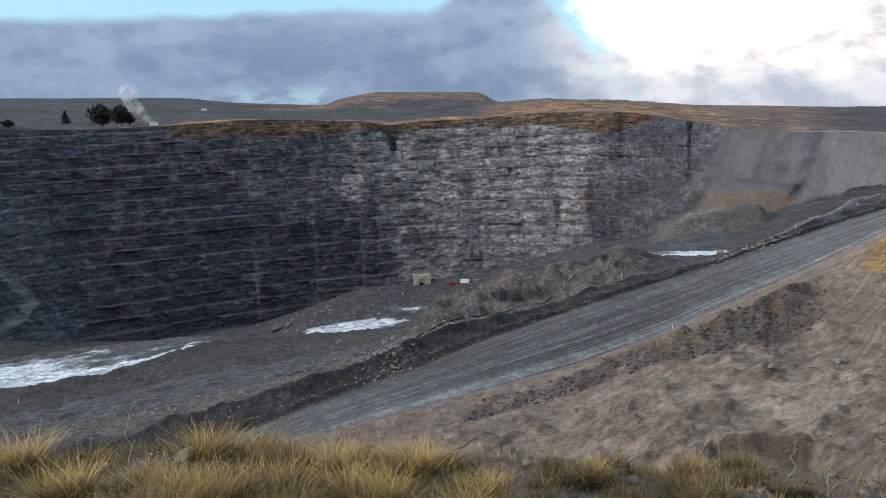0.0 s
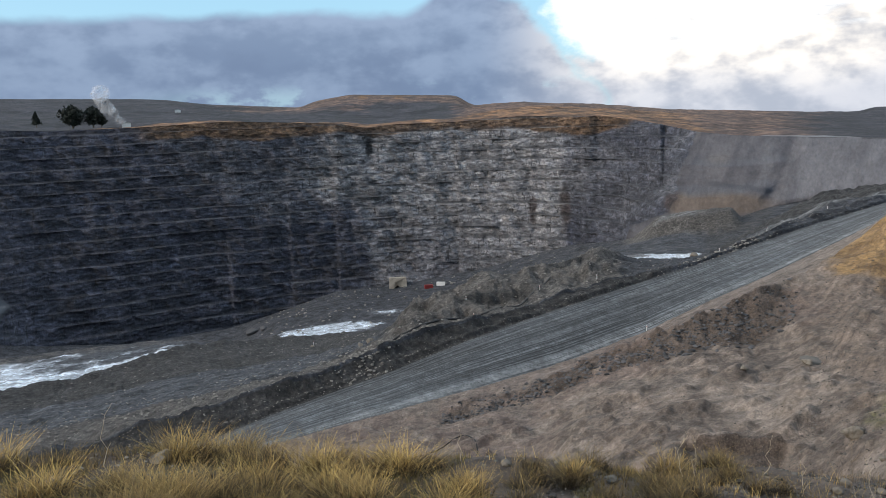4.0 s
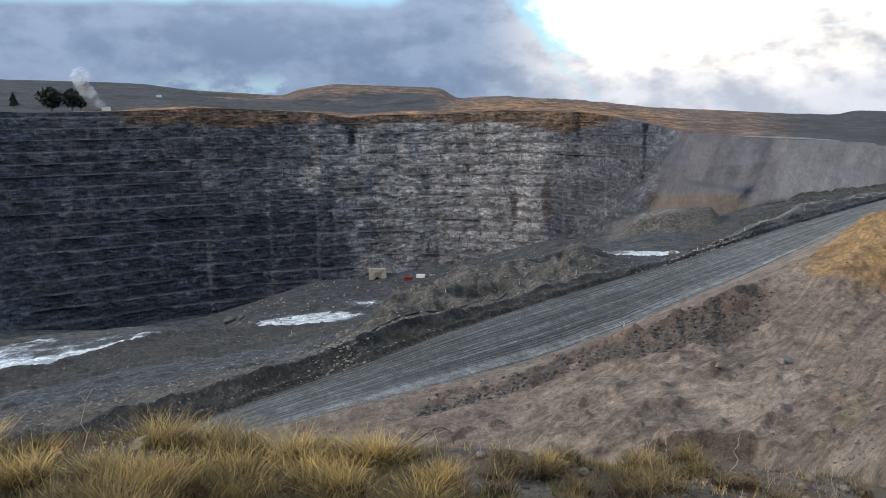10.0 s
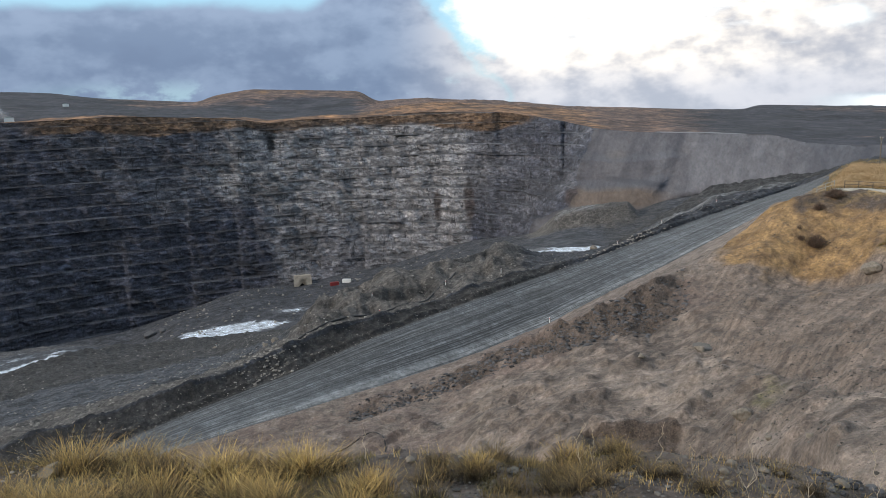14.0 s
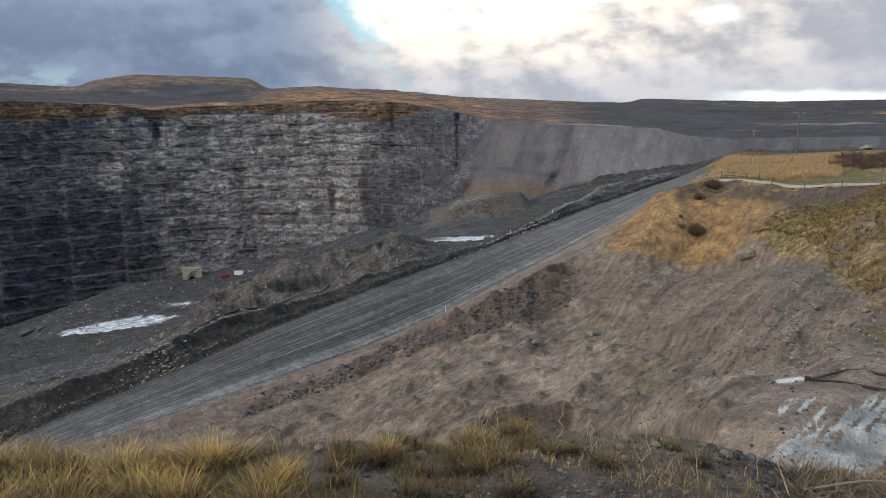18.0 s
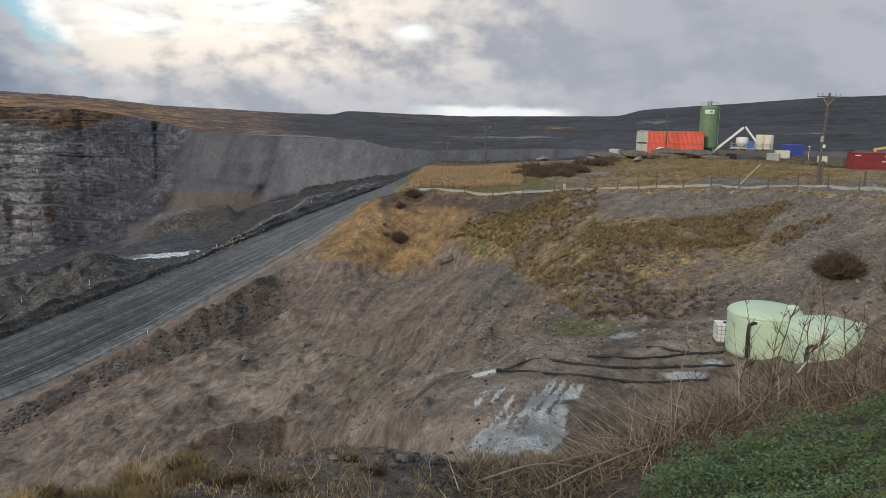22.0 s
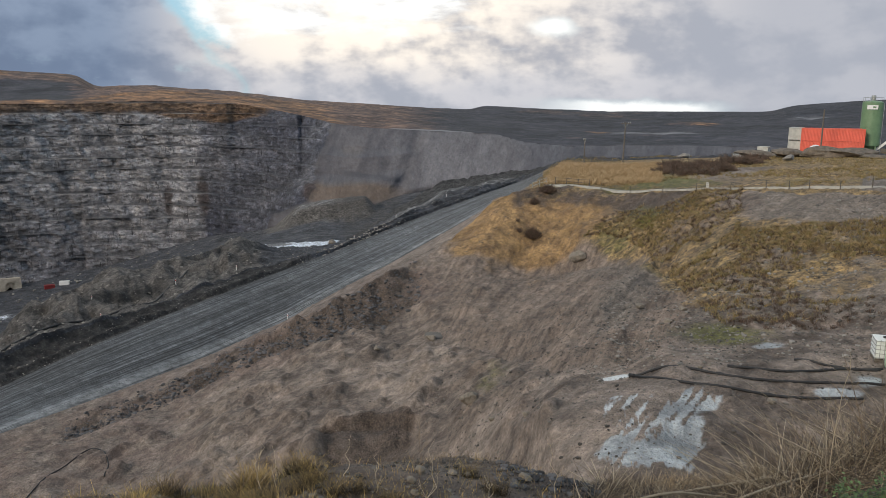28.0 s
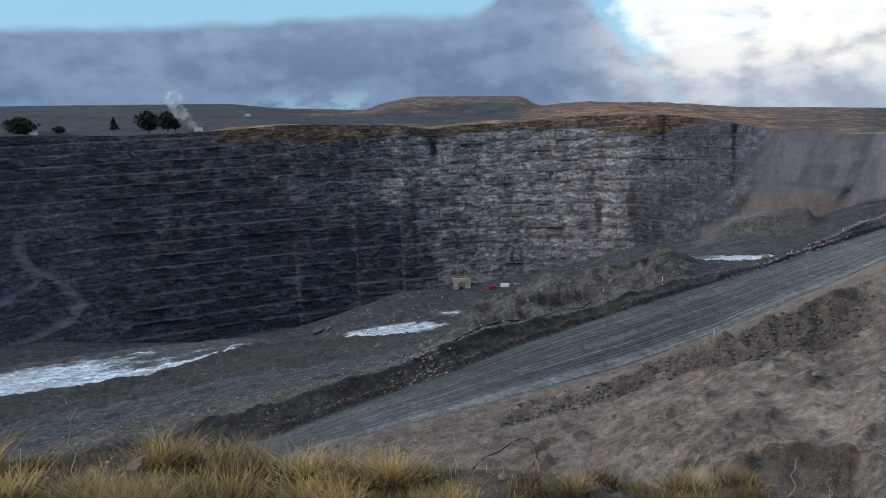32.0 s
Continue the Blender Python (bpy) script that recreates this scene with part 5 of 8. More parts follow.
def box(sx, sy, sz, at=(0, 0, 0), bevel=0.0, turn=None):
    """Adds a block whose foot is centred on at."""
    def add(bm):
        m = Matrix.Translation(Vector(at) + Vector((0, 0, sz / 2))) @ (turn.to_4x4() if turn else Matrix()) @ Matrix.Diagonal((sx, sy, sz, 1))
        got = bmesh.ops.create_cube(bm, size=1, matrix=m)
        if bevel:
            edges = {e for v in got["verts"] for e in v.link_edges}
            bmesh.ops.bevel(bm, geom=list(edges), offset=bevel, segments=2, affect="EDGES", profile=0.5)
    return add


def rod(a, b, r1, r2=None, seg=12, cap=True):
    """Adds a round bar from a to b."""
    def add(bm):
        p, q = Vector(a), Vector(b)
        d = q - p
        m = Matrix.Translation((p + q) / 2) @ d.to_track_quat("Z", "Y").to_matrix().to_4x4()
        bmesh.ops.create_cone(bm, cap_ends=cap, segments=seg, radius1=r1, radius2=r1 if r2 is None else r2, depth=d.length, matrix=m)
    return add


def lathe(profile, seg=32, at=(0, 0, 0)):
    """Adds a turned body from (radius, height) pairs."""
    def add(bm):
        rings = []
        for r, h in profile:
            rings.append([bm.verts.new((at[0] + r * math.cos(2 * math.pi * i / seg), at[1] + r * math.sin(2 * math.pi * i / seg), at[2] + h)) for i in range(seg)])
        for a, b_ in zip(rings, rings[1:]):
            for i in range(seg):
                bm.faces.new((a[i], a[(i + 1) % seg], b_[(i + 1) % seg], b_[i]))
        bm.faces.new(rings[-1])
        bm.faces.new(list(reversed(rings[0])))
    return add


def prism(outline, width, y0=0.0, bevel=0.0):
    """Adds a slab of an (x, z) outline, width deep along y."""
    def add(bm):
        a = [bm.verts.new((x, y0 - width / 2, z)) for x, z in outline]
        b_ = [bm.verts.new((x, y0 + width / 2, z)) for x, z in outline]
        faces = [bm.faces.new(a), bm.faces.new(list(reversed(b_)))]
        n = len(outline)
        for i in range(n):
            faces.append(bm.faces.new((a[i], b_[i], b_[(i + 1) % n], a[(i + 1) % n])))
        bmesh.ops.recalc_face_normals(bm, faces=faces)
        if bevel:
            bmesh.ops.bevel(bm, geom=list({e for f in faces for e in f.edges}), offset=bevel, segments=2, affect="EDGES", profile=0.5)
    return add


def tube(points, radius, seg=8):
    def add(bm):
        pts = [Vector(p) for p in points]
        rings = []
        for i, p in enumerate(pts):
            d = (pts[min(i + 1, len(pts) - 1)] - pts[max(i - 1, 0)]).normalized()
            u = d.cross(Vector((0.1, 0.2, 0.97))).normalized()
            w = d.cross(u)
            rings.append([bm.verts.new(p + radius * (u * math.cos(2 * math.pi * k / seg) + w * math.sin(2 * math.pi * k / seg))) for k in range(seg)])
        for a, b_ in zip(rings, rings[1:]):
            for i in range(seg):
                bm.faces.new((a[i], a[(i + 1) % seg], b_[(i + 1) % seg], b_[i]))
        bm.faces.new(rings[-1]), bm.faces.new(list(reversed(rings[0])))
        bmesh.ops.recalc_face_normals(bm, faces=bm.faces)
    return add


def thing(name, label, category, m, group="", kind=""):
    ob = new(name)
    ob.empty_display_size = 0.2
    ob.matrix_world = m
    return tagged(ob, label, category, group, kind)


def stand(b_, d, turn=0.0, sink=0.0):
    """The pose of a thing that stands on the land at a bearing and distance; with turn 0 its x axis points to the right as seen from the lookout."""
    p = ground_at(b_, d)
    return pose(p.x, p.y, p.z - sink, 0, 0, -b_ + turn)


def boulder(b_, d, size, label, mat=None, flat_=0.65, group="boulders", seed=0, name="boulder"):
    bm = bmesh.new()
    bmesh.ops.create_icosphere(bm, subdivisions=3, radius=1.0)
    r = np.random.default_rng(seed + int(abs(b_) * 10))
    cuts = [(Vector(r.normal(size=3)).normalized(), r.uniform(0.5, 0.85)) for _ in range(9)]
    off = Vector(r.uniform(-50, 50, 3))
    for v in bm.verts:
        for n, c in cuts:
            over = v.co.dot(n) - c
            if over > 0:
                v.co -= n * over * 0.9
        v.co *= 1 + 0.16 * noise.fractal(v.co * 1.7 + off, 0.9, 2.0, 4)
    bmesh.ops.scale(bm, vec=(size * 0.5, size * 0.42, size * 0.5 * flat_), verts=bm.verts)
    me_low = min(v.co.z for v in bm.verts)
    for v in bm.verts:
        v.co.z -= me_low * 0.72
    ob = part(name, bm, mat or BOULDER)
    ob.matrix_world = stand(b_, d, r.uniform(0, 360))
    return tagged(ob, label, "rock", group)


# ---- stones ----
def lay_stones():
    x, y = polar(9000, 10, 56, 3.2, 10.5)
    scatter("lookout_stones", x, y, height(x, y), rng.uniform(0.006, 0.02, len(x)) * rng.choice([1, 1, 1, 1, 1, 1, 2.2], len(x)), GRIT, "broken grey stones on the lookout edge", "stones")
    x, y = polar(1500, 36, 50, 7.2, 15)
    scatter("rubble", x, y, height(x, y), rng.uniform(0.015, 0.07, len(x)), DARK_ROCK, "dark blue-grey broken rubble", "rubble")
    x, y = polar(900, -36, 16, 3.5, 8)
    scatter("turf_stones", x, y, height(x, y), rng.uniform(0.008, 0.025, len(x)), STONE, "small stones among the turf", "stones")
    x, y = polar(3600, 12, 60, 27, 76)
    scatter("gully_stones", x, y, height(x, y), rng.uniform(0.02, 0.07, len(x)) * rng.choice([1, 1, 1, 1, 2.2], len(x)), GRIT, "grey stones strewn over the gully floor", "stones")
    x, y = polar(900, 41, 51, 40, 66)
    scatter("slope_stones", x, y, height(x, y), rng.uniform(0.03, 0.12, len(x)) * rng.choice([1, 1, 1, 1.7], len(x)), STONE, "pale stones at the foot of the slope", "stones")
    x, y = polar(3000, 50, 76, 44, 84)
    scatter("gravel_slope_stones", x, y, height(x, y), rng.uniform(0.03, 0.13, len(x)) * rng.choice([1, 1, 1, 1, 2.1], len(x)), STONE, "loose stones on the gravel slope", "stones")
    x, y = polar(9000, 29, 50, 44, 112)
    scatter("batter_stones", x, y, height(x, y), rng.uniform(0.02, 0.075, len(x)) * rng.choice([1, 1, 1, 1, 1.8], len(x)), GRIT, "small stones sliding down the bare slope", "stones")
    x, y = polar(4000, 50, 74, 42, 90)
    scatter("gravel", x, y, height(x, y), rng.uniform(0.02, 0.08, len(x)), GRIT, "dull gravel on the hillside", "gravel")
    # dumped rock along the rim of the gully
    a = rng.uniform(3, 28, 2000)
    d = np.interp(a, bearing, lines[5][0]) + rng.uniform(-2.5, 1, len(a)) + rng.uniform(0, 1, len(a)) * (np.interp(a, bearing, lines[6][0]) - np.interp(a, bearing, lines[5][0]))
    x, y = d * np.sin(np.radians(a)), d * np.cos(np.radians(a))
    scatter("dumped_rock", x, y, height(x, y), rng.uniform(0.05, 0.2, len(x)) * rng.choice([1, 1, 1, 2.0], len(x)), DARK_ROCK, "dark dumped rock along the gully rim", "rocks")
    # stones on the roadside bank, thicker in a few heaps
    xs, ys, ss = [], [], []
    for a0, spread, n, lo, hi in ((7, 14, 700, 0.04, 0.16), (-2.6, 1.3, 200, 0.08, 0.34), (23.5, 1.3, 300, 0.12, 0.42), (-14, 8, 300, 0.05, 0.18), (29, 5, 300, 0.06, 0.24)):
        a = rng.normal(a0, spread, n)
        a = a[(a > -35) & (a < 35.5)]
        near, far = np.interp(a, bearing, lines[8][0]), np.interp(a, bearing, lines[9][0])
        d = near + 0.3 + (far - near + 8) * rng.uniform(0, 1, len(a)) ** 1.4
        xs.append(d * np.sin(np.radians(a))), ys.append(d * np.cos(np.radians(a))), ss.append(rng.uniform(lo, hi, len(a)))
    x, y, s = np.concatenate(xs), np.concatenate(ys), np.concatenate(ss)
    scatter("bank_stones", x, y, height(x, y), s, STONE, "pale stones on the roadside bank", "stones")
    x, y = polar(2600, -30, 20, 108, 290, 1.5)
    far = np.hypot(x, y) > np.interp(np.degrees(np.arctan2(x, y)), bearing, lines[9][0])
    x, y = x[far], y[far]
    scatter("spoil_stones", x, y, height(x, y), rng.uniform(0.08, 0.36, len(x)), STONE, "blocks strewn over the spoil", "stones")
    x, y = polar(420, -10, 12, 430, 595)
    scatter("pit_floor_blocks", x, y, height(x, y), rng.uniform(0.3, 1.3, len(x)), STONE, "pale blocks on the pit floor", "rocks")


lay_stones()
boulder(31.75, 52.5, 1.5, "pale angular boulder lying on the gully floor", seed=3)
boulder(39.25, 97.5, 2.3, "big pale boulder stuck in the bare slope", seed=4)
boulder(53.15, 36.4, 0.5, "pale stone beside the black pipes", seed=5)
for i, (b_, d, s) in enumerate(((33.6, 46, 0.55), (36.2, 40, 0.5), (48.3, 39.5, 0.3), (48.9, 39.9, 0.25), (45.9, 52, 0.7), (46.8, 55, 0.6), (43.8, 58, 0.8), (70.5, 47, 0.8), (72.4, 45, 0.7), (69.2, 42, 0.9), (70.0, 41, 0.6), (67.9, 50, 0.5), (28.8, 74, 1.1), (24.8, 74, 0.9))):
    boulder(b_, d, s, "pale weathered stone lying on the slope", seed=10 + i)
for i, (b_, d, s) in enumerate(((-5.1, 6.1, 0.17), (-17.5, 6.0, 0.2), (31.3, 7.1, 0.13), (30.9, 6.8, 0.1), (31.3, 6.6, 0.09), (33.5, 7.3, 0.1), (34.5, 7.4, 0.09), (7.5, 6.1, 0.1), (15.5, 6.2, 0.1), (38.5, 7.6, 0.14), (-24.6, 5.6, 0.2))):
    boulder(b_, d, s, "lichen-spotted pale stone in the lookout turf", seed=40 + i, name="turf_stone", group="turf stones")
for i, (b_, d, s) in enumerate(((-2.0, 146, 2.0), (-2.7, 141, 1.4), (11.5, 202, 2.2), (10.9, 196, 1.6), (-6.2, 236, 1.5), (-7.6, 233, 1.2), (21.3, 250, 3.2))):
    boulder(b_, d, s, "pale block of rock on the spoil bank", seed=60 + i)
boulder(29.2, 75.5, 2.6, "flat dark lump of old turf and roots", GRIT, 0.2, seed=80, name="turf_lump")


# ---- grass and weeds ----
def tussock_mesh(seed, n, tall, spread):
    r0 = rng.normal(0, spread, (n, 2))
    h = tall * rng.uniform(0.55, 1.1, n)
    out = np.hypot(r0[:, 0], r0[:, 1])
    v, f = strands(r0[:, 0], r0[:, 1], -0.03 + 0 * h, h, rng.uniform(0.004, 0.0075, n), rng.uniform(0.15, 0.75, n), 4, 0.8)
    return v, f


TUSSOCKS = []
for i, (n, tall, spread) in enumerate(((420, 0.22, 0.06), (640, 0.27, 0.09), (320, 0.16, 0.055), (700, 0.21, 0.11))):
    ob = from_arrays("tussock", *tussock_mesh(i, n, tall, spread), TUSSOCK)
    tagged(ob, "straw-yellow tussock of coarse grass on the lookout edge", "grass", "tussocks")
    TUSSOCKS.append(ob)
spots = [(-16.0, 6.0, 1), (-14.4, 6.1, 0), (-12.2, 5.9, 3), (-10.9, 5.4, 1), (-24.0, 6.4, 2), (-28.5, 6.5, 1), (-30.8, 6.0, 3), (-33, 6.3, 1), (-25.8, 5.4, 1), (-20.8, 5.3, 0), (-8.4, 5.6, 2), (-0.6, 5.9, 1), (-4.4, 6.1, 2), (1.8, 6.0, 2), (-6.2, 5.2, 0), (9.6, 6.1, 2), (12.6, 6.0, 0), (19.6, 6.8, 0), (20.8, 6.4, 2), (24.0, 6.7, 2), (34.6, 7.4, 2), (-18.4, 5.0, 1), (-14.2, 5.0, 3), (4.6, 5.4, 2), (15.2, 5.7, 2)]
spots += [(float(rng.uniform(-38, 6)), float(rng.uniform(4.2, 6.5)), int(rng.integers(0, 4))) for _ in range(26)]
spots += [(float(rng.uniform(17, 37)), float(rng.uniform(6.2, 7.2)), 2) for _ in range(9)]
spots += [(float(rng.uniform(2, 26)), float(rng.uniform(5.0, 6.7)), 2) for _ in range(16)]
for i, (b_, d, k) in enumerate(spots):
    m = stand(b_, d, rng.uniform(0, 360)) @ Matrix.Scale(float(rng.uniform(0.8, 1.2)), 4)
    src = TUSSOCKS[k]
    if "placed" not in src:
        src["placed"] = 1
        src.matrix_world = m
    else:
        q = copy_thing(src, m)
        q.matrix_world = m


def turf(name, n, a0, a1, r0, r1, tall, width, mat, label, keep=None, seg=2, lean=0.8):
    x, y = polar(n, a0, a1, r0, r1)
    if keep is not None:
        m = keep(x, y)
        x, y = x[m], y[m]
    h = tall * rng.uniform(0.4, 1.2, len(x))
    v, f = strands(x, y, height(x, y) - 0.01, h, rng.uniform(0.6, 1.3, len(x)) * width, rng.uniform(0.1, lean, len(x)), seg)
    return tagged(from_arrays(name, v, f, mat), label, "grass", kind="stuff")


turf("short_grass", 60000, -36, 20, 3.0, 7.6, 0.085, 0.0055, SHORT, "short olive and straw turf on the lookout", lambda x, y: rough(x, y, 0.9, 3, 201) > -0.12)
turf("yellow_grass", 2600, -36, 10, 3.4, 7.2, 0.12, 0.006, STRAW, "long yellow grass on the lookout edge", lambda x, y: rough(x, y, 0.9, 3, 202) > 0.06, 3)
turf("sparse_grass", 8000, 8, 52, 4.0, 9.5, 0.12, 0.004, STRAW, "thin dry grass among the stones", lambda x, y: rough(x, y, 1.1, 3, 203) > 0.06)
turf("dead_weeds", 14000, 8, 54, 3.4, 9.0, 0.13, 0.004, DRY, "brown dead weeds on the stony edge", lambda x, y: rough(x, y, 1.5, 3, 204) > 0.0)


def tufts(name, x, y, blades_, tall, width, mat, label):
    k = len(x)
    bx_ = np.repeat(x, blades_) + rng.normal(0, tall * 0.28, k * blades_)
    by_ = np.repeat(y, blades_) + rng.normal(0, tall * 0.28, k * blades_)
    z = np.repeat(height(x, y), blades_)
    h = tall * rng.uniform(0.5, 1.2, k * blades_)
    v, f = strands(bx_, by_, z - 0.03, h, rng.uniform(0.7, 1.3, k * blades_) * width, rng.uniform(0.2, 0.9, k * blades_), 2)
    return tagged(from_arrays(name, v, f, mat), label, "grass", kind="stuff")


def golden_at(x, y):
    """Where tussock grows on the slope and the high ground."""
    a, r = np.degrees(np.arctan2(x, y)), np.hypot(x, y)
    d = np.degrees(np.arctan2(height(x, y), r))
    n = rough(x, y, 9, 3, 211)
    lo = between(a, [(38, -9.6), (41, -9.8), (45, -11.2), (48, -14), (49.5, -15.6), (53, -15.4), (58, -13.8), (62, -10.5), (66, -7.5)])
    hi = between(a, [(36, -6.4), (48, -6.2), (54, -6.1), (60, -6.4), (66, -6.4), (72, -7)])
    gravel = (a > 50) & (d > between(a, [(50, -8.3), (53, -8.2), (57, -7.8), (60, -7.2), (63.5, -6.2)]) + 1.5 * n)
    return (d > lo + 1.2 * n) & (d < hi + 0.9 * n) & (n > -0.24) & ~gravel


x, y = polar(26000, 39, 68, 48, 106)
m = golden_at(x, y) & (rough(x + 0.6 * y, y - 0.2 * x, 15, 5, 85, 0.6) + 0.6 * rough(x, y, 3, 4, 82) + rng.uniform(-0.3, 0.3, len(x)) > -0.16)
tufts("slope_tussock", x[m], y[m], 14, 0.36, 0.032, GOLD, "golden tussock on the hillside")
x, y = polar(5200, 40, 67, 48, 106)
m = golden_at(x, y)
tufts("slope_heather", x[m], y[m], 22, 0.34, 0.03, HEATH, "brown heather clumps among the hillside tussock")
x, y = polar(1500, 40.8, 44.4, 76, 108)
d = np.degrees(np.arctan2(height(x, y), np.hypot(x, y)))
m = (d > -10.2) & (d < -7.6) & (rough(x, y, 5, 3, 214) > -0.15)
tufts("slope_moss", x[m], y[m], 14, 0.26, 0.03, MOSS, "yellow-green grass patch on the hillside")
x, y = polar(10000, 36.2, 66, 84, 185)
r_rim = np.interp(np.degrees(np.arctan2(x, y)), bearing, lines[6][0])
m = (np.hypot(x, y) > r_rim + np.where(np.degrees(np.arctan2(x, y)) > 56, 14, 4)) & (rough(x, y, 14, 3, 213) > -0.16)
tufts("hilltop_tussock", x[m], y[m], 14, 0.4, 0.035, GOLD, "pale golden tussock on the hill top")
x, y = polar(3600, 36.8, 44.6, 120, 152)
m = rough(x, y, 10, 3, 215) > -0.2
tufts("straw_bed", x[m], y[m], 16, 0.75, 0.04, PALE_STRAW, "pale straw-coloured long grass on the hill end")


def green_patch():
    x, y = polar(125000, 50, 80, 3.0, 15.5)
    a, r = np.degrees(np.arctan2(x, y)), np.hypot(x, y)
    lo = between(a, [(50, 3.0), (54, 3.2), (78, 3.2)])
    hi = between(a, [(50, 4.0), (53.5, 6.0), (57, 8.6), (60, 10.8), (64, 12.4), (70, 13.4), (78, 13)])
    m = (r > lo) & (r < hi) & (rough(x, y, 1.3, 4, 221) > -0.2)
    x, y = x[m], y[m]
    n = len(x)
    z = height(x, y) + 0.03 + rng.uniform(0.0, 0.34, n) * np.clip(0.6 + 1.9 * rough(x, y, 0.7, 3, 222), 0.1, 1.6)
    size = rng.uniform(0.016, 0.052, n)
    t, tilt = rng.uniform(0, 6.283, n), rng.uniform(0.05, 0.8, n)
    base = np.array([(0, 0, 0), (0.55, 0.42, 0.1), (1.15, 0, -0.12), (0.55, -0.42, 0.1)])
    c, s = np.cos(t)[:, None], np.sin(t)[:, None]
    px, py, pz = base[None, :, 0] * np.cos(tilt)[:, None], base[None, :, 1], base[None, :, 2] - base[None, :, 0] * np.sin(tilt)[:, None] * 0.7
    k = size[:, None]
    v = np.stack([(px * c - py * s) * k + x[:, None], (px * s + py * c) * k + y[:, None], pz * k + z[:, None]], -1).reshape(-1, 3)
    f = np.array([[0, 1, 2], [0, 2, 3]])
    f = (f[None] + (np.arange(n) * 4)[:, None, None]).reshape(-1, 3)
    tagged(from_arrays("green_weeds", v, f, LEAF), "low green nettles and weeds below the lookout", "weeds", kind="stuff")


green_patch()


def thicket():
    """Dead bramble and willowherb stems along the edge in front of the tanks."""
    paths, pale = [], []
    n = 8200
    a = rng.uniform(43, 78, n)
    edge = np.interp(a, bearing, lines[1][0])
    d = edge + rng.normal(0.6, 1.3, n) - between(a, [(43, 0), (50, 0.5), (78, 0.8)])
    x, y = d * np.sin(np.radians(a)), d * np.cos(np.radians(a))
    z = height(x, y)
    for i in range(n):
        h = rng.uniform(0.2, 0.9) ** 1.2 * (0.32 + 1.08 * step(48, 61, a[i]))
        t = rng.uniform(0, 6.283)
        l = rng.uniform(0.1, 2.2) * h
        bend = rng.uniform(0.0, 0.5) * h
        pts = [(x[i] + math.cos(t) * l * q, y[i] + math.sin(t) * l * q, z[i] - 0.03 + h * q - bend * q * q) for q in (0, 0.35, 0.7, 1.0)]
        (pale if rng.random() < 0.3 else paths).append((pts, rng.uniform(0.6, 1.3)))
    tagged(from_arrays("bramble", *twig_mesh(paths, 0.0055), DRY), "brown dead bramble and stems on the edge", "brambles", kind="stuff")
    tagged(from_arrays("bleached_stalks", *twig_mesh(pale, 0.006), PALE_STEM), "bleached dead stalks in the bramble", "stalks", kind="stuff")


thicket()
turf("weed_straw", 5000, 52, 80, 3.0, 15, 0.2, 0.005, DRY, "dead stems standing among the green weeds", lambda x, y: rough(x, y, 1.0, 3, 224) > 0.05, 3)
turf("bramble_grass", 15000, 44, 78, 7.5, 19, 0.24, 0.008, DRY, "matted brown grass under the bramble", lambda x, y: np.abs(np.hypot(x, y) - np.interp(np.degrees(np.arctan2(x, y)), bearing, lines[1][0])) < 2.2, 3)
turf("straw_fringe", 12000, 46, 70, 9.0, 19, 0.22, 0.008, PALE_STRAW, "straw-coloured grass on the bank edge", lambda x, y: (np.hypot(x, y) - np.interp(np.degrees(np.arctan2(x, y)), bearing, lines[1][0]) > 0.4) & (rough(x, y, 2, 3, 231) > 0.0), 3)


def sapling(b_, d, tall, branches, seed, mat, label, name="sapling", lean=0.12, thick=0.009, group="saplings"):
    r = np.random.default_rng(seed)
    t = r.uniform(0, 6.283)
    lx, ly = math.cos(t) * lean * tall, math.sin(t) * lean * tall
    trunk = [(lx * q * q + 0.02 * r.normal(), ly * q * q + 0.02 * r.normal(), tall * q) for q in np.linspace(0, 1, 8)]
    root = thing(name, label, "sapling", stand(b_, d, 0, 0.04), group)
    v, f = twig_mesh([(trunk, 1.0)], thick, 6)
    ob = from_arrays("stem", v, f, mat)
    ob.parent = root
    twigs = []
    for i in range(branches):
        q = r.uniform(0.25, 0.97)
        k = min(int(q * 7), 6)
        p = np.array(trunk[k])
        t = r.uniform(0, 6.283)
        l = tall * r.uniform(0.1, 0.3) * (1.15 - q)
        tip = p + np.array([math.cos(t) * l * 0.6, math.sin(t) * l * 0.6, l])
        mid = (p + tip) / 2 + np.array([math.cos(t), math.sin(t), -0.3]) * l * 0.12
        twigs.append(([p, mid, tip], 0.55))
        for _ in range(2):
            t2 = t + r.uniform(-1, 1)
            twigs.append(([mid, mid + np.array([math.cos(t2) * l * 0.3, math.sin(t2) * l * 0.3, l * 0.35])], 0.35))
    v, f = twig_mesh([(np.array(p_), k_) for p_, k_ in twigs], thick, 4)
    ob = tagged(from_arrays("branch_mass", v, f, mat), kind="stuff")
    ob.parent = root
    return root


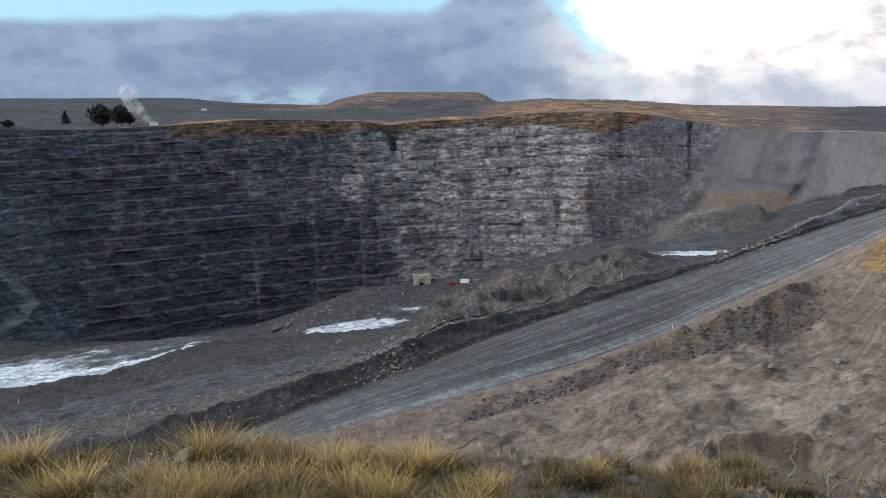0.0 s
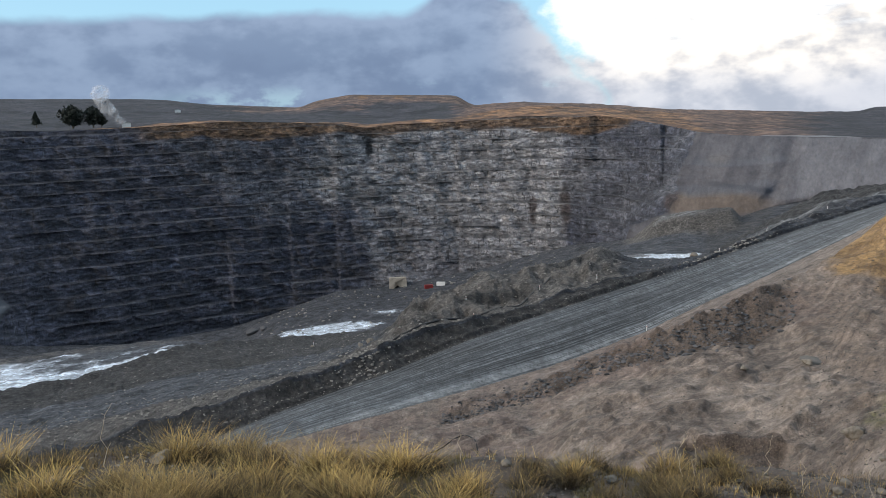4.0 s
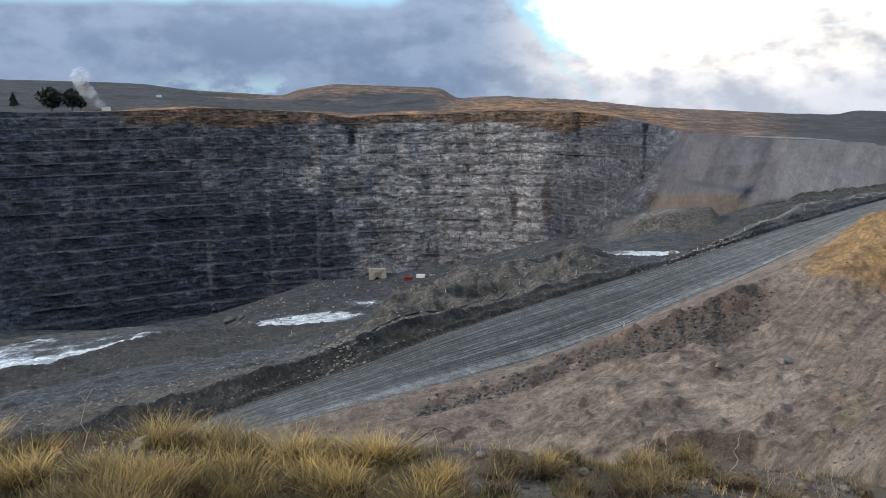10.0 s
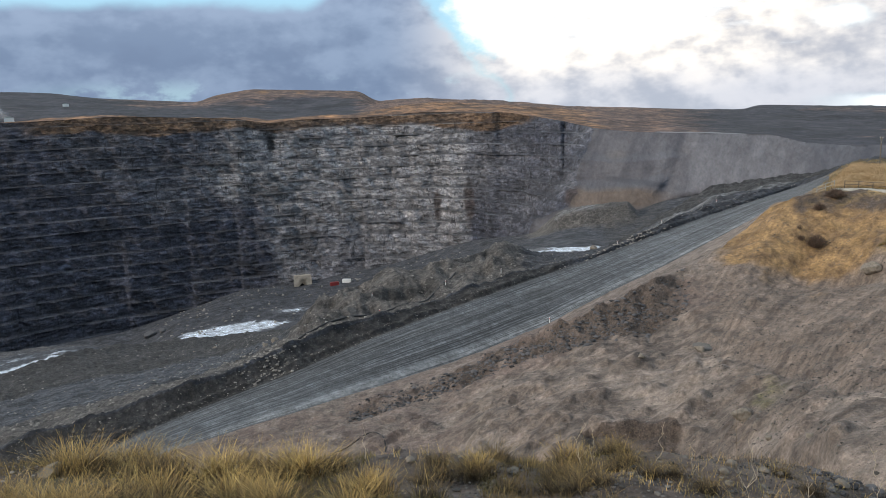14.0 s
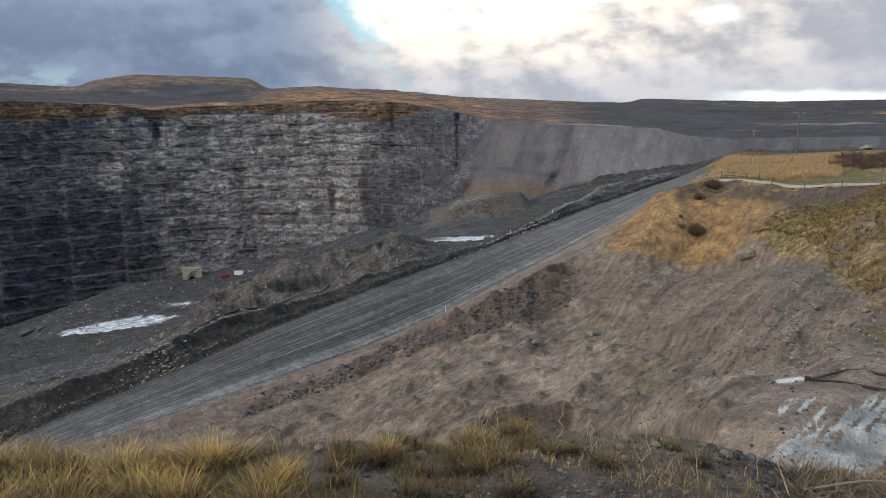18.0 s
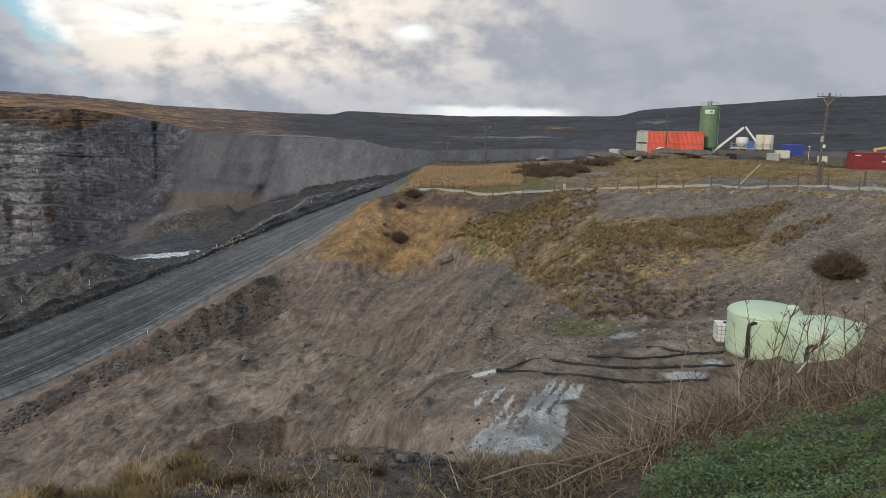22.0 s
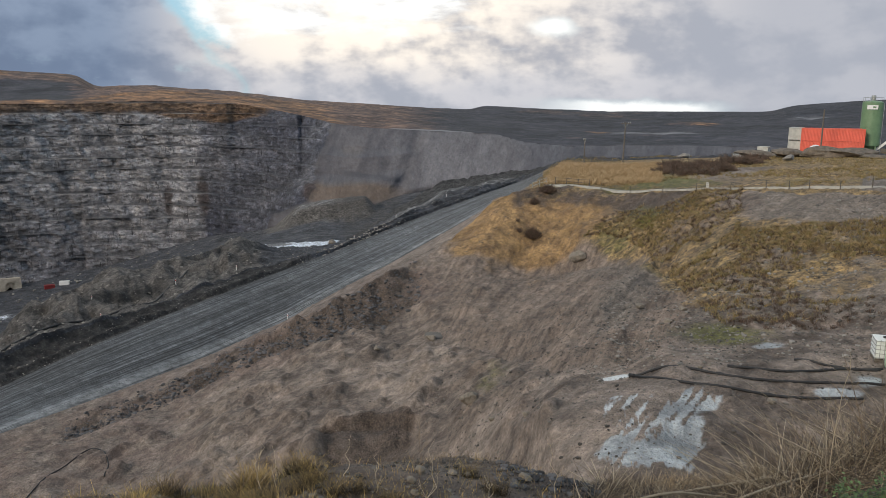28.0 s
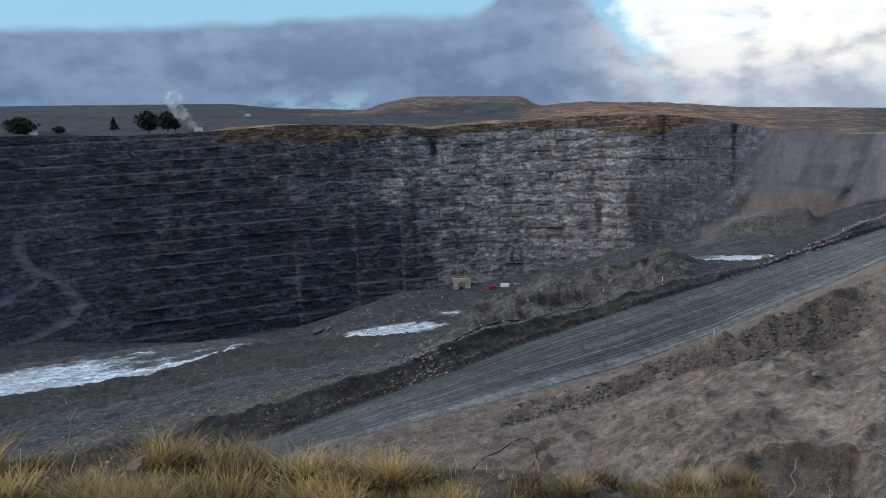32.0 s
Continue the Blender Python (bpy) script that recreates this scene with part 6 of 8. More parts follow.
for i, (b_, d, tall) in enumerate(((60.2, 13.8, 1.5), (61.5, 13.6, 1.9), (62.4, 14.3, 1.3), (63.6, 14.2, 2.1), (64.8, 15.0, 1.6), (66.0, 15.4, 2.4), (66.8, 15.2, 1.7), (68.5, 16, 1.6), (70.5, 16, 1.4), (72.4, 16.4, 1.3), (59.0, 12.9, 1.7))):
    sapling(b_, d, tall, 12, 300 + i, PALE_STEM if i % 2 else DRY, "bare sapling in the bramble", lean=0.2, thick=0.012)
for i, (b_, d, tall) in enumerate(((61.0, 14.6, 2.0), (62.0, 14.8, 2.5), (62.9, 15.2, 2.2), (63.2, 14.4, 2.8), (64.2, 15.6, 2.4), (65.2, 15.2, 2.6), (65.6, 16.0, 2.0), (66.4, 15.8, 2.9), (67.4, 16.2, 2.3), (68.0, 15.6, 1.9), (69.4, 16.4, 2.1), (71.2, 16.6, 1.8))):
    sapling(b_, d, tall, 18, 360 + i, HEATH, "dark leafless shoot standing in the bramble", lean=0.16, thick=0.013)
sapling(57.4, 11.6, 2.0, 6, 320, PALE_STEM, "pale bare sapling in front of the sludge", lean=0.12, thick=0.008)
for i, (b_, d, tall, n) in enumerate(((-21.2, 5.6, 0.62, 3), (-28.8, 5.9, 0.5, 4), (-33, 5.6, 0.55, 3), (20.4, 6.5, 0.55, 14), (19.2, 6.6, 0.5, 12), (21.6, 6.7, 0.42, 10), (26.4, 6.8, 0.4, 5), (31.8, 6.5, 0.75, 8), (32.6, 6.1, 0.6, 8), (40.6, 7.4, 0.6, 10), (42.0, 7.0, 0.7, 9), (36.5, 6.6, 0.35, 6), (4.2, 6.2, 0.35, 3), (44.2, 7.4, 0.8, 8), (46.0, 8.0, 0.7, 8), (28.6, 6.4, 0.36, 8))):
    sapling(b_, d, tall, n, 340 + i, PALE_STEM if i % 3 != 1 else DRY, "dry branching weed stalk on the lookout edge", "dry_stalk", 0.15, 0.0035, "dry stalks")


def bush(b_, d, wide, tall, n, seed, label, mat=None, name="bush", group="bushes"):
    """A dense low shrub of short twigs, uneven and open at the edge."""
    r = np.random.default_rng(seed)
    root = thing(name, label, "bush", stand(b_, d, 0, 0.05), group)
    paths = []
    for _ in range(n):
        t, q = r.uniform(0, 6.283), r.uniform(0, 1) ** 0.6
        h = tall * (1 - 0.55 * q * q) * r.uniform(0.45, 1.1)
        ex, ey = math.cos(t) * q * wide / 2, math.sin(t) * q * wide / 2
        p0, p2 = np.array([ex * 0.35, ey * 0.35, 0]), np.array([ex, ey, h])
        p1 = (p0 + p2) / 2 + r.normal(0, 0.08, 3) * wide * 0.4
        paths.append((np.array([p0, p1, p2]), r.uniform(0.7, 1.3)))
        for _ in range(3):
            paths.append((np.array([p1 + (p2 - p1) * r.uniform(0, 1), p2 + r.normal(0, 0.09, 3) * wide]), 0.7))
    v, f = twig_mesh(paths, 0.012 * wide, 3)
    ob = tagged(from_arrays("twig_mass", v, f, mat or HEATH), kind="stuff")
    ob.parent = root
    return root


bush(66.0, 51.5, 3.0, 1.5, 420, 401, "dark brown leafless bush on the gravel slope")
bush(70.4, 43.5, 2.8, 1.2, 420, 402, "dark rusty leafless bush on the slope")
bush(35.95, 105.5, 2.4, 1.6, 260, 403, "dark shrub growing from the ochre bank")
bush(36.9, 113.5, 2.6, 1.2, 200, 404, "dark shrub hanging over the bank edge")
bush(36.0, 111.0, 1.6, 1.0, 140, 405, "small dark shrub on the ochre bank")
bush(35.0, 105.8, 1.1, 0.7, 90, 406, "small dark shrub low on the ochre bank")
bush(34.9, 107.5, 0.8, 0.6, 70, 407, "small dark shrub low on the ochre bank")
for i, (b_, d, w) in enumerate(((44.6, 134, 4), (45.6, 138, 5), (46.6, 138, 6), (47.4, 142, 6), (48.2, 140, 5), (49.2, 148, 6), (50.2, 146, 5), (47.6, 128, 4), (46.2, 128, 4), (48.8, 132, 4), (45.4, 145, 6), (50.6, 154, 5))):
    bush(b_, d, w, 1.1, 160, 420 + i, "dark heather and bramble on the hill top")


# ---- paints and metals ----
BLACK_PIPE = plain("black_pipe", (0.016, 0.016, 0.017), 0.7, vary=0.3, soil=0.35)
TANK_GREEN = plain("pale_green_plastic", (0.47, 0.59, 0.43), 0.5, vary=0.08, scale=0.8, dirt=(0.3, 0.3, 0.2), soil=0.45, bump=0.05)
TANK_LID = plain("pale_green_lid", (0.52, 0.62, 0.48), 0.5, vary=0.1, scale=1.2, soil=0.3, bump=0.05)
WHITE = plain("white_paint", (0.68, 0.68, 0.66), 0.45, vary=0.08, soil=0.3, bump=0.05)
CREAM = plain("cream_paint", (0.6, 0.56, 0.44), 0.55, vary=0.12, soil=0.4, bump=0.05)
RED = plain("orange_red_paint", (0.72, 0.125, 0.075), 0.5, vary=0.12, scale=0.6, soil=0.3, bump=0.05)
MAROON = plain("maroon_paint", (0.2, 0.022, 0.022), 0.5, vary=0.15, scale=0.8, soil=0.3, bump=0.05)
BLUE = plain("blue_paint", (0.05, 0.15, 0.4), 0.5, vary=0.15, soil=0.3, bump=0.05)
DEEP_BLUE = plain("deep_blue_paint", (0.025, 0.05, 0.28), 0.5, vary=0.15, soil=0.3, bump=0.05)
SILO_GREEN = plain("silo_green", (0.13, 0.215, 0.115), 0.5, vary=0.15, scale=0.5, soil=0.3, bump=0.05)
SHED_GREEN = plain("shed_green", (0.17, 0.255, 0.2), 0.55, vary=0.1, soil=0.3, bump=0.05)
GREY_STEEL = plain("grey_steel", (0.3, 0.31, 0.3), 0.5, 0.3, vary=0.2, soil=0.4)
CONCRETE = plain("concrete", (0.42, 0.41, 0.37), 0.85, vary=0.18, scale=1.5, soil=0.4, bump=0.3)
YELLOW = plain("machine_yellow", (0.55, 0.36, 0.1), 0.5, vary=0.15, soil=0.45, bump=0.05)
RUBBER = plain("tyre_rubber", (0.022, 0.022, 0.023), 0.85, vary=0.3, soil=0.5)
SILVER = plain("silver_car_paint", (0.62, 0.67, 0.72), 0.3, 0.25, vary=0.05, soil=0.15, bump=0)
CAR_WHITE = plain("white_car_paint", (0.72, 0.73, 0.74), 0.3, vary=0.05, soil=0.15, bump=0)
CAR_DARK = plain("dark_car_paint", (0.03, 0.032, 0.036), 0.25, 0.3, vary=0.1, soil=0.2, bump=0)
DARK_GLASS = plain("dark_glass", (0.012, 0.015, 0.018), 0.08, vary=0.1, soil=0.1, bump=0)
LAMP_RED = plain("tail_lamp_red", (0.4, 0.02, 0.015), 0.25, vary=0.1, soil=0.1, bump=0)
OLD_WOOD = plain("weathered_wood", (0.115, 0.098, 0.08), 0.9, vary=0.3, scale=6, soil=0.3, bump=0.5)
PALE_WOOD = plain("pale_timber", (0.5, 0.43, 0.3), 0.85, vary=0.2, scale=5, soil=0.2, bump=0.4)
WIRE = plain("wire", (0.12, 0.12, 0.12), 0.5, 0.7, vary=0.1, soil=0.1, bump=0)
SHOTCRETE = plain("shotcrete", (0.36, 0.315, 0.26), 0.9, vary=0.25, scale=0.3, soil=0.4, bump=0.6)
# tunnel lining: the dark inside is put into a near-black colour
DARKNESS = plain("tunnel_darkness", (0.03, 0.03, 0.032), 0.95, vary=0.3, scale=0.5, bump=0.5)
PATH = plain("pale_path_gravel", (0.32, 0.295, 0.25), 0.9, vary=0.25, scale=1.0, soil=0.4, bump=0.4)
PLASTIC = plain("translucent_white_plastic", (0.7, 0.72, 0.7), 0.4, vary=0.06, soil=0.2, bump=0.1)


def smooth_path(points, n=8):
    """A rounded line through points."""
    p = [Vector(q) for q in points]
    p = [2 * p[0] - p[1]] + p + [2 * p[-1] - p[-2]]
    out = []
    for i in range(1, len(p) - 2):
        for k in range(n):
            t = k / n
            out.append(0.5 * ((2 * p[i]) + (p[i + 1] - p[i - 1]) * t + (2 * p[i - 1] - 5 * p[i] + 4 * p[i + 1] - p[i + 2]) * t * t + (3 * p[i] - p[i - 1] - 3 * p[i + 1] + p[i + 2]) * t ** 3))
    return out + [p[-2]]


def laid(polar_points, lift, n=8):
    """A line of plan points (bearing, distance) laid on the land."""
    pts = smooth_path([(d * math.sin(radians(b_)), d * math.cos(radians(b_)), 0) for b_, d in polar_points], n)
    z = height([p.x for p in pts], [p.y for p in pts])
    z = np.convolve(np.pad(z, 2, mode="edge"), np.ones(5) / 5, mode="valid")
    return [Vector((p.x, p.y, float(h) + lift)) for p, h in zip(pts, z)]


def pipe(name, polar_points, radius, label, group, lift=0.7, fittings=()):
    pts = laid(polar_points, radius * lift)
    root = thing(name, label, "pipe", Matrix.Translation(pts[0]), group)
    part("run", bm_of(tube([p - pts[0] for p in pts], radius, 10)), BLACK_PIPE, root, smooth=True)
    for q in fittings:
        i = int(q * (len(pts) - 2))
        a, b_ = pts[i] - pts[0], pts[i + 1] - pts[0]
        d = (b_ - a).normalized()
        part("coupling", bm_of(rod(a - d * 0.16, a + d * 0.16, radius * 1.45, seg=14)), BLACK_PIPE, root, smooth=False)
    return root


# ---- gully: pipes, tanks ----
pipe("black_pipe", [(43.7, 39.9), (44.2, 39.9), (45.6, 39.6), (50.3, 38.6), (55.9, 39.5), (58.6, 40.3), (60.2, 41.0)], 0.065, "black plastic pipe curving across the sludge to the tanks", "sludge pipes", fittings=(0.02, 0.5, 0.72))
pipe("black_pipe", [(43.7, 39.5), (47.8, 36.8), (52.3, 37.0), (56.3, 37.8), (58.6, 38.4)], 0.065, "black plastic pipe lying across the pale sludge", "sludge pipes", fittings=(0.03, 0.55))
pipe("black_pipe", [(50.3, 39.9), (54.3, 40.4), (57.0, 42.1), (59.4, 42.8)], 0.065, "black plastic pipe with an open end near the tanks", "sludge pipes", fittings=(0.0, 0.6))
pipe("black_pipe", [(54.2, 42.8), (56.3, 42.5), (57.8, 42.5), (59.3, 42.6)], 0.06, "short black pipe joining another near the tanks", "sludge pipes", fittings=(0.5,))
pipe("black_hose", [(0.2, 67), (2.2, 71), (4.2, 74.2), (5.2, 74.0), (5.5, 72.5), (5.7, 70.5), (5.4, 68)], 0.06, "black hose bent over the edge of the strip", "hoses")
pipe("bank_pipeline", [(-0.3, 109), (1.0, 112), (3.2, 116), (5.4, 119), (8.5, 123), (10.0, 132), (10.8, 142), (11.9, 158)], 0.16, "long black pipeline along the spoil ridge", "pipelines")


def water_tank(b_, d, radius, wall_h, dome, sink, label, spout):
    root = thing("water_tank", label, "tank", stand(b_, d, 0, sink), "tanks")
    ribs = []
    for i in range(13):
        h = wall_h * i / 12
        ribs.append((radius * (1.0 if i % 3 else 0.992), h))
    part("shell", bm_of(lathe(ribs, 48)), TANK_GREEN, root, smooth=True)
    roof = [(radius * 1.015, wall_h - 0.05), (radius * 1.015, wall_h + 0.02)]
    roof += [(radius * math.cos(q), wall_h + 0.02 + dome * math.sin(q)) for q in np.linspace(0.06, 1.45, 12)]
    part("roof", bm_of(lathe(roof, 24)), TANK_GREEN, root)
    part("hatch", bm_of(lathe([(0.3, 0), (0.3, 0.1), (0.27, 0.16), (0.05, 0.19)], 24, (0.7 * radius * spout, 0.1, wall_h + dome * 0.68))), TANK_LID, root, smooth=True)
    x0 = -0.38 * radius * spout
    y0 = -math.sqrt(max(radius ** 2 - x0 ** 2, 0.01))
    top = wall_h - 0.35
    pts = smooth_path([(x0 + 0.55, y0 * 0.99, top + 0.18), (x0 + 0.12, y0 - 0.1, top + 0.1), (x0, y0 - 0.16, top - 0.15), (x0, y0 - 0.16, 0.1)], 6)
    part("downpipe", bm_of(tube(pts, 0.085, 10)), BLACK_PIPE, root, "black downpipe", smooth=True)
    part("valve", bm_of(rod((x0 + 0.45, y0 * 0.98, top + 0.15), (x0 + 0.75, y0 * 0.97, top + 0.15), 0.12)), BLACK_PIPE, root, "black valve")
    return root


water_tank(61.85, 43.2, 1.82, 2.1, 0.4, 0.4, "pale green plastic water tank with a black downpipe", 1)
water_tank(65.7, 41.8, 1.95, 1.3, 0.72, 0.65, "low pale green plastic tank half hidden by bramble", 1)
part("strut", bm_of(rod((0, 0, 0), (0.9, 0.3, 1.5), 0.04)), WHITE).matrix_world = stand(64.2, 39.0)
strut = bpy.data.objects["strut"]
strut.name = "white_pole"
tagged(strut, "thin white pole leaning against the tank", "pole")


def tote():
    root = thing("liquid_tote", "white plastic tote in a wire cage beside the tank", "tote", stand(59.35, 44.6, 12, 0.15))
    part("bottle", bm_of(box(1.0, 1.16, 0.95, (0, 0, 0.15), 0.06)), PLASTIC, root)
    part("pallet", bm_of(box(1.02, 1.2, 0.13, (0, 0, 0), 0.01)), OLD_WOOD, root)
    for i in range(5):
        h = 0.2 + i * 0.21
        part("cage_bar", bm_of(box(1.06, 1.22, 0.02, (0, 0, h))), GREY_STEEL, root)
    for i in range(6):
        x = -0.5 + 0.2 * i
        part("cage_upright", bm_of(rod((x, -0.61, 0.13), (x, -0.61, 1.12), 0.012, seg=6)), GREY_STEEL, root)
    part("cap", bm_of(rod((0, 0, 1.09), (0, 0, 1.16), 0.11)), BLACK_PIPE, root)


tote()
slab = part("concrete_slab", bm_of(box(0.9, 0.5, 0.12, (0, 0, 0), 0.015)), CONCRETE)
slab.matrix_world = stand(70.5, 3.9, 30)
tagged(slab, "pale concrete slab in the weeds", "slab")
boulder(72.2, 9.6, 0.42, "pale crumpled sheet of plastic over a stone in the weeds", CONCRETE, 0.75, "", 90, "plastic_sheet")
for i, (b0, d0, b1, d1) in enumerate(((47.5, 9.2, 54.5, 11.2), (49.0, 8.2, 57.5, 12.0), (44.0, 7.7, 51.5, 9.6))):
    a, c = ground_at(b0, d0), ground_at(b1, d1)
    mid = (a + c) / 2 + Vector((0, 0, 0.12 + 0.05 * i))
    bm = bm_of(tube(smooth_path([a + Vector((0, 0, 0.05)), mid, c + Vector((0, 0, 0.18))], 5), 0.014, 6))
    ob = part("fallen_stalk", bm, PALE_STEM)
    tagged(ob, "long bleached stalk fallen across the bramble", "stalk", "fallen stalks")


# ---- roadside ----
def marker(b_, d, tall, label):
    root = thing("marker_post", label, "marker post", stand(b_, d, 0, 0.15), "road markers")
    part("post", bm_of(box(0.1, 0.05, tall * 0.8 + 0.15, (0, 0, 0), 0.01)), WHITE, root)
    part("reflector", bm_of(box(0.08, 0.02, 0.14, (0, -0.034, tall * 0.8 - 0.1), 0.005)), LAMP_RED, root, "small red reflector")


for b_, d, tall in ((18.2, 114.6, 1.0), (5.7, 119, 1.1), (5.2, 133, 1.2), (14.7, 138, 1.2), (-6.1, 236, 1.8), (-27.5, 214, 1.8), (26.0, 176, 1.2), (29.6, 200, 1.3), (23.0, 162, 1.1), (10.6, 133.5, 1.1)):
    marker(b_, d, tall, "white marker post beside the haul road")
tagged(part("orange_drum", bm_of(lathe([(0.5, 0), (0.5, 0.5), (0.46, 0.55), (0.5, 0.6), (0.5, 1.4)], 20)), RED), "orange-red drum beside the tailings", "drum").matrix_world = stand(-7.0, 300)


# ---- path, fence and poles on the hill ----
def ribbon(name, line, width, mat, label, category):
    bm = bmesh.new()
    rows = []
    for i, p in enumerate(line):
        d = line[min(i + 1, len(line) - 1)] - line[max(i - 1, 0)]
        s = Vector((d.y, -d.x, 0)).normalized() * width / 2
        row = []
        for q, drop in ((-1.15, -0.25), (-1, 0), (0, 0.03), (1, 0), (1.15, -0.25)):
            row.append(bm.verts.new(p + s * q + Vector((0, 0, drop))))
        rows.append(row)
    for a, b_ in zip(rows, rows[1:]):
        for i in range(4):
            bm.faces.new((a[i], a[i + 1], b_[i + 1], b_[i]))
    bmesh.ops.recalc_face_normals(bm, faces=bm.faces)
    ob = part(name, bm, mat, smooth=True)
    return tagged(ob, label, category, kind="structure")


rim_at = lambda b_: float(np.interp(b_, bearing, lines[6][0]))
ribbon("pavement", laid([(b_, rim_at(b_) + 2.2 + 0.6 * math.sin(b_)) for b_ in (36.6, 39, 42, 45, 48, 51, 54, 57, 60, 63, 66, 69, 72, 76, 80)], 0.14, 10), 1.5, PATH, "pale gravel path along the edge of the hill", "path")


def fence(name, bearings, off, tall, label, rails, mat=None, wires=0):
    root = thing(name, label, "fence", Matrix(), "")
    tops = []
    for b_ in bearings:
        p = ground_at(b_, rim_at(b_) + off)
        part("post", bm_of(rod(p - Vector((0, 0, 0.3)), p + Vector((0, 0, tall)), 0.06, 0.05, 8)), mat or OLD_WOOD, root)
        tops.append(p)
    for a, c in zip(tops, tops[1:]):
        for i in range(rails):
            h = Vector((0, 0, tall * (0.92 - 0.4 * i)))
            part("rail", bm_of(rod(a + h, c + h, 0.035, seg=6)), mat or OLD_WOOD, root)
        for i in range(wires):
            h = Vector((0, 0, tall * (0.95 - 0.28 * i)))
            part("wire", bm_of(rod(a + h, c + h, 0.008, seg=4)), WIRE, root)


fence("rail_fence", [37.4, 38.2, 39.0, 39.8], 3.4, 1.1, "greenish timber rail fence at the end of the path", 2)
fence("wire_fence", [40.6, 42.6, 44.8, 47.0, 49.2, 51.4, 52.8, 54.0, 55.8, 57.6, 59.4, 61.2, 63.0, 64.8, 66.6, 68.4, 70.2], 0.6, 0.95, "thin wire fence along the edge of the hill", 0, wires=3)
fence("gate_rails", [35.8, 36.3, 36.8], 6.0, 1.2, "grey metal barrier rails above the haul road", 2, GREY_STEEL)
for b_, off in ((71.6, -1.0), (72.4, -0.8), (66.85, 8.5)):
    ob = part("fence_post", bm_of(rod((0, 0, -0.4), (0, 0, 1.45), 0.11, 0.1, 10)), OLD_WOOD)
    ob.matrix_world = stand(b_, rim_at(b_) + off)
    tagged(ob, "stout weathered wooden post beside the car park", "post", "stout posts")
sign = part("sign_board", bm_of(box(0.4, 0.03, 0.42, (0, 0, 0.2), 0.01)), WHITE)
sign.matrix_world = stand(73.0, rim_at(73) - 0.7, 8)
tagged(sign, "small blank white board near the fence", "sign")
stub = part("white_stub", bm_of(box(0.35, 0.2, 0.8, (0, 0, 0), 0.02)), CONCRETE)
stub.matrix_world = stand(47.7, rim_at(47.7) + 1.2)
tagged(stub, "short pale concrete marker by the path", "marker")


def pole(b_, d, tall, r, label, arm=0.0, turn=0, lean=0.0, box_=False):
    root = thing("utility_pole", label, "pole", stand(b_, d, turn, 0.3) @ pose(0, 0, 0, 0, lean, 0), "poles")
    part("shaft", bm_of(rod((0, 0, 0), (0, 0, tall + 0.3), r, r * 0.72, 14)), OLD_WOOD, root, smooth=False)
    if arm:
        part("crossarm", bm_of(box(arm, 0.1, 0.12, (0, -r, tall - 0.1), 0.01)), OLD_WOOD, root)
        for i, x in enumerate((-0.46, -0.28, 0.28, 0.46)):
            ins = part("insulator", bm_of(lathe([(0.02, 0), (0.02, 0.1), (0.07, 0.12), (0.05, 0.17), (0.06, 0.22), (0.02, 0.27)], 12, (x * arm, -r, tall + 0.02))), GREY_STEEL, root)
        part("brace", bm_of(rod((-arm * 0.25, -r, tall - 0.08), (0, -r, tall - 0.75), 0.025, seg=6)), GREY_STEEL, root)
        part("brace", bm_of(rod((arm * 0.25, -r, tall - 0.08), (0, -r, tall - 0.75), 0.025, seg=6)), GREY_STEEL, root)
    if box_:
        part("meter_box", bm_of(box(0.26, 0.18, 0.5, (-0.02, -r - 0.1, tall * 0.52), 0.02)), GREY_STEEL, root, "grey metal box")
        part("meter_box", bm_of(box(0.2, 0.16, 0.3, (0.2, -r - 0.05, tall * 0.46), 0.02)), WHITE, root, "white metal box")
        part("stub_post", bm_of(rod((0.28, 0.1, 0), (0.24, 0.05, 2.6), 0.12, 0.1, 10)), OLD_WOOD, root)
    return root


pole(64.1, 77.0, 8.05, 0.13, "weathered power pole with a crossarm and metal boxes", 1.9, -12, 2.6, True)
pole(39.3, 150, 5.0, 0.13, "pale slim pole on the far side of the hill", 0.5)
pole(41.95, 158, 7.6, 0.16, "dark leaning power pole on the hill top", 1.8, 20, 1.4)
pole(54.4, 178, 8.6, 0.17, "dark timber pole in front of the red containers", 0, 0, 0)
a, c = ground_at(58.9, 82), ground_at(60.6, 93) + Vector((0, 0, 1.9))
guard = part("stay_guard", bm_of(rod(a, c, 0.06, 0.05, 8)), PALE_WOOD)
tagged(guard, "pale stay guard leaning up from the slope", "stay")
for i, off in enumerate((-0.8, 0.0, 0.8)):
    p0 = stand(64.1, 77.0).translation + Vector((0.3 + off * 0.4, off * 0.8, 7.8))
    p1 = ground_at(86, 150) + Vector((0, 0, 10))
    wire_pts = [p0.lerp(p1, q) - Vector((0, 0, 3.2 * q * (1 - q))) for q in np.linspace(0, 1, 14)]
    ob = part("power_line", bm_of(tube(wire_pts, 0.006, 4)), WIRE)
    tagged(ob, "thin overhead power line", "wire", "power lines")


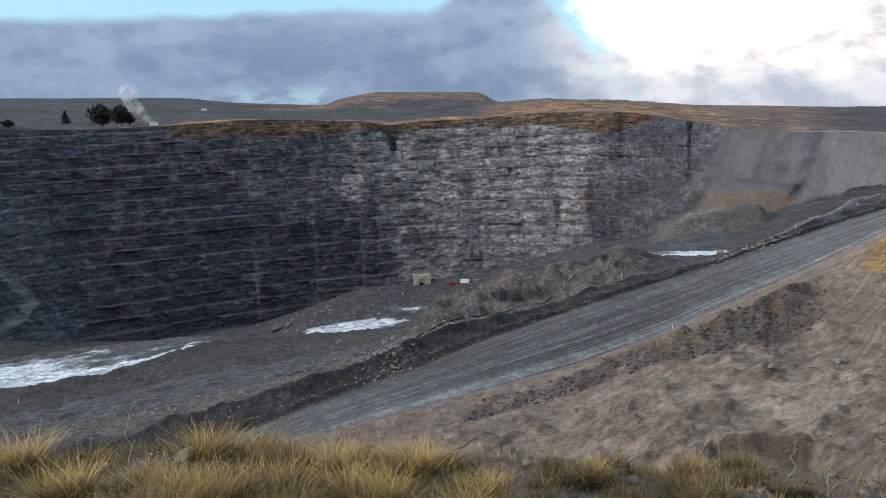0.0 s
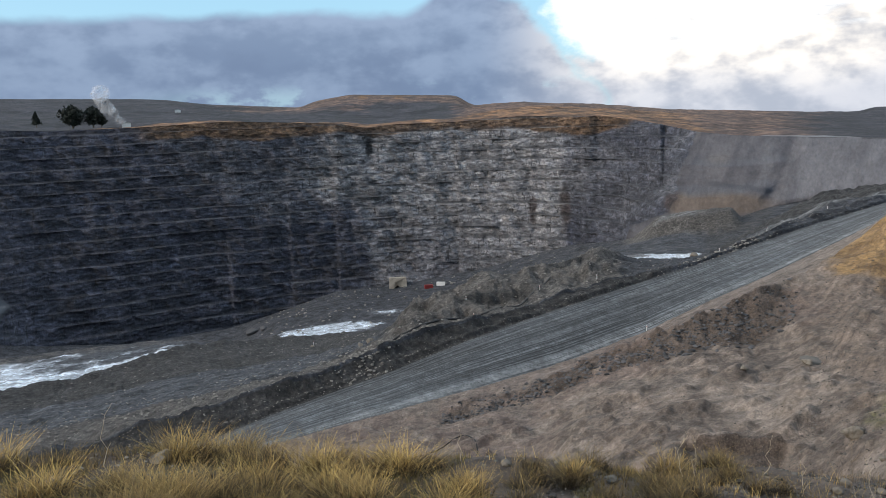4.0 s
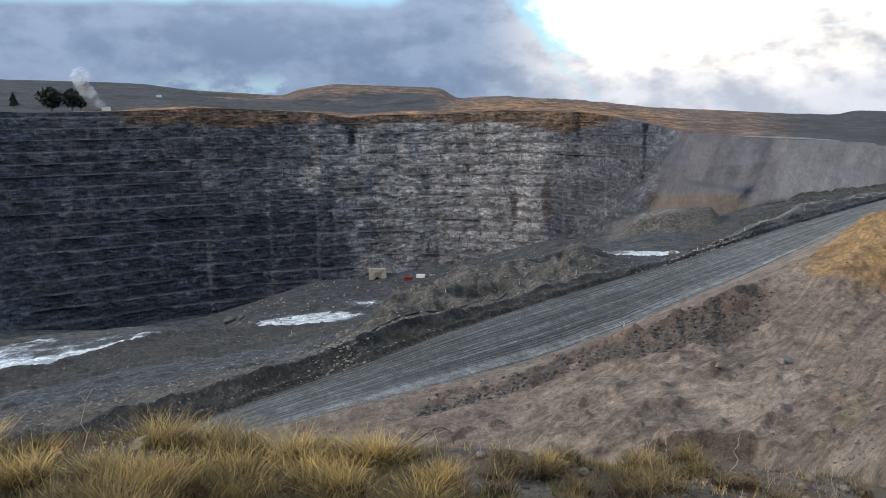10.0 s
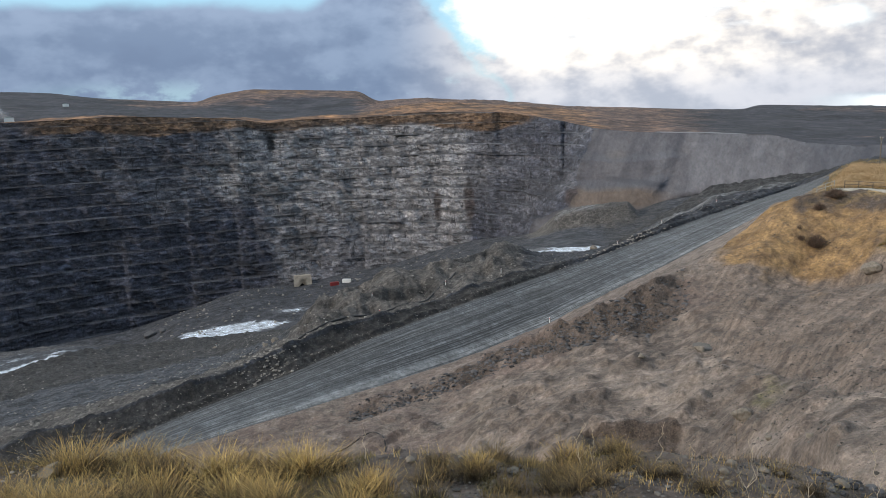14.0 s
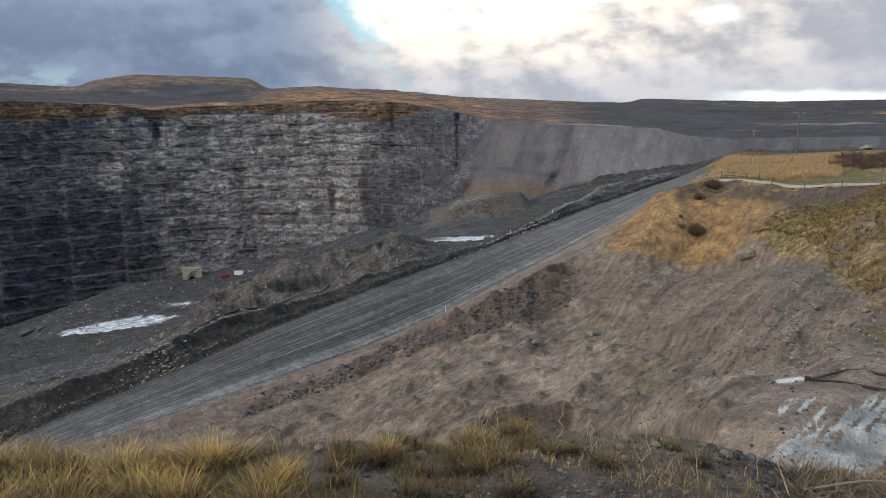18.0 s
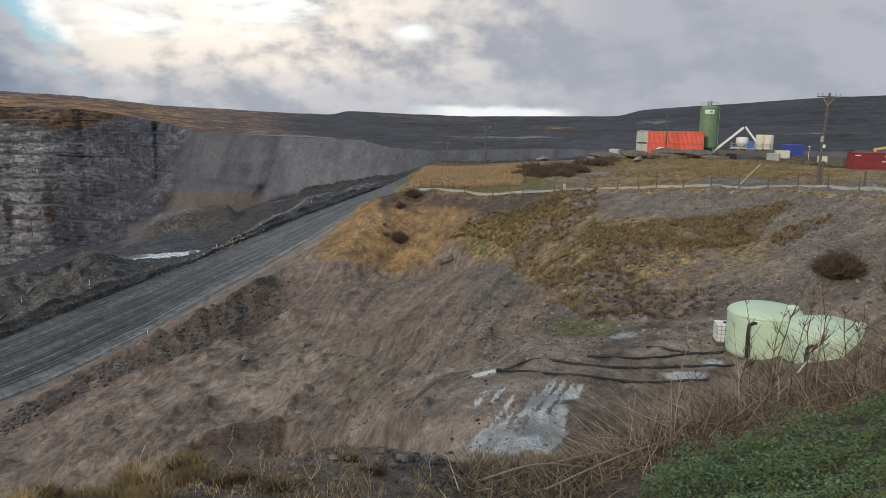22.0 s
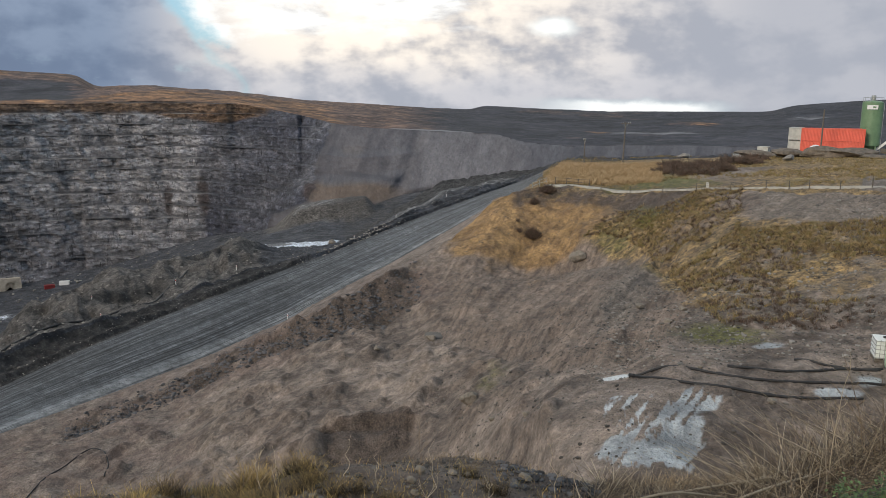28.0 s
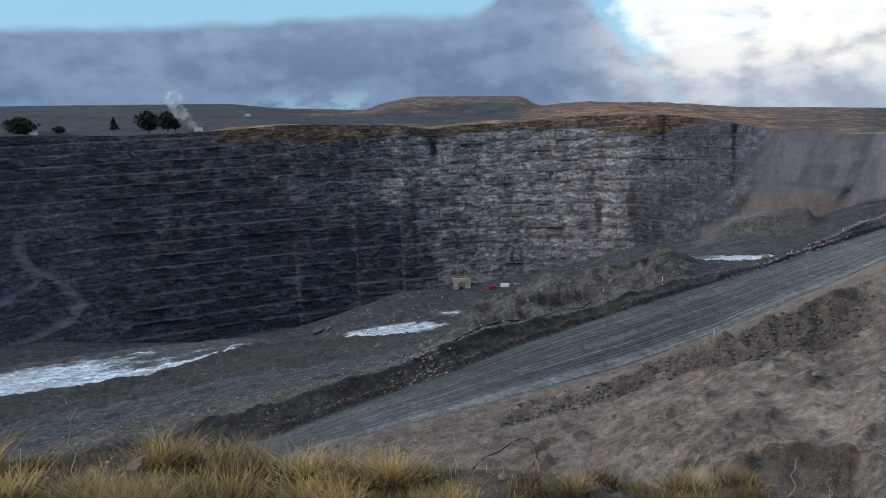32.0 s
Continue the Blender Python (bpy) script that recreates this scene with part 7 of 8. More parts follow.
# ---- compound ----
def container(b_, d, turn, length, paint, label, lift=0.0, doors=True, lettering=False, group="shipping containers", sink=0.05, base_z=None):
    w, h = 2.44, 2.59
    m = stand(b_, d, turn, sink)
    m.translation.z = (m.translation.z if base_z is None else base_z) + lift
    root = thing("shipping_container", label, "container", m, group)

    def corrugated(y, s):
        def add(bm):
            n = int(length / 0.14) * 2
            low, high = [], []
            for i in range(n + 1):
                x = -length / 2 + 0.08 + (length - 0.16) * i / n
                o = s * (0.03 if (i // 2) % 2 else 0.0)
                low.append(bm.verts.new((x, y + o, 0.16))), high.append(bm.verts.new((x, y + o, h - 0.12)))
            for i in range(n):
                bm.faces.new((low[i], low[i + 1], high[i + 1], high[i]))
        return add
    part("shell", bm_of(box(length - 0.12, w - 0.14, h - 0.3, (0, 0, 0.15))), paint, root)
    for s in (-1, 1):
        part("side_panel", bm_of(corrugated(s * (w / 2 - 0.05), s)), paint, root)
    part("roof", bm_of(box(length - 0.1, w - 0.1, 0.04, (0, 0, h - 0.08))), paint, root)
    for x in (-1, 1):
        for y in (-1, 1):
            part("corner_post", bm_of(box(0.14, 0.14, h, (x * (length / 2 - 0.07), y * (w / 2 - 0.07), 0), 0.01)), paint, root)
    for y in (-1, 1):
        part("top_rail", bm_of(box(length - 0.28, 0.08, 0.1, (0, y * (w / 2 - 0.05), h - 0.1))), paint, root)
        part("bottom_rail", bm_of(box(length - 0.28, 0.08, 0.16, (0, y * (w / 2 - 0.05), 0.02))), paint, root)
    if doors:
        for y in (-1, 1):
            leaf = part("door", bm_of(box(0.05, w / 2 - 0.18, h - 0.34, (length / 2 - 0.005, y * (w / 4 - 0.03), 0.18), 0.01)), paint, root)
            for q in (0.3, 0.72):
                part("lock_rod", bm_of(rod((length / 2 + 0.05, y * (w / 2 - 0.1) * q, 0.12), (length / 2 + 0.05, y * (w / 2 - 0.1) * q, h - 0.1), 0.02, seg=6)), GREY_STEEL, leaf)
            if lettering:
                for i in range(5):
                    part("stencil", bm_of(box(0.012, 0.7 - 0.1 * (i % 3), 0.1, (length / 2 + 0.03, y * 0.56, h - 0.55 - 0.36 * i))), WHITE, leaf, "white stencil bar")
    if lettering:
        for x, z in ((length / 2 - 1.2, h - 0.6), (length / 2 - 0.9, h - 0.9), (length / 2 - 1.5, 1.2), (-length / 2 + 0.6, h - 0.5)):
            part("stencil", bm_of(box(0.8, 0.012, 0.14, (x, -w / 2 - 0.005, z))), WHITE, root, "white stencil bar")
    return root


RED_BASE = ground_at(54.9, 182).z
container(54.95, 185, 14, 12.19, RED, "orange-red long shipping container on the ground", group="red containers", base_z=RED_BASE - 0.4)
container(54.95, 185, 14, 12.19, RED, "orange-red long shipping container stacked on another", 2.6, group="red containers", base_z=RED_BASE - 0.4)
container(52.9, 186, 84, 6.06, CONCRETE, "pale grey shipping container on the ground", group="grey containers", base_z=RED_BASE - 0.4)
container(52.9, 186, 84, 6.06, CONCRETE, "pale grey shipping container stacked on another", 2.6, group="grey containers", base_z=RED_BASE - 0.4)
container(67.0, 137, 24, 6.06, MAROON, "maroon shipping container with white stencilled doors", lettering=True)
container(59.9, 205, 16, 6.06, BLUE, "faded blue shipping container beside the plant", lettering=True, base_z=ground_at(59.9, 168).z * 205 / 168 + 1.3)
container(62.4, 205, 10, 4.6, DEEP_BLUE, "deep blue waste container on the yard", base_z=ground_at(62.4, 170).z * 205 / 170 + 1.3)
container(69.1, 178, 6, 5.0, BLUE, "dull blue container behind the maroon one")
dish = part("white_dome", bm_of(lathe([(1.7, 0), (1.65, 0.5), (1.4, 1.1), (0.9, 1.6), (0.3, 1.85)], 28)), WHITE, smooth=True)
dish.matrix_world = stand(54.1, 176, 0, 0.1)
tagged(dish, "white domed cover in front of the red containers", "cover")


def silo():
    root = thing("cement_silo", "tall green cement silo on steel legs", "silo", stand(57.1, 190, 0, 0.2))
    part("barrel", bm_of(lathe([(0.6, 0.3), (1.9, 1.5), (1.98, 1.55), (1.98, 5.2), (2.02, 5.22), (2.02, 5.3), (1.98, 5.32), (1.98, 8.2), (2.02, 8.22), (2.02, 8.3), (1.98, 8.32), (1.98, 10.3), (1.5, 10.55), (0.3, 10.7)], 48)), SILO_GREEN, root)
    for i in range(4):
        t = math.pi / 4 + i * math.pi / 2
        part("leg", bm_of(box(0.22, 0.22, 4.2, (1.75 * math.cos(t), 1.75 * math.sin(t), 0))), SILO_GREEN, root)
    for i in range(2):
        part("brace", bm_of(rod((-1.25, -1.3 + 2.6 * i, 0.4), (1.25, -1.3 + 2.6 * i, 2.6), 0.07, seg=6)), SILO_GREEN, root)
    part("label_plate", bm_of(box(2.0, 0.05, 0.85, (0, -2.0, 8.9), 0.01)), WHITE, root, "white plate with a dark mark")
    part("mark", bm_of(box(0.6, 0.03, 0.35, (0.35, -2.04, 9.15))), SILO_GREEN, bpy.data.objects["label_plate"])
    for i in range(10):
        t = 2 * math.pi * i / 10
        part("rail_post", bm_of(rod((1.85 * math.cos(t), 1.85 * math.sin(t), 10.3), (1.85 * math.cos(t), 1.85 * math.sin(t), 11.3), 0.035, seg=6)), GREY_STEEL, root)
    ring = [(1.85 * math.cos(q), 1.85 * math.sin(q), 11.3) for q in np.linspace(0, 2 * math.pi, 25)]
    part("rail", bm_of(tube(ring, 0.035, 6)), GREY_STEEL, root)
    part("filter", bm_of(lathe([(0.45, 10.6), (0.45, 11.6), (0.3, 11.75)], 16)), GREY_STEEL, root)
    part("ladder", bm_of(box(0.06, 0.06, 10.3, (2.1, -0.5, 0)), box(0.06, 0.06, 10.3, (2.1, -0.05, 0)), *[box(0.04, 0.45, 0.04, (2.1, -0.28, 0.4 + 0.4 * i)) for i in range(24)]), GREY_STEEL, root)


silo()


def batch_plant():
    root = thing("batching_plant", "white and cream concrete batching plant with conveyors", "plant", stand(59.4, 190, 0, 0.2))
    part("conveyor", bm_of(box(0.5, 0.7, 8.4, (-3.4, 0, -0.6), 0.03, Matrix.Rotation(radians(48), 3, "Y"))), WHITE, root)
    part("conveyor", bm_of(box(0.4, 0.6, 4.0, (1.3, 0, 3.0), 0.03, Matrix.Rotation(radians(-38), 3, "Y"))), WHITE, root)
    part("mixer", bm_of(lathe([(0.6, 2.0), (1.3, 3.0), (1.3, 4.0), (0.9, 4.3)], 20, (-0.4, 0, 0))), WHITE, root, smooth=True)
    part("hopper", bm_of(lathe([(0.5, 0.4), (1.7, 1.9), (1.7, 2.1)], 4, (-1.0, 0.2, 0))), CREAM, root)
    for x in (3.4, 5.0):
        part("cement_bin", bm_of(lathe([(0.7, 0.8), (1.05, 1.6), (1.05, 4.6), (0.9, 4.9)], 24, (x, 0.3, 0))), CREAM, root, smooth=True)
    for i in range(6):
        part("frame_post", bm_of(box(0.15, 0.15, 3.2, (-2.6 + 1.6 * i, -0.8, 0))), GREY_STEEL, root)
    part("platform", bm_of(box(9.0, 2.6, 0.15, (1.6, 0.0, 1.75))), GREY_STEEL, root)
    part("platform_rail", bm_of(rod((-2.8, -1.3, 2.9), (6, -1.3, 2.9), 0.04, seg=6), rod((-2.8, -1.3, 2.4), (6, -1.3, 2.4), 0.03, seg=6)), GREY_STEEL, root)
    part("retaining_wall", bm_of(box(13.5, 0.5, 1.7, (1.5, -2.6, -0.2), 0.03)), OLD_WOOD, root, "dark timber retaining wall")


batch_plant()
for b_, d, s, mat, lab in ((61.3, 165, 1.5, GREY_STEEL, "grey steel bin beside the containers"), (61.8, 178, 1.8, CREAM, "cream steel box behind the containers"), (58.7, 163, 1.2, CAR_DARK, "black covered stack on the yard"), (65.0, 150, 1.6, OLD_WOOD, "dark stack of timber on the yard"), (64.3, 165, 1.4, CREAM, "pale steel bin on the yard"), (69.4, 140, 1.0, WHITE, "low white block on the yard"), (51.0, 175, 1.4, CONCRETE, "pale concrete block near the mound")):
    ob = part("yard_bin", bm_of(box(s * 1.5, s, s, (0, 0, 0), 0.05), box(s * 1.6, s * 1.08, 0.08, (0, 0, s * 0.9), 0.01)), mat)
    ob.matrix_world = stand(b_, d, rng.uniform(-20, 20), 0.05)
    tagged(ob, lab, "bin", "yard bins")


def wheel(root, x, y, r, w, n="wheel"):
    t = part("wheel", bm_of(lambda bm: lathe([(r * 0.55, -w / 2), (r * 0.93, -w / 2), (r, -w * 0.36), (r, w * 0.36), (r * 0.93, w / 2), (r * 0.55, w / 2)], 24)(bm)), RUBBER, root, smooth=False)
    t.matrix_local = pose(x, y, r, 90, 0, 0)
    part("rim", bm_of(lathe([(r * 0.56, -w * 0.4), (r * 0.5, -w * 0.1), (r * 0.2, -w * 0.05), (r * 0.18, w * 0.1), (r * 0.5, w * 0.1), (r * 0.56, w * 0.4)], 16)), GREY_STEEL, t)


def car(b_, d, turn, paint, label, style="wagon"):
    """A car, nose towards minus x."""
    root = thing("car", label, "car", stand(b_, d, turn, 0.02), "parked cars")
    lower = [(-2.38, 0.42), (-2.4, 0.72), (-2.3, 0.98), (-1.2, 1.1), (2.2, 1.12), (2.36, 1.05), (2.4, 0.5), (2.3, 0.36), (1.95, 0.34), (1.83, 0.62), (1.45, 0.78), (1.07, 0.62), (0.95, 0.34), (-0.95, 0.34), (-1.07, 0.62), (-1.45, 0.78), (-1.83, 0.62), (-1.95, 0.34)]
    part("body", bm_of(prism(lower, 1.84, 0, 0.06)), paint, root, smooth=False)
    if style == "wagon":
        cabin = [(-1.15, 1.08), (-0.45, 1.66), (-0.2, 1.76), (1.9, 1.78), (2.12, 1.7), (2.3, 1.1)]
        glass = [(-0.92, 1.14), (-0.36, 1.6), (-0.18, 1.66), (1.82, 1.66), (2.06, 1.14)]
        rear = (2.2, 1.4)
    else:
        cabin = [(-1.0, 1.08), (-0.35, 1.66), (-0.1, 1.74), (0.75, 1.74), (0.98, 1.66), (1.1, 1.1)]
        glass = [(-0.8, 1.14), (-0.26, 1.58), (-0.1, 1.62), (0.7, 1.62), (0.94, 1.14)]
        rear = (1.04, 1.4)
    part("cabin", bm_of(prism(cabin, 1.6, 0, 0.05)), paint, root)
    for y in (-1, 1):
        pane = part("side_window", bm_of(prism(glass, 0.02, y * 0.805)), DARK_GLASS, root)
        for x in ((0.1, 1.1) if style == "wagon" else (0.35,)):
            part("pillar", bm_of(box(0.09, 0.03, 0.5, (x, y * 0.812, 1.14))), paint, pane)
        part("mirror", bm_of(box(0.16, 0.22, 0.16, (-0.75, y * 1.0, 1.12), 0.04)), paint, root)
        part("tail_lamp", bm_of(box(0.06, 0.2, 0.42, (2.36, y * 0.78, 0.75), 0.015)), LAMP_RED, root)
        part("headlamp", bm_of(box(0.1, 0.36, 0.16, (-2.34, y * 0.66, 0.74), 0.03)), PLASTIC, root)
        part("roof_rail", bm_of(rod((-0.1, y * 0.68, 1.8), (1.7 if style == "wagon" else 0.7, y * 0.68, 1.8), 0.025, seg=6)), GREY_STEEL, root)
        for x in (-1.45, 1.45):
            wheel(root, x, y * 0.8, 0.38, 0.25)
        part("door_line", bm_of(box(0.012, 0.012, 0.62, (0.1, y * 0.926, 0.46))), CAR_DARK, root)
        part("door_handle", bm_of(box(0.18, 0.03, 0.035, (0.35, y * 0.935, 0.98), 0.008)), GREY_STEEL, root)
    part("rear_window", bm_of(box(0.03, 1.3, 0.46, (rear[0] + 0.03, 0, 1.18), 0.01, Matrix.Rotation(radians(-14), 3, "Y"))), DARK_GLASS, root)
    part("windscreen", bm_of(box(0.03, 1.36, 0.74, (-0.83, 0, 1.03), 0.01, Matrix.Rotation(radians(50), 3, "Y"))), DARK_GLASS, root)
    part("bumper", bm_of(box(0.22, 1.78, 0.24, (2.36, 0, 0.42), 0.05)), GREY_STEEL, root)
    part("bumper", bm_of(box(0.22, 1.78, 0.26, (-2.36, 0, 0.4), 0.05)), GREY_STEEL, root)
    part("grille", bm_of(box(0.05, 0.9, 0.2, (-2.4, 0, 0.72), 0.01)), CAR_DARK, root)
    if style == "ute":
        part("tray", bm_of(box(1.3, 1.6, 0.06, (1.7, 0, 1.1), 0.01)), CAR_DARK, root)
    return root


car(69.6, 79.5, -50, SILVER, "silver four-wheel-drive wagon parked on the gravel")
car(73.6, 84.0, 210, CAR_WHITE, "white pickup parked nose outwards on the gravel", "ute")
car(72.2, 90.0, 160, CAR_WHITE, "white pickup parked behind the silver wagon", "ute")
car(76.2, 86.0, 200, CAR_DARK, "dark car parked beside the white pickup")


def loader(b_, d, turn):
    root = thing("wheel_loader", "dusty yellow wheel loader with its bucket lowered", "loader", stand(b_, d, turn, 0.05))
    part("engine_hood", bm_of(prism([(0.6, 1.3), (0.6, 2.5), (3.0, 2.35), (3.3, 1.5), (3.2, 1.1)], 1.9, 0, 0.08)), YELLOW, root)
    part("front_frame", bm_of(prism([(-2.2, 0.9), (-1.9, 2.0), (-0.2, 1.9), (0.2, 0.9)], 1.4, 0, 0.06)), YELLOW, root)
    part("cab", bm_of(prism([(-0.7, 1.7), (-0.55, 3.4), (0.75, 3.4), (0.9, 1.7)], 1.6, 0, 0.05)), YELLOW, root)
    for y in (-1, 1):
        part("cab_window", bm_of(prism([(-0.5, 2.3), (-0.4, 3.15), (0.55, 3.15), (0.65, 2.3)], 0.03, y * 0.81)), DARK_GLASS, root)
        part("lift_arm", bm_of(prism([(-1.3, 1.7), (-1.1, 2.1), (-3.6, 0.9), (-3.8, 0.55)], 0.2, y * 0.75, 0.03)), YELLOW, root)
        for x in (-1.6, 1.9):
            wheel(root, x, y * 1.15, 0.85, 0.62)
    part("bucket", bm_of(prism([(-3.5, 0.2), (-3.6, 1.3), (-3.9, 1.35), (-4.3, 0.7), (-4.9, 0.15)], 3.0, 0, 0.03)), YELLOW, root)
    part("roof", bm_of(box(1.7, 1.8, 0.1, (0.1, 0, 3.4), 0.03)), CREAM, root)
    part("exhaust", bm_of(rod((1.6, 0.4, 2.3), (1.6, 0.4, 3.2), 0.07)), CAR_DARK, root)


def excavator(b_, d, turn, label):
    root = thing("excavator", label, "excavator", stand(b_, d, turn, 0.05), "excavators")
    for y in (-1, 1):
        part("track", bm_of(prism([(-2.0, 0.1), (-2.3, 0.5), (-1.9, 0.9), (1.9, 0.9), (2.3, 0.5), (2.0, 0.1)], 0.6, y * 1.2, 0.05)), RUBBER, root)
    part("house", bm_of(prism([(-1.6, 1.0), (-1.6, 1.9), (-0.4, 2.1), (2.4, 2.1), (2.6, 1.8), (2.6, 1.0)], 2.6, 0, 0.08)), YELLOW, root)
    part("cab", bm_of(prism([(-1.9, 1.1), (-1.7, 3.0), (-0.5, 3.0), (-0.4, 1.1)], 1.1, -0.7, 0.05)), CAR_DARK, root)
    part("boom", bm_of(prism([(-1.2, 1.6), (-3.4, 3.2), (-5.6, 2.7), (-5.5, 2.3), (-3.5, 2.6), (-1.0, 1.2)], 0.45, 0.2, 0.03)), YELLOW, root)
    part("stick", bm_of(prism([(-5.3, 2.8), (-5.9, 2.6), (-5.2, 0.9), (-4.9, 1.0)], 0.35, 0.2, 0.03)), YELLOW, root)
    part("bucket", bm_of(prism([(-5.4, 1.0), (-4.8, 1.0), (-4.3, 0.5), (-4.6, 0.1), (-5.4, 0.3)], 1.1, 0.2, 0.03)), GREY_STEEL, root)
    part("counterweight", bm_of(box(0.6, 2.5, 1.0, (2.5, 0, 1.05), 0.1)), YELLOW, root)


loader(71.0, 172, 10)
excavator(68.8, 190, 0, "yellow excavator resting on the yard behind the containers")
excavator(72.9, 192, 180, "yellow excavator behind the green shed")


def shed():
    root = thing("green_shed", "pale green gabled shed with dark windows", "shed", stand(73.1, 104, -14, -0.15))
    L, W, H, A = 9.0, 8.0, 2.7, 3.9
    front = [(-W / 2, 0), (W / 2, 0), (W / 2, H), (0, A), (-W / 2, H)]
    part("wall", bm_of(prism(front, L, L / 2, 0.0)), SHED_GREEN, root)
    part("side_cladding", bm_of(box(0.06, L - 0.1, H - 0.1, (-W / 2 - 0.03, L / 2, 0.05))), CREAM, root, "cream side cladding")
    for s in (-1, 1):
        slope = math.atan2(A - H, W / 2)
        part("roof", bm_of(box(W / 2 / math.cos(slope) + 0.3, L + 0.6, 0.08, (s * (W / 4 + 0.05), L / 2, (A + H) / 2 + 0.03), 0.0, Matrix.Rotation(s * slope, 3, "Y"))), GREY_STEEL, root)
    for x in (-0.6, 1.8):
        win = part("window", bm_of(box(1.5 if x < 0 else 1.0, 0.06, 1.1, (x, -0.03, 1.1), 0.01)), DARK_GLASS, root)
        part("sill", bm_of(box(1.7 if x < 0 else 1.2, 0.12, 0.08, (x, -0.06, 1.0))), WHITE, win)
    part("chimney", bm_of(box(0.5, 0.5, 0.9, (0.9, 2.0, A - 0.4), 0.02)), WHITE, root)
    part("barge_board", bm_of(prism([(-W / 2 - 0.2, H - 0.12), (0, A - 0.02), (W / 2 + 0.2, H - 0.12), (W / 2 + 0.2, H + 0.06), (0, A + 0.16), (-W / 2 - 0.2, H + 0.06)], 0.06, -0.06)), WHITE, root)


shed()
for i, (b_, d) in enumerate(((67.9, 150), (68.3, 152), (70.0, 150), (63.4, 178))):
    ob = part("yard_light", bm_of(rod((0, 0, 0), (0, 0, 2.6), 0.05, 0.04, 8), box(0.4, 0.2, 0.22, (0, 0, 2.5), 0.03)), WHITE)
    ob.matrix_world = stand(b_, d)
    tagged(ob, "slim white yard light on a pole", "light", "yard lights")
MOUND = plain("mound_earth", (0.13, 0.105, 0.08), 0.95, vary=0.4, scale=1.2, soil=0.4, bump=0.9)
for i, (b_, d, s, f) in enumerate(((50.6, 168, 9, 0.16), (52.6, 164, 8, 0.24), (54.4, 162, 10, 0.24), (56.2, 162, 10, 0.2), (57.6, 160, 6, 0.16))):
    boulder(b_, d, s, "rough mound of brown earth and rubble", MOUND, f, "earth mounds", 560 + i, "earth_mound")
mound_stones = [(52.6, 150), (50.4, 158), (49.4, 160), (46.0, 166)]
for i, (b_, d) in enumerate(mound_stones):
    boulder(b_, d, 2.6, "pale broken boulder on the hill top", STONE, 0.5, "hill boulders", 500 + i, "boulder")


# ---- the pit: portal, plant, tracks, trees, steam ----
def portal():
    p = ground_at(0.25, 598)
    root = thing("tunnel_portal", "pale shotcrete tunnel portal at the foot of the wall", "portal", pose(p.x * 0.985, p.y * 0.985, float(height(p.x * 0.985, p.y * 0.985)[0]) - 0.3, 0, 0, -0.2))
    bm = bmesh.new()
    outer = [(-6.6, 0), (-6.4, 7.6), (-5.6, 8.4), (6.0, 8.2), (6.6, 7.4), (6.8, 0)]
    arch = [(2.9 * math.cos(q), 3.2 + 2.9 * math.sin(q)) for q in np.linspace(0, math.pi, 11)]
    inner = [(2.9, 0)] + arch + [(-2.9, 0)]
    ring = outer + inner
    for y in (-1.0, 2.0):
        vs = [bm.verts.new((x, y, z)) for x, z in ring]
        bm.faces.new(vs)
    bm.verts.ensure_lookup_table()
    n = len(ring)
    for i in range(n):
        j = (i + 1) % n
        bm.faces.new((bm.verts[i], bm.verts[j], bm.verts[n + j], bm.verts[n + i]))
    bmesh.ops.triangulate(bm, faces=bm.faces)
    bmesh.ops.recalc_face_normals(bm, faces=bm.faces)
    part("face", bm, SHOTCRETE, root)
    bm = bmesh.new()
    a = [bm.verts.new((x, 0.0, z)) for x, z in inner]
    b_ = [bm.verts.new((x * 0.98, 16.0, z)) for x, z in inner]
    for i in range(len(inner) - 1):
        bm.faces.new((a[i], a[i + 1], b_[i + 1], b_[i]))
    bm.faces.new(b_)
    part("tunnel", bm, DARKNESS, root)
    return root


portal()
container(2.5, 560, 8, 6.06, MAROON, "red container near the tunnel portal", group="portal containers")
container(3.4, 562, -12, 6.06, WHITE, "white container near the tunnel portal", group="portal containers")
for i, (b_, d, s) in enumerate(((4.2, 560, 3.0), (1.6, 565, 2.2), (-1.2, 550, 2.6), (-2.2, 520, 2.0), (-3.4, 505, 2.0))):
    boulder(b_, d, s, "pale block on the pit floor", STONE, 0.7, "pit blocks", 520 + i)
for i, (b_, d, s) in enumerate(((-10.4, 520, 9), (-9.6, 512, 7), (-11.0, 500, 6))):
    boulder(b_, d, s, "dark broken boulder on the pit floor", DARK_ROCK, 0.5, "pit boulders", 530 + i, "boulder")


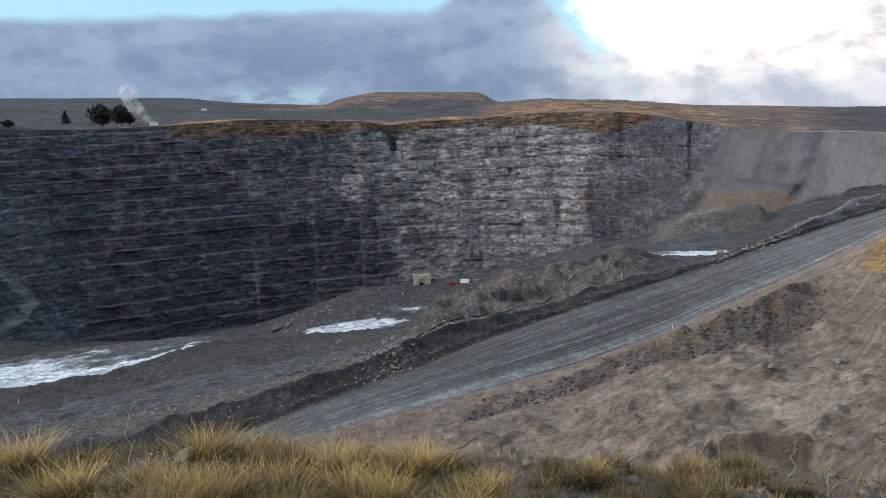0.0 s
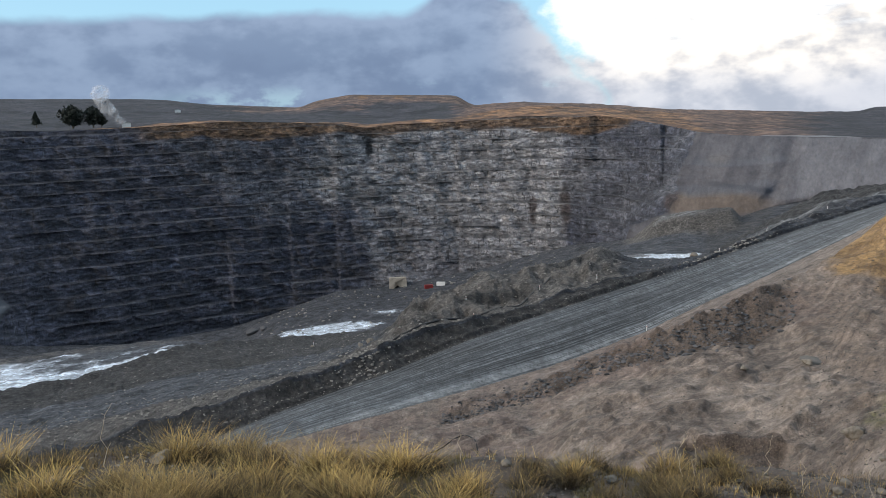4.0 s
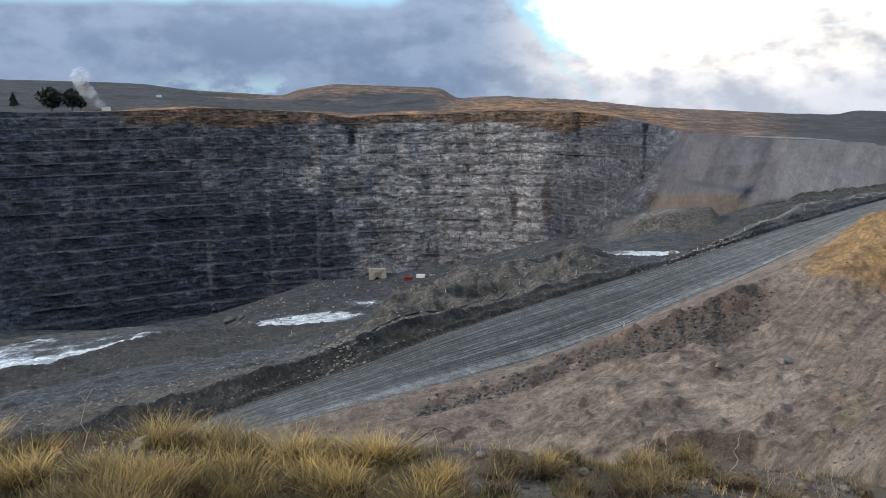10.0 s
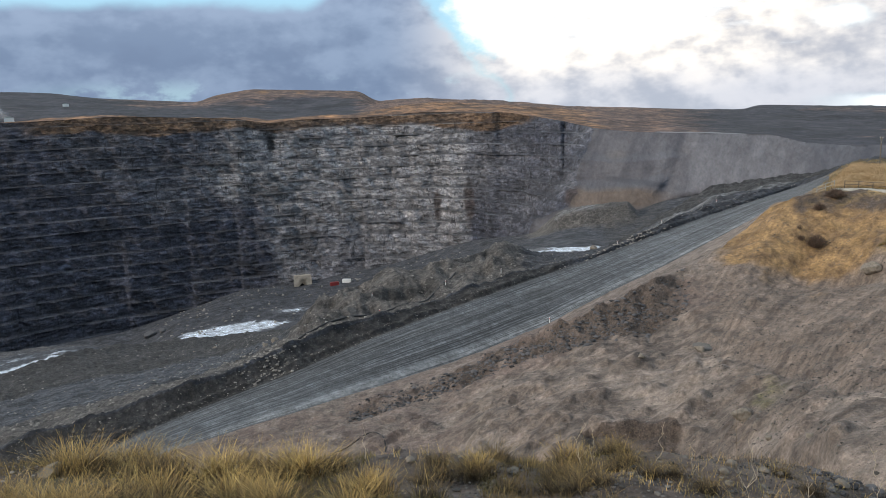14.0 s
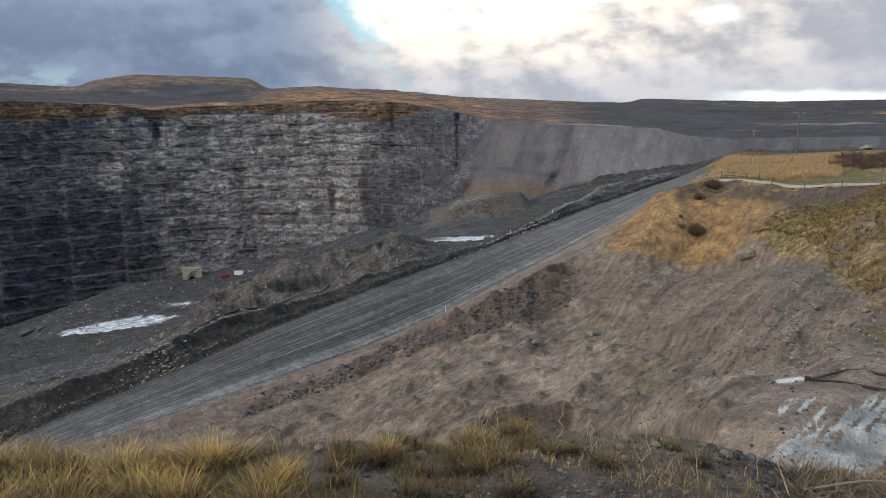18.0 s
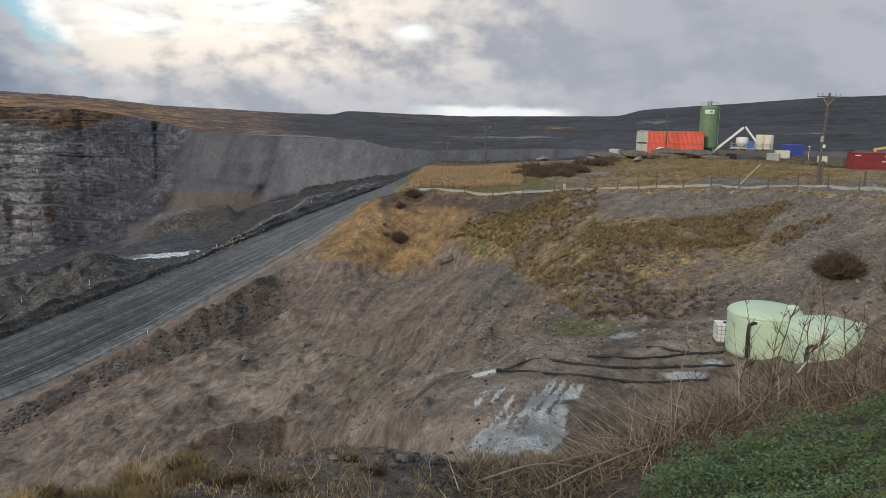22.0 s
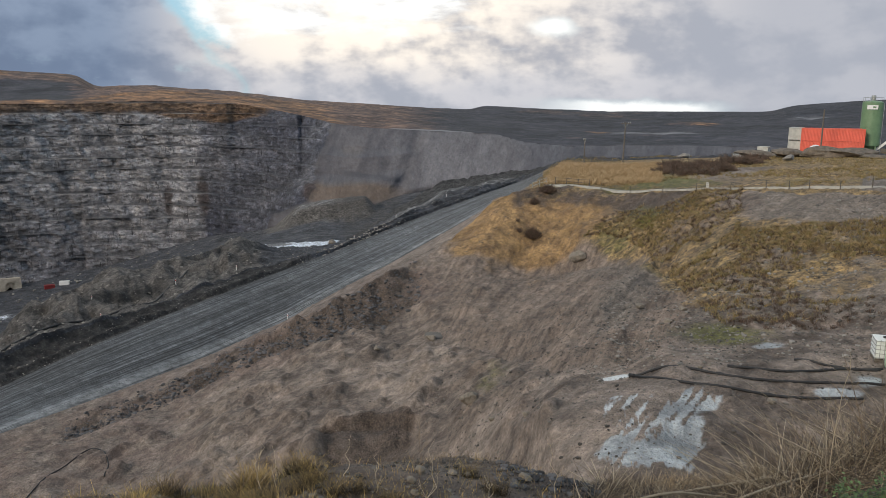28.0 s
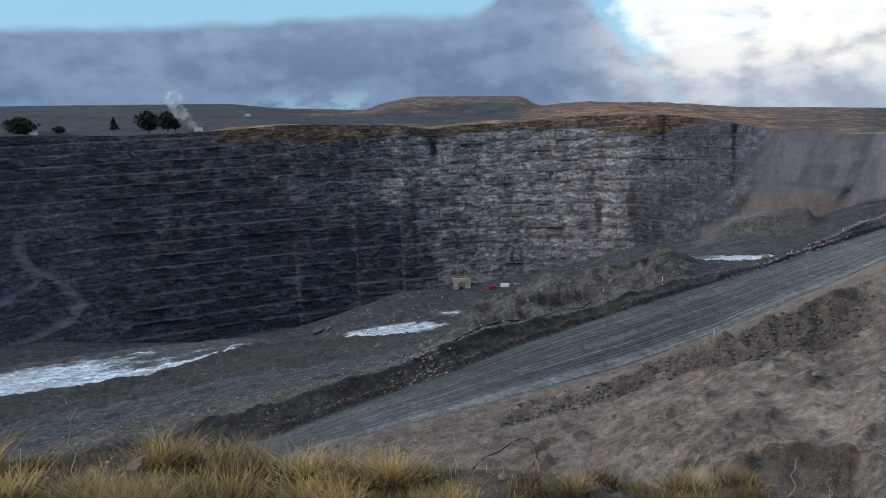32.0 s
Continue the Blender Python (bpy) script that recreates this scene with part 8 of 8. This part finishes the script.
def tree(b_, d, z, tall, wide, label, cone):
    r = np.random.default_rng(int(900 + b_ * 7))
    x, y = d * math.sin(radians(b_)), d * math.cos(radians(b_))
    root = thing("tree", label, "tree", pose(x, y, z), "trees on the rim")
    part("trunk", bm_of(rod((0, 0, -1.5), (0, 0, tall * 0.8), wide * 0.06, wide * 0.02, 8)), OLD_WOOD, root)
    n = 1500
    q = r.uniform(0, 1, n)
    rad = wide / 2 * ((1 - q) ** 0.8 if cone else np.sqrt(np.maximum(0.05, 1 - (2 * q - 0.95) ** 2)))
    t = r.uniform(0, 6.283, n)
    rr = rad * np.sqrt(r.uniform(0.1, 1, n)) * (1 + 0.35 * np.sin(3 * t + 5 * q) + 0.3 * np.sin(7 * t - 11 * q))
    c = np.stack([rr * np.cos(t), rr * np.sin(t), tall * (0.12 + 0.88 * q)], 1)
    tri = r.normal(0, wide * 0.06, (n, 3, 3)) + c[:, None]
    ob = from_arrays("crown", tri.reshape(-1, 3), np.arange(n * 3).reshape(-1, 3), NEEDLE)
    ob.parent = root


tree(-22.7, 725, -0.5, 11, 7, "dark pointed conifer on the far rim", True)
tree(-28.2, 720, 0.5, 12, 19, "dark broad tree on the far rim", False)
tree(-20.6, 735, -2, 16, 17, "dark broad tree on the far rim", False)
tree(-19.4, 735, -2, 15, 13, "dark broad tree on the far rim", False)
tree(-26.0, 728, 0.0, 5, 8, "small dark bush on the far rim", False)
tree(-18.9, 738, -2, 9, 8, "small dark bush on the far rim", False)
for b_, d, z in ((-14.1, 1060, 10.5), (-17.4, 720, -3.0), (-27.5, 722, 0.4)):
    x, y = d * math.sin(radians(b_)), d * math.cos(radians(b_))
    root = thing("cabin", "tiny white cabin far behind the pit", "building", pose(x, y, z - 2, 0, 0, -b_), "far cabins")
    part("wall", bm_of(box(7, 4, 4.2, (0, 0, 0))), WHITE, root)
    part("roof", bm_of(prism([(-3.8, 4.2), (0, 5.4), (3.8, 4.2)], 4.6)), GREY_STEEL, root)


def steam():
    m, k, s = material("steam")
    p = place(k)
    nt = k.n
    clear, white = nt.new("ShaderNodeBsdfTransparent"), nt.new("ShaderNodeBsdfDiffuse")
    white.inputs["Color"].default_value = (0.95, 0.95, 0.96, 1)
    mixer = nt.new("ShaderNodeMixShader")
    k.put(mixer.inputs[0], k.mul(k.step(0.3, 0.8, k.noise(p, 0.11, 5, 0.6)), 0.24))
    k.l.new(clear.outputs[0], mixer.inputs[1]), k.l.new(white.outputs[0], mixer.inputs[2])
    k.l.new(mixer.outputs[0], nt["Material Output"].inputs["Surface"])
    r = np.random.default_rng(77)
    x, y = 715 * math.sin(radians(-17.6)), 715 * math.cos(radians(-17.6))
    bm = bmesh.new()
    for i in range(11):
        q = i / 10
        c = Vector((-17 * q + r.normal(0, 1.5) * q, r.normal(0, 2), 3 + 25 * q + r.normal(0, 1)))
        got = bmesh.ops.create_icosphere(bm, subdivisions=3, radius=2.8 + 4.4 * q, matrix=Matrix.Translation(c))
        for v in got["verts"]:
            v.co += (v.co - c) * 0.3 * noise.fractal(v.co * 0.2, 0.8, 2.0, 3)
    ob = part("steam_plume", bm, m, smooth=True)
    ob.matrix_world = pose(x, y, -4, 0, 0, 17.6)
    tagged(ob, "white plume of steam drifting from the far rim", "steam", kind="stuff")


steam()
